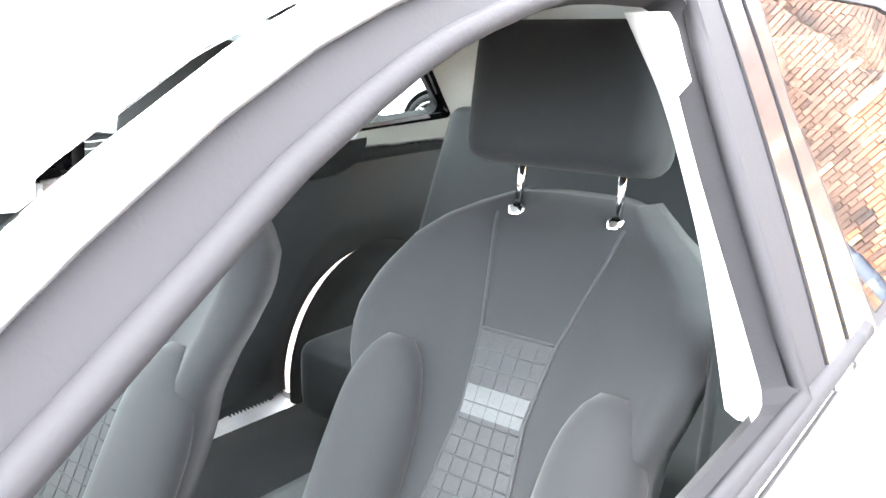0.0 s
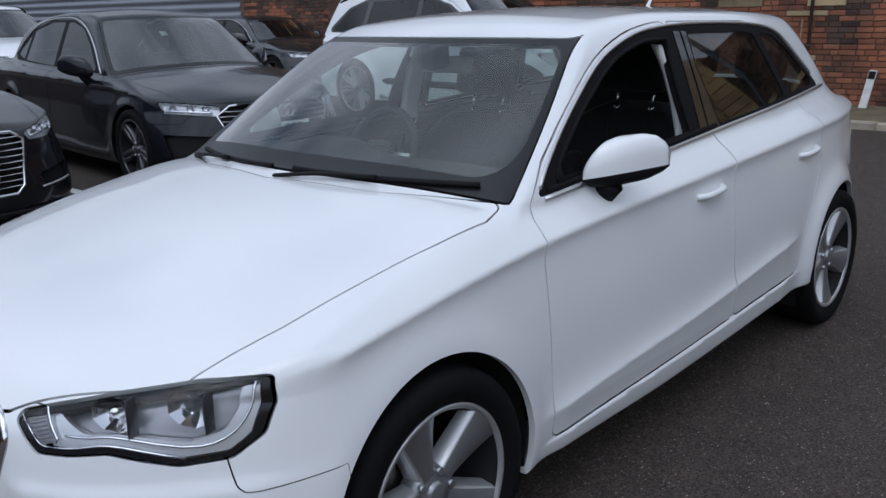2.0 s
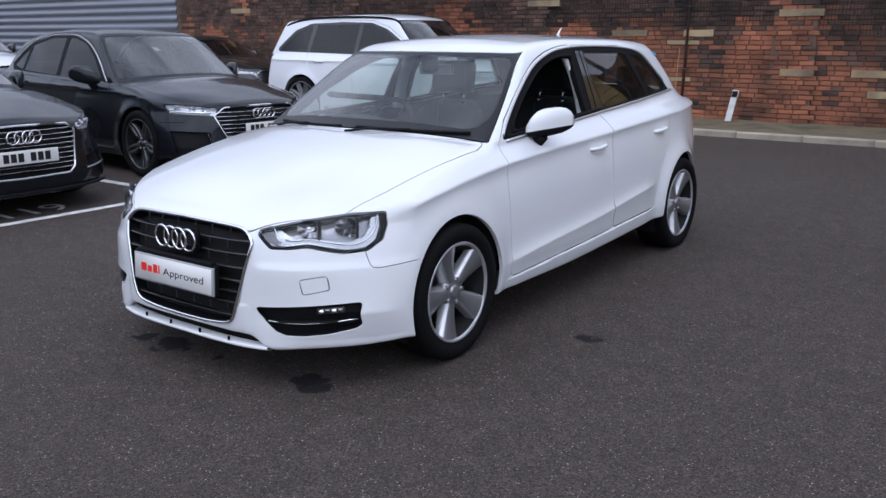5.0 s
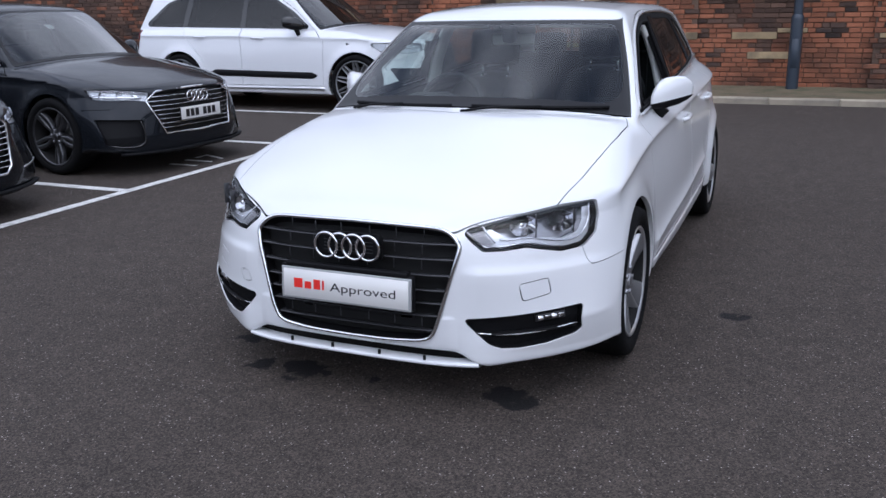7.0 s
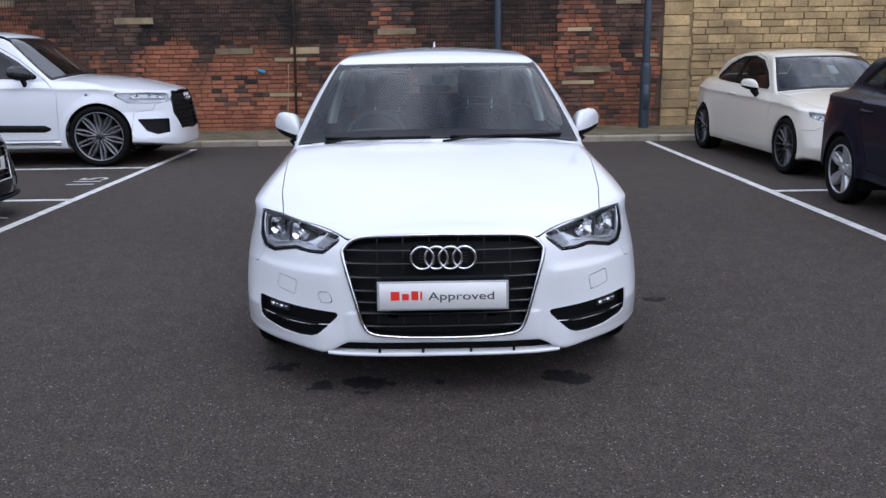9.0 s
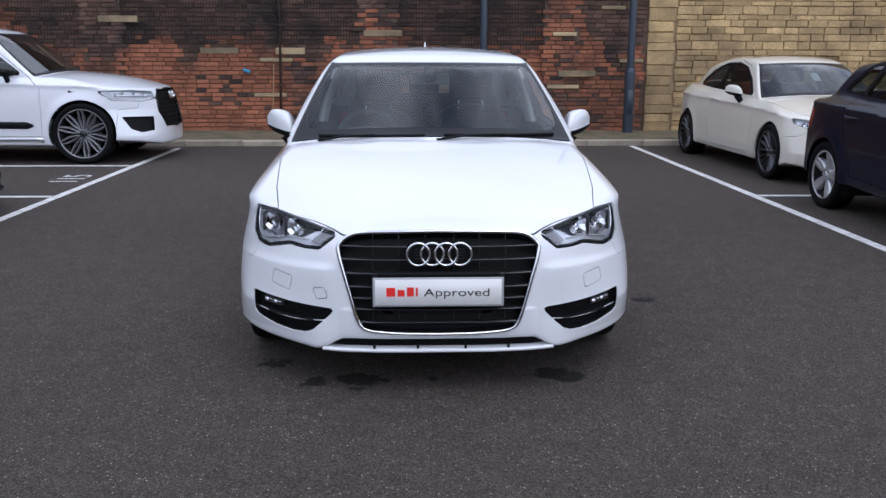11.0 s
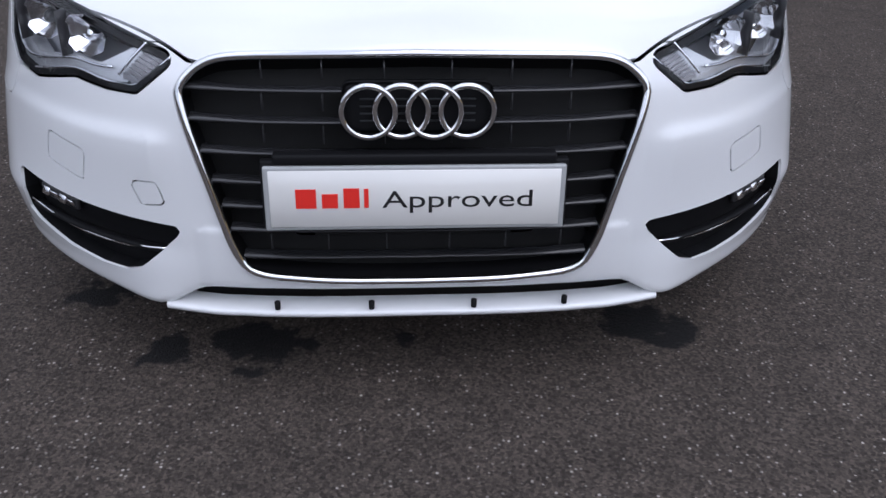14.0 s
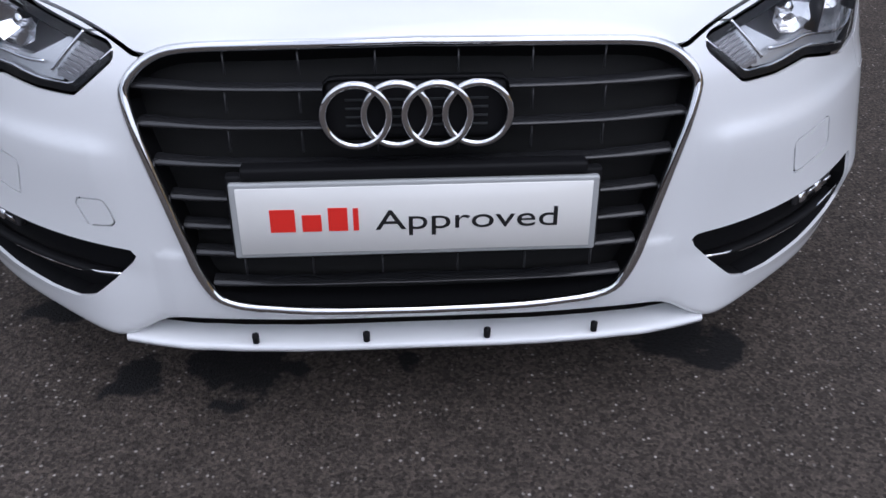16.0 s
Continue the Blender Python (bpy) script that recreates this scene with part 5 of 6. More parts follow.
# ---- its cabin ----
sk = hero_skin
for sgn in (1, -1):
    side = (lambda x, y, z: x * sgn > 0)
    for k in (0, 1):
        T = sk.take("door%d" % k, side)
        sk.sheet("door_card", T, M_INTERIOR, hero_doors[k, sgn], lip=0, lift=-0.065)
    rows = []
    y0, y1 = 1.44, 1.51 if sgn > 0 else 1.47
    for x, z in arched([(.602, 1.318), (.618, 1.288), (.638, 1.25), (.657, 1.20), (.682, 1.12), (.698, 1.05), (.713, .976)], 20):
        wdt = .042 - .010 * (1.325 - z) / .38
        rows.append([(sgn * (x - wdt - .02), y1 + .03, z), (sgn * (x - wdt), y0 + .012, z), (sgn * (x - wdt * .5), y0 - .002, z), (sgn * x, y0, z), (sgn * (x + .015), y1, z)])
    part("pillar_trim", from_grid(rows), M_LINER, hero, "pale grey pillar trim")
liner = sk.take("body", lambda x, y, z: (z > 1.02) & (y > .3))
sk.sheet("headliner", liner, M_LINER, hero, "pale grey headliner", lip=0, lift=-0.024)
lower = sk.take("body", lambda x, y, z: (z <= 1.02) & (z > .3) & (y > .45) & (y < 3.3))
sk.sheet("lower_lining", lower, M_INTERIOR, hero, lip=0, lift=-0.03)
part("cabin_floor", box(1.5, 2.75, 0.06, 0.01, 1, (0, 1.80, .30)), M_CARPET, hero)
part("bulkhead", box(1.46, 0.04, 0.66, 0.01, 1, (0, .42, .60)), M_CARPET, hero)
part("centre_tunnel", box(0.24, 1.9, 0.30, 0.05, 3, (0, 1.35, .42)), M_INTERIOR, hero)
dash = bmesh.new()
rows = []
for x in np.linspace(-.72, .72, 29):
    hood = 0.045 * math.exp(-((x + .37) / .17) ** 4)
    base = .30 + .40 * x * x
    rows.append([(x, base, .945), (x, base + .20, .962), (x, .74, .955 + hood), (x, .80, .945 + hood), (x, .84, .91 + hood * .6), (x, .83, .84), (x, .86, .74), (x, .80, .58), (x, .60, .40)])
from_grid(rows, bm=dash)
part("dashboard", dash, M_INTERIOR, hero, "dark moulded dashboard")
for x in (-.62, -.10, .10, .62):
    b = lathe([(0, .040), (-.006, .042), (-.010, .036), (-.004, .026), (.0, 0.0)], 20, "y")
    part("air_vent", b, M_SATIN, hero, at=pose(x, .842, .875))
wheel_m = pose(-.37, .985, .90, -24)
b = tube([(.183 * math.cos(a), 0, .183 * math.sin(a)) for a in (2 * math.pi * q / 40 for q in range(40))], .0165, 10, closed=True, up=(0, 1, 0))
sw = part("steering_wheel", b, M_INTERIOR, hero, "dark three-spoke steering wheel", at=wheel_m)
part("boss", box(.15, .06, .12, .03, 3, (0, .0, -.005)), M_INTERIOR, sw)
for a in (0, 180, 270):
    part("wheel_spoke", box(.11, .018, .035, .006, 2, (.115 * math.cos(radians(a)), .006, .115 * math.sin(radians(a))), Matrix.Rotation(radians(-a), 3, "Y")), M_SATIN if a != 270 else M_INTERIOR, sw)
part("column", tube([(-.37, 1.0, .89), (-.37, .80, .82)], .045, 12), M_INTERIOR, hero)
rv = part("rear_view_mirror", box(.235, .035, .062, .018, 3), M_LAMPGREYMATT, hero, at=pose(.005, .975, 1.262, 6))
part("mirror_glass", box(.222, .004, .052, .001, 1, (0, .018, 0)), M_CHROME, rv)
part("mirror_stem", box(.07, .09, .12, .02, 2, (0, -.055, .05)), M_INTERIOR, rv)
for sgn in (1, -1):
    part("sun_visor", box(.36, .16, .02, .008, 2, (sgn * .33, 1.05, 1.345), Matrix.Rotation(radians(12), 3, "X")), M_LINER, hero)


def car_seat(parent, x, y, sgn, rear=False):
    """A bucket seat: cushion, backrest with bolsters and centre strip, head restraint on two posts."""
    s = empty("seat", pose(x, y, 0))
    s.parent = parent
    def wide(z):
        return float(np.interp(z, [.42, .55, .70, .80, .85, .90, .95, 1.0, 1.03, 1.055, 1.07], [.215, .225, .228, .238, .258, .270, .264, .238, .20, .15, .11]))

    def back(x, z):
        """The front face of the backrest at (x, z)."""
        u = min(1, abs(x) / wide(z))
        wing = (.030 + .055 * math.exp(-((z - .88) / .11) ** 2)) * max(0, (u - .42) / .58) ** 1.4
        rolled = .045 * max(0, (u - .86) / .14) ** 2 + .05 * max(0, (z - 1.03) / .04) ** 2
        return Vector((x, .58 * (z - 1.047) - wing + rolled - .012 * math.sin(math.pi * (z - .42) / .65), z))

    levels = list(np.linspace(.42, .98, 30)) + list(np.linspace(.99, 1.07, 10))
    rows = [[back(u * wide(z), z) for u in np.linspace(-1, 1, 45)] for z in levels]
    b = from_grid(rows)
    rows2 = [[p + Vector((0, .11 * (1 - .5 * abs(u) ** 4) * (1 - .6 * max(0, z - .95) / .12), 0)) for p, u in zip(row, np.linspace(-1, 1, 45))] for row, z in zip(rows, levels)]
    from_grid([r[::-1] for r in rows2], bm=b)
    from_grid([rows[-1], rows2[-1]], bm=b)
    from_grid([[r[0] for r in rows2], [r[0] for r in rows]], bm=b)
    from_grid([[r[-1] for r in rows], [r[-1] for r in rows2]], bm=b)
    bmesh.ops.remove_doubles(b, verts=b.verts, dist=0.0005)
    bmesh.ops.recalc_face_normals(b, faces=b.faces)
    br = part("backrest", b, M_SEAT, s, "grey cloth backrest")
    seam_x = lambda z: float(np.interp(z, [.46, .62, .80, .89, 1.02, 1.05], [.092, .075, .051, .060, .098, .105]))
    # centre strip, woven in small blocks, with a pale band across it
    for nm, z0, z1, mat, out in (("centre_panel", .52, .895, M_SEATCHECK, .003), ("pale_band", .795, .832, M_SEATLITE, .005)):
        rows = [[back(u * seam_x(z) * .95, z) + Vector((0, -out, 0)) for u in np.linspace(-1, 1, 9)] for z in np.linspace(z0, z1, 14)]
        part(nm, from_grid(rows), mat, br)
    for k in range(17):
        z = .53 + .0215 * k
        part("stitch_line", tube([back(u * seam_x(z) * .94, z) + Vector((0, -.0042, 0)) for u in np.linspace(-1, 1, 7)], .0014, 5), M_PIPING, br)
    for u in (-.62, -.2, .2, .62):
        part("stitch_line", tube([back(u * seam_x(z), z) + Vector((0, -.0042, 0)) for z in np.linspace(.53, .89, 14)], .0010, 5), M_PIPING, br)
    for sg in (-1, 1):
        part("seam", tube([back(sg * seam_x(z), z) + Vector((0, -.001, 0)) for z in np.linspace(.46, 1.045, 30)], .0028, 6), M_PIPING, br)
    part("seam", tube([back(u * seam_x(.897), .897) + Vector((0, -.001, 0)) for u in np.linspace(-1, 1, 11)], .0022, 6), M_PIPING, br)
    # thick lower side bolsters
    for sg in (1, -1):
        zs = np.linspace(.46, .868, 26)
        pts = [back(sg * .176, z) + Vector((0, .002, 0)) for z in zs]
        rad = [.074 * min(1, max(.06, 1 - ((z - .60) / .275) ** 4) ** .5) for z in zs]
        part("bolster", tube(pts, rad, 18, flat=0.75, up=(0, 1, 0)), M_SEAT, br, "padded cloth side bolster")
    # cushion
    rows = []
    for i in range(21):
        t = i / 20
        yy = -.10 - .50 * t
        rows.append([(u * (.245 + .02 * t), yy, .46 + .05 * t + .055 * max(0, (abs(u) - .55) / .45) ** 1.5 - .10 * max(0, (t - .85) / .15) ** 2) for u in np.linspace(-1, 1, 25)])
    b = from_grid(rows)
    from_grid([[(p[0] * .98, p[1], .36) for p in r][::-1] for r in rows], bm=b)
    from_grid([rows[-1], [(p[0], p[1], .36) for p in rows[-1]]], bm=b)
    from_grid([[r[0] for r in rows], [(r[0][0], r[0][1], .36) for r in rows]], bm=b)
    from_grid([[(r[-1][0], r[-1][1], .36) for r in rows], [r[-1] for r in rows]], bm=b)
    part("cushion", b, M_SEAT, s)
    for u in (-.5, .5):
        part("seam", tube([Vector(rows[i][int(12 + 12 * u)]) + Vector((0, 0, .001)) for i in range(21)], .0035, 6), M_PIPING, s)
    part("seat_base", box(.44, .50, .12, .03, 2, (0, -.34, .35)), M_INTERIOR, s)
    hr = box(.300, .110, .205, .044, 5, (0, .022, 1.217), Matrix.Rotation(radians(-10), 3, "X"))
    part("head_restraint", hr, M_SEAT, s)
    for px in (-.0825, .0825):
        part("post", tube([(px, .010, 1.02), (px, .036, 1.16)], .0058, 10), M_CHROME, s)
        part("post_collar", lathe([(-.006, .015), (.004, .013), (.007, .008)], 14, "z"), M_CHROME, s, at=pose(px, .014, 1.050))
    return s


first_seat = car_seat(hero, .306, 1.78, 1)
copy_thing(first_seat, pose(-.33, 1.60, -.03))
# rear bench
b = box(1.22, .16, .62, .06, 4, (0, 0, .31), Matrix.Rotation(radians(-24), 3, "X"))
bench = part("rear_bench", b, M_SEAT, hero, "dark grey rear bench", at=pose(0, 2.62, .50))
part("bench_cushion", box(1.22, .50, .20, .06, 4, (0, -.30, -.02)), M_SEAT, bench)
for x in (-.36, 0, .36):
    part("head_restraint", box(.25, .09, .14, .04, 4, (x, .30, .66), Matrix.Rotation(radians(-12), 3, "X")), M_SEAT, bench)
# seat belts
part("seat_belt", tube(spline([(.600, 1.60, 1.20), (.585, 1.68, .95), (.57, 1.66, .60), (.56, 1.60, .40)], 20), .022, 6, flat=0.08, up=(1, 0, 0)), M_PIPING, hero)
part("belt_buckle", box(.030, .045, .10, .006, 2), M_INTERIOR, hero, at=pose(.03, 1.40, .55, -20))
part("buckle_button", box(.018, .012, .030, .003, 1), M_RED, hero, "red buckle button", at=pose(.03, 1.382, .598, -20))

# ---- the other parked cars ----
def twin_wheel(count, w0, w1, spread, rim_mat, face, rim_r, width=0.24):
    def make(parent, R):
        sp = []
        for k in range(count):
            a = 2 * math.pi * k / count
            sp += [(a, w0, w1, spread), (a + 0.02, w0, w1, -spread)] if spread else [(a, w0, w1, 0.0)]
        return spoked_wheel("wheel", parent, R, width, rim_r, sp, rim_mat, face, M_DARK)
    return make


SALOON = dict(
    height=1.457, wheelbase=2.924, wheel_r=0.350, arch=0.385, flare=0.012, track=0.815, belt=1.0,
    bonnet=[(-.95, .70), (-.88, .76), (-.6, .85), (-.2, .935), (.4, 1.0), (1, 1.0), (2.9, 1.03), (3.4, 1.06), (4.0, 1.03)],
    bonnet_drop=[(-.9, .10), (-.5, .085), (.4, .05), (2.5, .03)],
    crease=[(-.9, .72), (-.45, .80), (.5, .87), (2.5, .92), (3.9, .93)], shoulder=1.0,
    width=[(-.9, .83), (-.5, .91), (-.25, .935), (.4, .925), (1.3, .938), (2.7, .938), (3.3, .915), (4.0, .82)],
    nose=(-.92, .80, 3.4, 1.0), tail=(4.00, .75, .25), floor=[(-.9, .17), (4.0, .22)],
    screen=(.36, 1.72, .40), roof=[(.7, 1.30), (1.05, 1.40), (1.5, 1.450), (1.9, 1.457), (2.4, 1.435), (2.9, 1.37), (3.4, 1.22)], roof_crown=.11,
    cabin=[(.2, .81), (.9, .82), (2.2, .82), (3.0, .775), (3.6, .66)], lean=(.42, .13), back=(3.62, 1.55, .25),
    dlo=[(.70, .965), (1.0, 1.16), (1.3, 1.30), (1.65, 1.375), (2.2, 1.375), (2.7, 1.30), (3.2, 1.08), (3.1, 1.03)],
    panes=[[(.84, .985), (1.1, 1.17), (1.36, 1.30), (1.66, 1.355), (1.78, 1.355), (1.80, 1.0)],
           [(1.88, 1.005), (1.86, 1.357), (2.2, 1.355), (2.66, 1.285), (2.76, 1.035)], [(2.82, 1.04), (2.74, 1.26), (3.1, 1.08)]],
    privacy=1, glass=M_PRIVACY, rear_glass=M_PRIVACY, ring=.02, lamp_base=M_WING,
    head=[(.50, .735), (.53, .655), (.84, .685), (.86, .775), (.72, .768)],
    grille=[(0, .745), (.44, .735), (.555, .66), (.43, .36), (0, .35)], grille_r=0.02,
    fog=[(.60, .50), (.62, .30), (.80, .25), (.88, .30), (.88, .52)],
    bonnet_edge=[(0, -.87), (.45, -.85), (.70, -.66), (.74, -.40), (.80, 0), (.81, .30), (.77, .50), (.4, .34), (0, .29)],
    bumper=[(-.36, .10), (-.40, .60), (-.62, .60), (-.66, .66), (-.86, .76), (-1.2, .76), (-1.2, .05), (-.3, .05)],
    doors=[[(.50, .25), (.50, .85), (.68, .96), (1.0, 1.19), (1.3, 1.33), (1.65, 1.40), (1.80, 1.40), (1.84, .95), (1.78, .6), (1.78, .25)],
           [(1.79, .25), (1.79, .6), (1.85, .95), (1.81, 1.40), (2.2, 1.40), (2.72, 1.32), (2.90, 1.03), (2.80, .80), (2.50, .60), (2.40, .25)]],
    tail_lamp=[(3.75, .80), (3.70, .95), (4.2, .97), (4.2, .80)],
    wheel=twin_wheel(5, .016, .020, .035, M_DARKALLOY, M_DARKALLOY, .262))
OLDSALOON = dict(SALOON, grille=[(0, .745), (.42, .735), (.50, .68), (.44, .38), (.38, .33), (0, .325)], head=[(.50, .72), (.54, .665), (.70, .66), (.86, .70), (.86, .775), (.74, .775)],
                 fog=[(.56, .44), (.60, .33), (.84, .34), (.86, .47)])
SUV = dict(
    SALOON, ring_mat=M_GLOSSBLACK, height=1.735, wheelbase=2.994, wheel_r=0.395, arch=0.435, flare=0.022, track=0.85, belt=1.17,
    bonnet=[(-1.0, .86), (-.93, .93), (-.6, 1.045), (-.2, 1.125), (.4, 1.175), (1, 1.17), (2.9, 1.18), (4.1, 1.15)],
    crease=[(-.95, .90), (-.45, .98), (.5, 1.02), (2.5, 1.05), (4.0, 1.06)], width=[(-.95, .86), (-.5, .95), (-.25, .975), (.4, .962), (1.3, .975), (2.9, .978), (3.4, .95), (4.1, .86)],
    nose=(-.97, .80, 3.2, .5), tail=(4.07, .75, .25), floor=[(-.9, .23), (4.0, .26)],
    screen=(.40, 1.45, .38), roof=[(.7, 1.50), (1.05, 1.64), (1.5, 1.715), (2.0, 1.735), (2.9, 1.72), (3.6, 1.66), (3.9, 1.60)], roof_crown=.09,
    cabin=[(.2, .84), (.9, .86), (3.0, .86), (3.6, .82), (4.0, .74)], lean=(.36, .12), back=(4.02, .62, .22),
    dlo=[(.72, 1.135), (1.05, 1.36), (1.35, 1.51), (1.7, 1.60), (2.3, 1.615), (3.0, 1.597), (3.34, 1.50), (3.72, 1.225), (3.66, 1.185)],
    panes=[[(.86, 1.155), (1.14, 1.36), (1.40, 1.50), (1.72, 1.575), (1.86, 1.575), (1.86, 1.165)],
           [(1.94, 1.168), (1.94, 1.578), (2.84, 1.572), (2.90, 1.18)], [(2.98, 1.185), (2.94, 1.570), (3.02, 1.566), (3.30, 1.478), (3.63, 1.225), (3.58, 1.195)]],
    glass=M_PRIVACY, rear_glass=M_PRIVACY, trim_mat=M_GLOSSBLACK,
    head=[(.515, .93), (.525, .83), (.70, .80), (.90, .82), (.945, .90), (.945, .945), (.76, .948)], grille=[(0, .955), (.42, .945), (.50, .86), (.52, .66), (.42, .46), (0, .44)],
    fog=[(.60, .60), (.64, .42), (.80, .40), (.875, .45), (.885, .61)],
    bonnet_edge=[(0, -.90), (.45, -.88), (.72, -.66), (.76, -.40), (.83, 0), (.84, .30), (.80, .50), (.4, .36), (0, .31)],
    bumper=[(-.40, .10), (-.45, .70), (-.66, .72), (-.70, .84), (-.92, .95), (-1.2, .95), (-1.2, .05), (-.3, .05)],
    doors=[[(.52, .36), (.52, .98), (.70, 1.14), (1.03, 1.385), (1.33, 1.54), (1.7, 1.63), (1.88, 1.635), (1.91, 1.15), (1.87, .7), (1.87, .36)],
           [(1.88, .36), (1.88, .7), (1.92, 1.15), (1.89, 1.635), (2.90, 1.63), (2.98, 1.2), (2.85, .98), (2.60, .75), (2.45, .36)]],
    tail_lamp=[(3.85, .98), (3.80, 1.14), (4.3, 1.16), (4.3, .98)],
    wheel=twin_wheel(10, .008, .007, .034, M_DARKALLOY, M_SPOKE, .318, .285))
COUPE = dict(
    SALOON, height=1.38, wheelbase=2.76, wheel_r=0.32, arch=0.350, track=0.775, belt=0.95,
    bonnet=[(-.85, .66), (-.78, .70), (-.5, .80), (-.1, .885), (.45, .945), (1, .95), (2.7, 1.0), (3.3, 1.02), (3.8, .98)],
    crease=[(-.9, .68), (-.45, .74), (.5, .80), (2.5, .86), (3.6, .88)], width=[(-.85, .78), (-.5, .85), (-.2, .885), (.4, .872), (1.3, .884), (2.6, .885), (3.1, .83), (3.7, .66)],
    nose=(-.80, .80, 3.4, .8), tail=(3.70, 1.2, .30), floor=[(-.9, .17), (4.0, .22)],
    screen=(.42, 1.75, .40), roof=[(.8, 1.24), (1.1, 1.325), (1.5, 1.375), (1.9, 1.38), (2.4, 1.345), (2.9, 1.25), (3.3, 1.12)], roof_crown=.12,
    cabin=[(.2, .755), (.9, .765), (2.0, .765), (2.7, .72), (3.3, .60)], lean=(.46, .14), back=(3.30, 1.6, .25),
    dlo=[(.75, .925), (1.05, 1.12), (1.35, 1.25), (1.7, 1.305), (2.1, 1.295), (2.5, 1.20), (2.85, 1.03), (2.7, .995)],
    panes=[[(.88, .945), (1.13, 1.12), (1.38, 1.235), (1.7, 1.285), (1.9, 1.283), (1.95, .965)], [(2.02, .97), (1.98, 1.28), (2.1, 1.275), (2.46, 1.19), (2.75, 1.03), (2.66, 1.0)]],
    privacy=5, glass=M_CARGLASS, rear_glass=M_TINTED,
    head=[(.36, .66), (.40, .60), (.66, .60), (.80, .68), (.80, .735), (.56, .70)], grille=[(.04, .665), (.25, .66), (.30, .61), (.24, .55), (.06, .55)],
    fog=[(.56, .40), (.56, .30), (.72, .30), (.74, .38), (.66, .41)],
    bonnet_edge=[(0, -.765), (.35, -.74), (.60, -.56), (.70, -.30), (.75, 0), (.765, .30), (.74, .55), (.4, .42), (0, .36)],
    bumper=[(-.30, .10), (-.36, .53), (-.52, .54), (-.56, .58), (-.76, .67), (-1.2, .67), (-1.2, .05), (-.3, .05)],
    doors=[[(.55, .25), (.55, .80), (.73, .92), (1.03, 1.145), (1.33, 1.275), (1.7, 1.33), (1.96, 1.32), (2.0, .9), (1.92, .6), (1.86, .25)]],
    tail_lamp=[(3.55, .74), (3.48, .88), (4.0, .92), (4.0, .74)],
    wheel=twin_wheel(15, .007, .010, 0.0, M_DARKALLOY, M_DARKALLOY, .245))
HATCH = dict(
    HERO, roof=[(.6, 1.30), (.85, 1.376), (1.1, 1.406), (1.6, 1.425), (2.2, 1.410), (2.8, 1.355), (3.15, 1.30)], tail=(3.385, .75, .25), lamp_base=M_LAMPDARK, screen_glass=M_SCREEN, fog=[(.432, .370), (.530, .262), (.60, .244), (.835, .268), (.822, .395)],
    width=[(-.9, .80), (-.5, .866), (-.25, .886), (.4, .878), (1.3, .889), (2.3, .889), (2.9, .868), (3.45, .77)], cabin=[(.2, .775), (.8, .79), (2.0, .79), (2.8, .765), (3.3, .65)],
    height=1.43, wheelbase=2.66, wheel_r=0.315, arch=0.35, rear_glass=M_CARGLASS, glass=M_CARGLASS, lowered=[], privacy=5, gap=0.003,
    tail_lamp=[(3.10, .72), (3.06, .90), (3.6, .95), (3.6, .74)], wheel=twin_wheel(5, .020, .026, .030, M_ALLOY, M_ALLOY, .226, .21))
for key in ("lamp_objects", "swage", "covers", "lamp_bits", "ring", "ledge", "lip", "axle", "pillar_covers", "frit_foot", "frit_round", "dlo_round"):
    for P in (HATCH,):
        P.pop(key, None)

P_SALOON, P_OLD, P_FAR, P_SUV, P_FARSUV, P_COUPE, P_HATCH = (dict(q) for q in (taller(SALOON, 1.19), OLDSALOON, SALOON, taller(SUV, 1.09), SUV, taller(COUPE, 1.08), HATCH))
saloon, *_ = build_car("saloon_car", P_SALOON, M_GREY, "dark grey metallic saloon with chrome-barred grille", pose(-4.77, 3.22, 0, 0, 0, 86))
old_saloon, *_ = build_car("saloon_car", P_OLD, M_GREY, "grey saloon with chrome-edged grille, beside the painted bay line", pose(-4.70, 0.52, 0, 0, 0, 90))
far_saloon, *_ = build_car("saloon_car", P_FAR, M_BLACKPAINT, "black saloon parked before the brick wall", pose(-11.5, 9.75, 0, 0, 0, 90), 0.034)
suv, *_ = build_car("suv_car", P_SUV, M_SUVWHITE, "large white off-roader with dark privacy glass", pose(-4.38, 8.17, 0, 0, 0, 90))
far_suv, *_ = build_car("suv_car", P_FARSUV, M_SUVWHITE, "white off-roader parked in the far row", pose(-12.4, 4.6, 0, 0, 0, 90), 0.034)
coupe, *_ = build_car("coupe_car", P_COUPE, M_CREAM, "off-white two-door coupe parked by the stone wall", pose(4.93, 5.70, 0, 0, 0, 2))
hatch, *_ = build_car("hatchback_car", P_HATCH, M_NAVY, "dark navy blue hatchback with silver wheels", pose(4.66, 1.03, 0, 0, 0, 0))


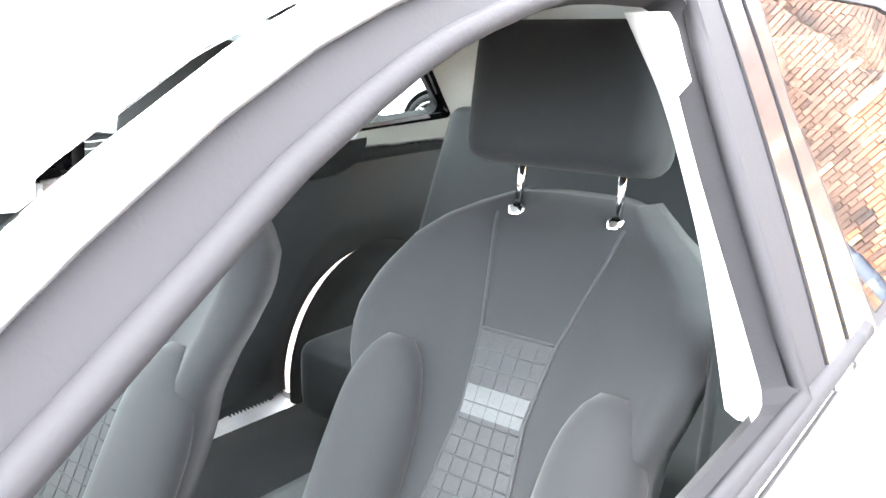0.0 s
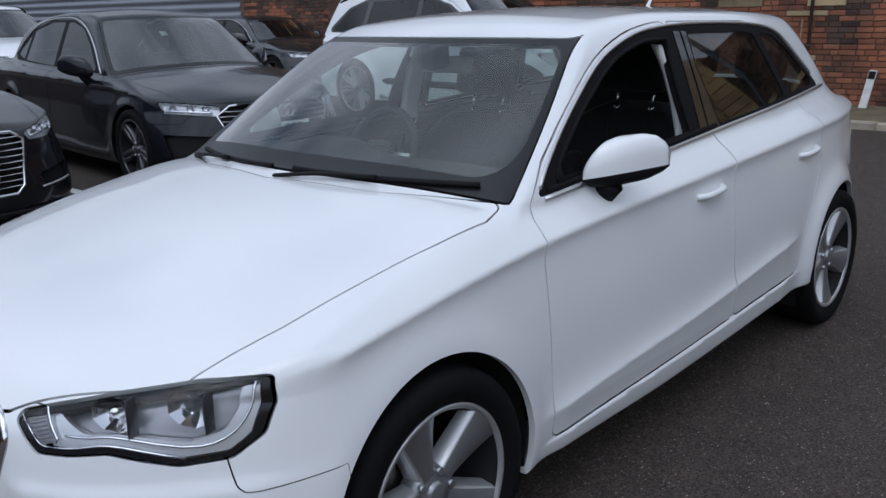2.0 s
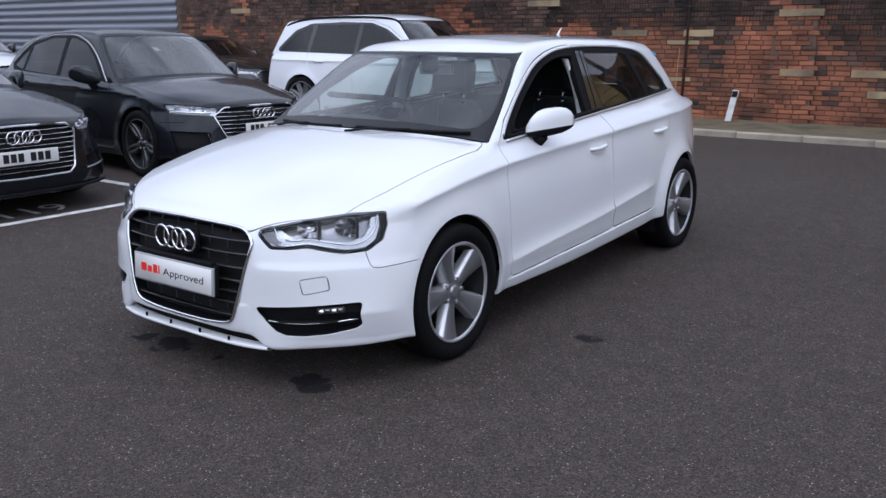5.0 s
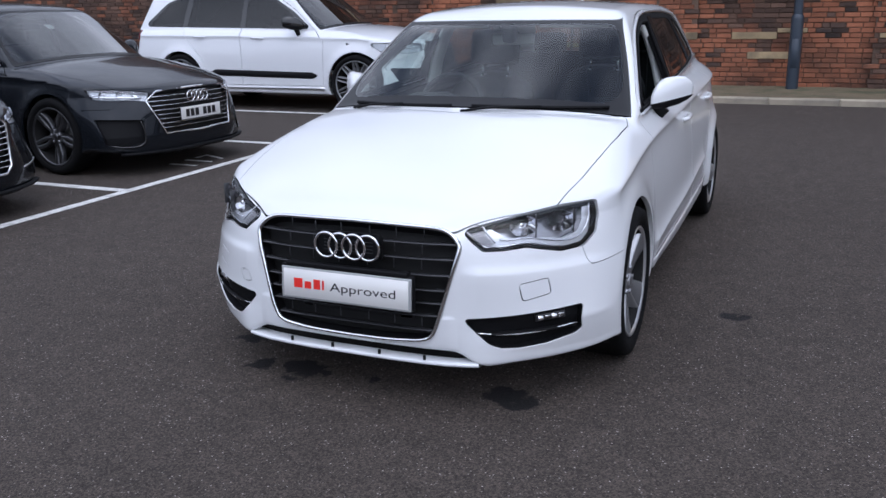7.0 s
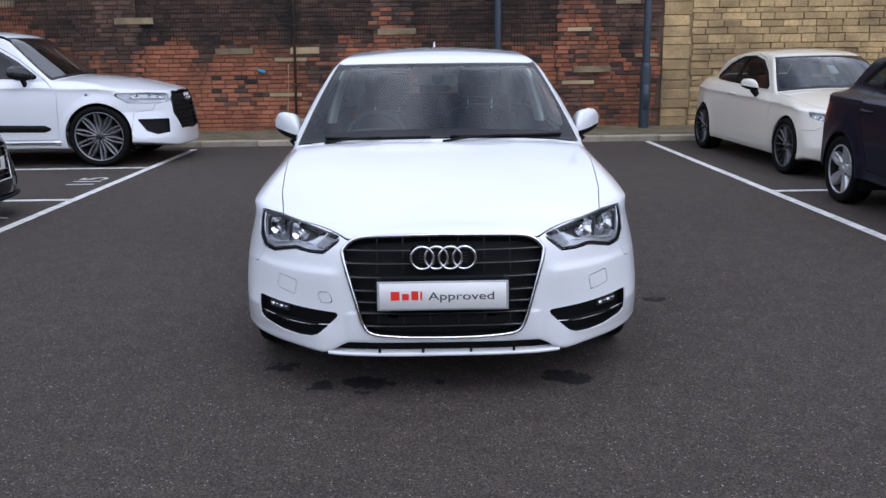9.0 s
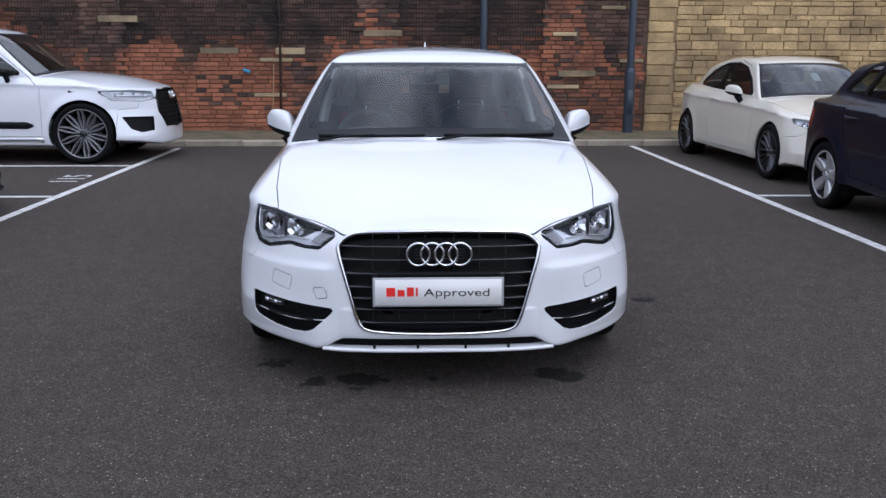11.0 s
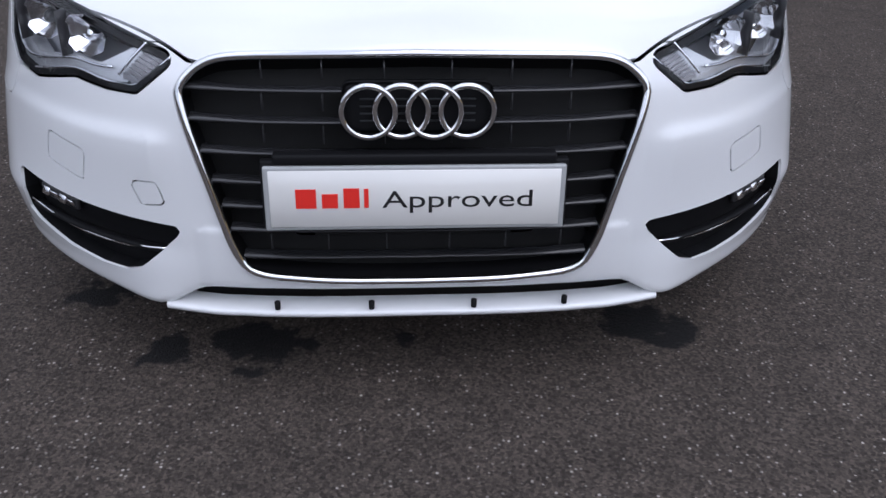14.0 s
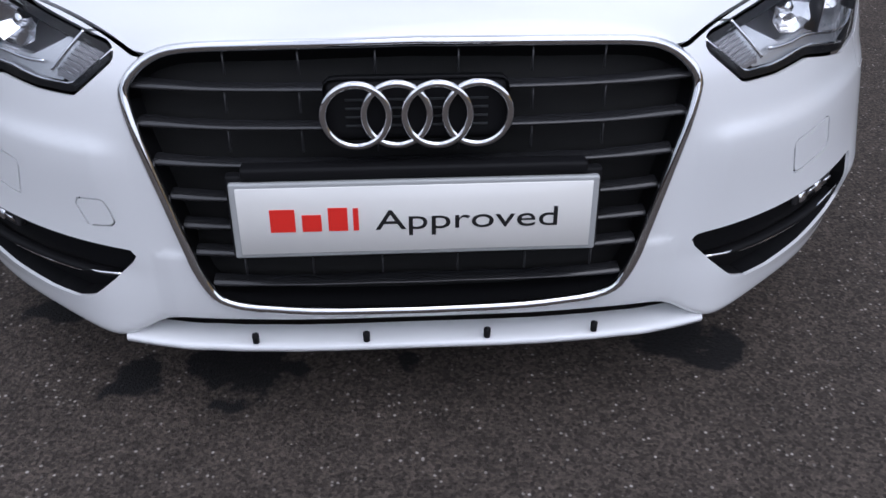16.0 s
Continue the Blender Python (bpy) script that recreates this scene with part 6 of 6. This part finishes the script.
# ---- what they carry: grilles, badges, plates, mirrors, trim, cabins ----
def simple_cabin(car, P, F, m=None):
    """Dashboard, wheel and seats, dimly seen through the panes."""
    b0 = P["belt"]
    s0 = P["screen"][0]
    w = P["cabin"][1][1] - 0.10
    rows = [[(x, s0 + .10 + .4 * x * x, b0 - .02), (x, s0 + .42, b0 - .02), (x, s0 + .58, b0 - .05), (x, s0 + .60, b0 - .25), (x, s0 + .45, b0 - .55)] for x in np.linspace(-w, w, 13)]
    part("dashboard", from_grid(rows), M_INTERIOR, car)
    part("cabin_floor", box(2 * w, 2.3, .06, 0, 0, (0, s0 + 1.5, b0 - .62)), M_CARPET, car)
    ring = tube([(-.38 + .18 * math.cos(a), s0 + .80 + .07 * math.sin(a), b0 - .08 + .165 * math.sin(a)) for a in (2 * math.pi * q / 28 for q in range(28))], .015, 8, closed=True)
    part("steering_wheel", ring, M_INTERIOR, car)
    for x in (-.38, .38):
        st = part("seat", box(.50, .13, .62, .05, 3, (0, 0, .0), Matrix.Rotation(radians(-22), 3, "X")), M_INTERIOR, car, at=pose(x, s0 + 1.55, b0 - .22))
        part("cushion", box(.50, .50, .16, .05, 3, (0, -.34, -.28)), M_INTERIOR, st)
        part("head_restraint", box(.26, .10, .18, .04, 3, (0, .14, .42)), M_INTERIOR, st)
    part("rear_bench", box(2 * w - .1, .14, .55, .05, 3, (0, 0, 0), Matrix.Rotation(radians(-24), 3, "X")), M_INTERIOR, car, at=pose(0, s0 + 2.45, b0 - .20))
    part("rear_view_mirror", box(.23, .03, .06, .015, 2), M_INTERIOR, car, at=pose(0, s0 + .92, b0 + .30))


def dress(car, P, paint, bars=(), bar_mat=None, badge=None, plate=None, mirror=None, mirror_mat=None, handles=(), strip=None, lamp_z=None):
    F, _ = car_shape(P)
    bar_mat = bar_mat or M_CHROME
    for z in bars:
        w = half_width(P["grille"], z) - 0.02
        slat(car, F, w, z, 0.007, 0.03, bar_mat, 0.004, "grille_bar")
    if badge:
        z, r = badge
        rings(car, F, z, r, r * 1.25, r * 0.13, 0.02)
    if plate:
        z, w, h = plate
        number_plate(car, on_front(F, 0, z) - 0.02, z, w, h)
    for sgn in (1, -1):
        if mirror:
            door_mirror(car, (sgn * mirror[0], mirror[1], mirror[2]), sgn, mirror[3], mirror_mat or paint)
        for y, z in handles:
            door_handle(car, F, y, z, sgn, paint, 0.21)
        if strip is not None:
            d = P["dlo"]
            pts = [(sgn * (on_side(F, y, z) + 0.002), y, z) for y, z in arched(strip, 26)]
            part("window_strip", tube(pts, 0.008, 6), M_SATIN, car, "bright strip round the side windows")
        lamp = P["lamp_objects"][sgn]
        (x0, x1, z0, z1) = lamp_z
        for k in range(3):
            t = (k + 0.6) / 3.2
            x = x0 + (x1 - x0) * t
            z = (z0 + z1) / 2 + 0.006
            y = on_front(F, x, z) + 0.05
            b = lathe([(-0.024, .034), (-0.008, .026), (0.004, .012), (0.008, 0.0)], 14, "y")
            bmesh.ops.translate(b, vec=(sgn * x, y, z), verts=b.verts)
            part("reflector", b, M_REFLECTOR, lamp)
        pts = [(sgn * x, on_front(F, x, z) + 0.018, z) for x, z in zip(np.linspace(x0 + .02, x1, 14), np.linspace(z0 + .012, z0 + .030, 14))]
        pts += [(sgn * (x1 - .004 - .02 * t), on_front(F, x1 - .02 * t, z0 + .03 + (z1 - z0 - .05) * t) + 0.018, z0 + .03 + (z1 - z0 - .05) * t) for t in (.3, .6, 1)]
        part("daylight_strip", tube(pts, 0.011, 6), M_REFLECTOR, lamp)
    simple_cabin(car, P, F)


S_STRIP = [(.72, .962), (1.0, 1.165), (1.3, 1.305), (1.65, 1.38), (2.2, 1.38), (2.7, 1.305), (3.18, 1.085)]
for car, P in ((saloon, P_SALOON), (far_saloon, P_FAR)):
    dress(car, P, M_GREY if car is saloon else M_BLACKPAINT, bars=(.41, .45, .49, .53, .57, .61, .65, .69), badge=(.665, .048), plate=(.52, .52, .111), mirror=(.990, .86, 1.035, 1.30),
          handles=((1.55, .90), (2.52, .925)), strip=[(y, 1 + (z - 1) * 1.19 if z > 1 else z) for y, z in S_STRIP] if car is saloon else S_STRIP, lamp_z=(.54, .84, .675, .745))
dress(old_saloon, P_OLD, M_GREY, bars=(.38, .42, .46, .50, .54, .58, .62, .66, .70), badge=(.655, .050), plate=(.50, .52, .111), mirror=(.980, .86, 1.02, 1.25),
      handles=((1.55, .90), (2.52, .925)), strip=S_STRIP, lamp_z=(.54, .84, .675, .75))
for car, P in ((saloon, P_SALOON), (old_saloon, P_OLD)):
    F, _ = car_shape(P)
    low = [(x, on_front(F, abs(x), .235) - .012, .205) for x in np.linspace(-.80, .80, 31)]
    part("lower_splitter", tube(low, .022, 8, flat=.6), M_TRIM, car, "black lower bumper lip")
    for sgn in (1, -1):
        run = [(.625, .49), (.615, .40), (.622, .31), (.67, .272), (.76, .268), (.85, .285)] if car is saloon else [(.57, .345), (.66, .350), (.76, .356), (.84, .362)]
        part("intake_blade", tube([(sgn * x, on_front(F, x, z) - .003, z) for x, z in arched(run, 22)], .007, 8), M_SATIN if car is old_saloon else M_GLOSSBLACK, car, "thin blade in the lower intake")
for car, P in ((suv, P_SUV), (far_suv, P_FARSUV)):
    dress(car, P, M_SUVWHITE, bars=(.54, .60, .66, .72, .78, .84, .90), bar_mat=M_TRIM, badge=(.87, .052), mirror=(1.02, .92, 1.22, 1.2), mirror_mat=M_GLOSSBLACK,
          handles=((1.60, 1.02), (2.62, 1.04)), lamp_z=(.55, .87, .85, .93))
    F, _ = car_shape(P)
    for sgn in (1, -1):
        pts = [(sgn * (on_side(F, y, .50) + .004), y, .50 + .03 * (y - .6) / 1.8) for y in np.linspace(.62, 2.42, 24)]
        part("door_moulding", tube(pts, [.012] + [.045] * 22 + [.012], 8, flat=.35, up=(1, 0, 0)), M_TRIM, car, "black lower door moulding")
        pts = [(sgn * .64, y, on_top(F, .64, y, 2.0) + .035 * math.sin(math.pi * (y - 1.15) / 2.45) ** .5) for y in np.linspace(1.151, 3.599, 26)]
        part("roof_rail", tube(pts, .016, 8), M_TRIM, car, "black roof rail")
        pts = [(sgn * (on_side(F, y, .33) - .01), y, .315) for y in np.linspace(.50, 2.48, 16)]
        part("side_step", tube(pts, .035, 8, flat=.5, up=(1, 0, 0)), M_SATIN, car, "bright-edged side step")
dress(coupe, P_COUPE, M_CREAM, bars=(.565, .58, .595, .61, .625, .64), bar_mat=M_CHROME, mirror=(.925, .98, .985, .92), handles=((1.72, .845),), lamp_z=(.42, .78, .61, .70))
F, _ = car_shape(P_COUPE)
part("windscreen_card", box(.10, .004, .18, 0, 0), M_PAPER, coupe, "white card inside the windscreen", at=pose(.02, on_front(F, .02, 1.16, -.2, 1.6) + .03, 1.16, -58))
dress(hatch, P_HATCH, M_NAVY, mirror=(.905, .80, 1.03, 1.0), handles=((1.40, .855), (2.28, .875)), lamp_z=(.52, .78, .62, .72))
F, _ = car_shape(P_HATCH)
flap = [[(-(on_side(F, y, z) + .003), y, z) for z in np.linspace(.70, .83, 7)] for y in np.linspace(2.66, 2.80, 7)]
part("fuel_flap", from_grid(flap), M_NAVY, hatch, "closed fuel flap")
for car, P, x in ((saloon, P_SALOON, .16), (old_saloon, P_OLD, .16)):
    F, _ = car_shape(P)
    part("windscreen_card", box(.07, .003, .07, 0, 0), M_PAPER, car, "small card behind the windscreen", at=pose(-.12, on_front(F, .12, 1.30, -.2, 1.8) + .03, 1.30, -58))


# ---- bricks, stones and kerb stones, piece by piece ----
def piece_mesh(name, w, h, d, chamfer, mat, rough=0.0, seed=0):
    """A block that faces -y, its front edge chamfered, its corners a little uneven; origin at the middle of its back."""
    rnd = random.Random(seed)
    j = lambda a: a + rnd.uniform(-rough, rough)
    v = []
    for y, e in ((0, 0), (-d + chamfer, 0), (-d, chamfer)):
        for sx, sz in ((-1, -1), (1, -1), (1, 1), (-1, 1)):
            v.append((j(sx * (w / 2 - e)), y + rnd.uniform(-rough, rough) * (y != 0), j(sz * (h / 2 - e))))
    f = [(8, 9, 10, 11)]
    for a in (0, 4):
        f += [(a + k, a + (k + 1) % 4, a + 4 + (k + 1) % 4, a + 4 + k) for k in range(4)]
    me = bpy.data.meshes.new(name)
    me.from_pydata(v, [], f)
    me.materials.append(mat)
    return me


class Pile:
    """Pieces past the first few hundred, joined into one mesh."""

    def __init__(self):
        self.v, self.f, self.m = [], [], []

    def add(self, me, at, mat=0):
        n = len(self.v)
        self.v += [(p.co.x + at[0], p.co.y + at[1], p.co.z + at[2]) for p in me.vertices]
        self.f += [tuple(n + i for i in q.vertices) for q in me.polygons]
        self.m += [mat] * len(me.polygons)

    def done(self, name, mats, parent, label):
        me = bpy.data.meshes.new(name)
        me.from_pydata(self.v, [], self.f)
        for m in mats:
            me.materials.append(m)
        me.polygons.foreach_set("material_index", self.m)
        ob = new(name, me)
        ob.parent = parent
        return tagged(ob, label, kind="stuff")


rnd = random.Random(7)
SIZES = (0.215, 0.215, 0.215, 0.1025, 0.16)
bricks = {(w, k): piece_mesh("brick", w, 0.064, 0.018, 0.006, M_BRICK, 0.0016, int(w * 1000) + k) for w in set(SIZES) for k in range(3)}
soot = {(w, k): piece_mesh("brick", w, 0.064, 0.018, 0.006, M_SOOTBRICK, 0.0016, 99 + int(w * 1000) + k) for w in set(SIZES) for k in range(3)}
bands = [piece_mesh("stone_band", w, 0.064 + 0.045 * (k > 1), 0.034, 0.006, M_BAND, 0.003, 40 + k) for k, w in enumerate((0.42, 0.56, 0.50, 0.66))]
rest = Pile()
single = 0


def pier_at(x):
    for c, w in PIERS:
        if abs(x - c) < w / 2:
            return True
    return False


def sooty(x, z):
    """Where old soot has blackened the wall: high up, and in broad patches."""
    return 1.15 * noise.noise(Vector((x * 0.62, z * 0.55, 4.0))) + 0.65 * noise.noise(Vector((x * 2.3, z * 1.1, 9.0))) + 0.46 * (z - 1.45) + (0 if pier_at(x + 0.1) else 0.45 * min(max((z - 1.45) / 0.5, 0), 1)) + 0.6 * math.exp(-((x + 2.25) / 0.13) ** 2)


FIXED = {(22, -0.66), (10, -0.66), (22, 2.55), (10, 2.5), (16, 3.8), (28, 3.5), (16, -2.4), (10, 0.4)}
for row in range(0, 58):
    z = 0.135 + row * 0.0745
    x = -15.5 + rnd.uniform(0, 0.2)
    while x < STONE_X - 0.05:
        fixed = next((c for r, c in FIXED if r == row and c - 0.33 <= x < c - 0.10), None)
        if fixed is not None or (rnd.random() < 0.010 and z < 2.9):
            k = rnd.randrange(4)
            w = bands[k].vertices[1].co.x - bands[k].vertices[0].co.x
            front = WALL_Y + 0.012 - (0.062 if pier_at(x + w / 2) else 0)
            if x + w < STONE_X:
                rest.add(bands[k], (x + w / 2, front, z), 2)
            x += w + 0.010
            continue
        w = rnd.choice(SIZES)
        k = rnd.randrange(3)
        black = sooty(x, z) + rnd.uniform(-0.36, 0.36) > 0.10
        front = WALL_Y + 0.012 - (0.062 if pier_at(x + w / 2) else 0) + rnd.uniform(-0.004, 0.004)
        if x + w > STONE_X - 0.02:
            w = 0.1025
            if x + w > STONE_X - 0.02:
                break
        me = (soot if black else bricks)[w, k]
        if -2.3 < x < 0.55 and z < 1.45 and single < 290:
            ob = new("brick", me)
            ob.parent = wall_north
            ob.location = (x + w / 2, front, z)
            single += 1
        else:
            rest.add(me, (x + w / 2, front, z), 1 if black else 0)
        x += w + 0.010
rest.done("brickwork", [M_BRICK, M_SOOTBRICK, M_BAND], wall_north, "soot-stained red bricks with buff stone pieces")
for c, w in PIERS:
    slab("pier", c - w / 2 + 0.006, c + w / 2 - 0.006, WALL_Y - 0.046, WALL_Y + 0.02, -0.05, 4.4, M_MORTAR, wall_north)

# sandstone wall: courses of uneven height
stones = Pile()
count = 0
z = 0.10
row = 0
while z < 4.55:
    h = rnd.choice((0.085, 0.10, 0.12, 0.15))
    x = STONE_X + rnd.uniform(0.47, 0.51)
    while x < 15.5:
        w = rnd.uniform(0.18, 0.50)
        me = piece_mesh("stone", w, h - 0.012, 0.030, 0.007, M_STONE, 0.005, row * 100 + int(x * 10))
        at = (x + w / 2, WALL_Y + 0.012 + rnd.uniform(-0.010, 0.008), z + h / 2)
        if x < 8.0 and z < 2.45 and count < 280:
            ob = new("stone", me)
            ob.parent = wall_east
            ob.location = at
            count += 1
        else:
            stones.add(me, at)
            bpy.data.meshes.remove(me)
        x += w + 0.014
    z += h
    row += 1
z = 0.10
while z < 4.5:
    h, w = rnd.uniform(0.13, 0.24), rnd.uniform(0.42, 0.50)
    me = piece_mesh("quoin", w, h - 0.012, 0.042, 0.008, M_STONE, 0.006, int(z * 100))
    ob = new("quoin", me)
    ob.parent = wall_east
    ob.location = (STONE_X + w / 2 - 0.02, WALL_Y + 0.012, z + h / 2)
    z += h
stones.done("stonework", [M_STONE], wall_east, "coursed buff sandstone blocks")

# kerb stones
kerb_mesh = piece_mesh("kerb_stone", 0.908, 0.155, 0.125, 0.018, M_KERB, 0.002, 5)
for k in range(60):
    ob = new("kerb_stone", kerb_mesh)
    ob.parent = kerb
    ob.location = (-38 + 0.915 * k, KERB_Y + 0.125 + rnd.uniform(-0.003, 0.003), 0.0125 + rnd.uniform(-0.003, 0.003))

# wire mesh panels over the upper wall
for x0, x1, z0 in ((-9.6, -5.65, 1.66), (-5.05, -1.02, 1.63), (-0.30, 2.20, 1.42)):
    bars = Pile()
    y = WALL_Y - 0.055
    for k in range(int((x1 - x0) / 0.05) + 1):
        x = x0 + 0.05 * k
        bars.v += [(x - .0038, y, z0), (x + .0038, y, z0), (x, y + .005, z0), (x - .0038, y, 3.4), (x + .0038, y, 3.4), (x, y + .005, 3.4)]
        n = len(bars.v) - 6
        bars.f += [(n, n + 1, n + 4, n + 3), (n + 1, n + 2, n + 5, n + 4), (n + 2, n, n + 3, n + 5)]
        bars.m += [0] * 3
    for k in range(int((3.4 - z0) / 0.10) + 1):
        zz = z0 + 0.10 * k
        bars.v += [(x0, y - .002, zz - .0038), (x0, y - .002, zz + .0038), (x0, y + .003, zz), (x1, y - .002, zz - .0038), (x1, y - .002, zz + .0038), (x1, y + .003, zz)]
        n = len(bars.v) - 6
        bars.f += [(n, n + 1, n + 4, n + 3), (n + 1, n + 2, n + 5, n + 4), (n + 2, n, n + 3, n + 5)]
        bars.m += [0] * 3
    ob = bars.done("wire_mesh", [M_NET], wall_north, "dark welded wire mesh on the upper wall")
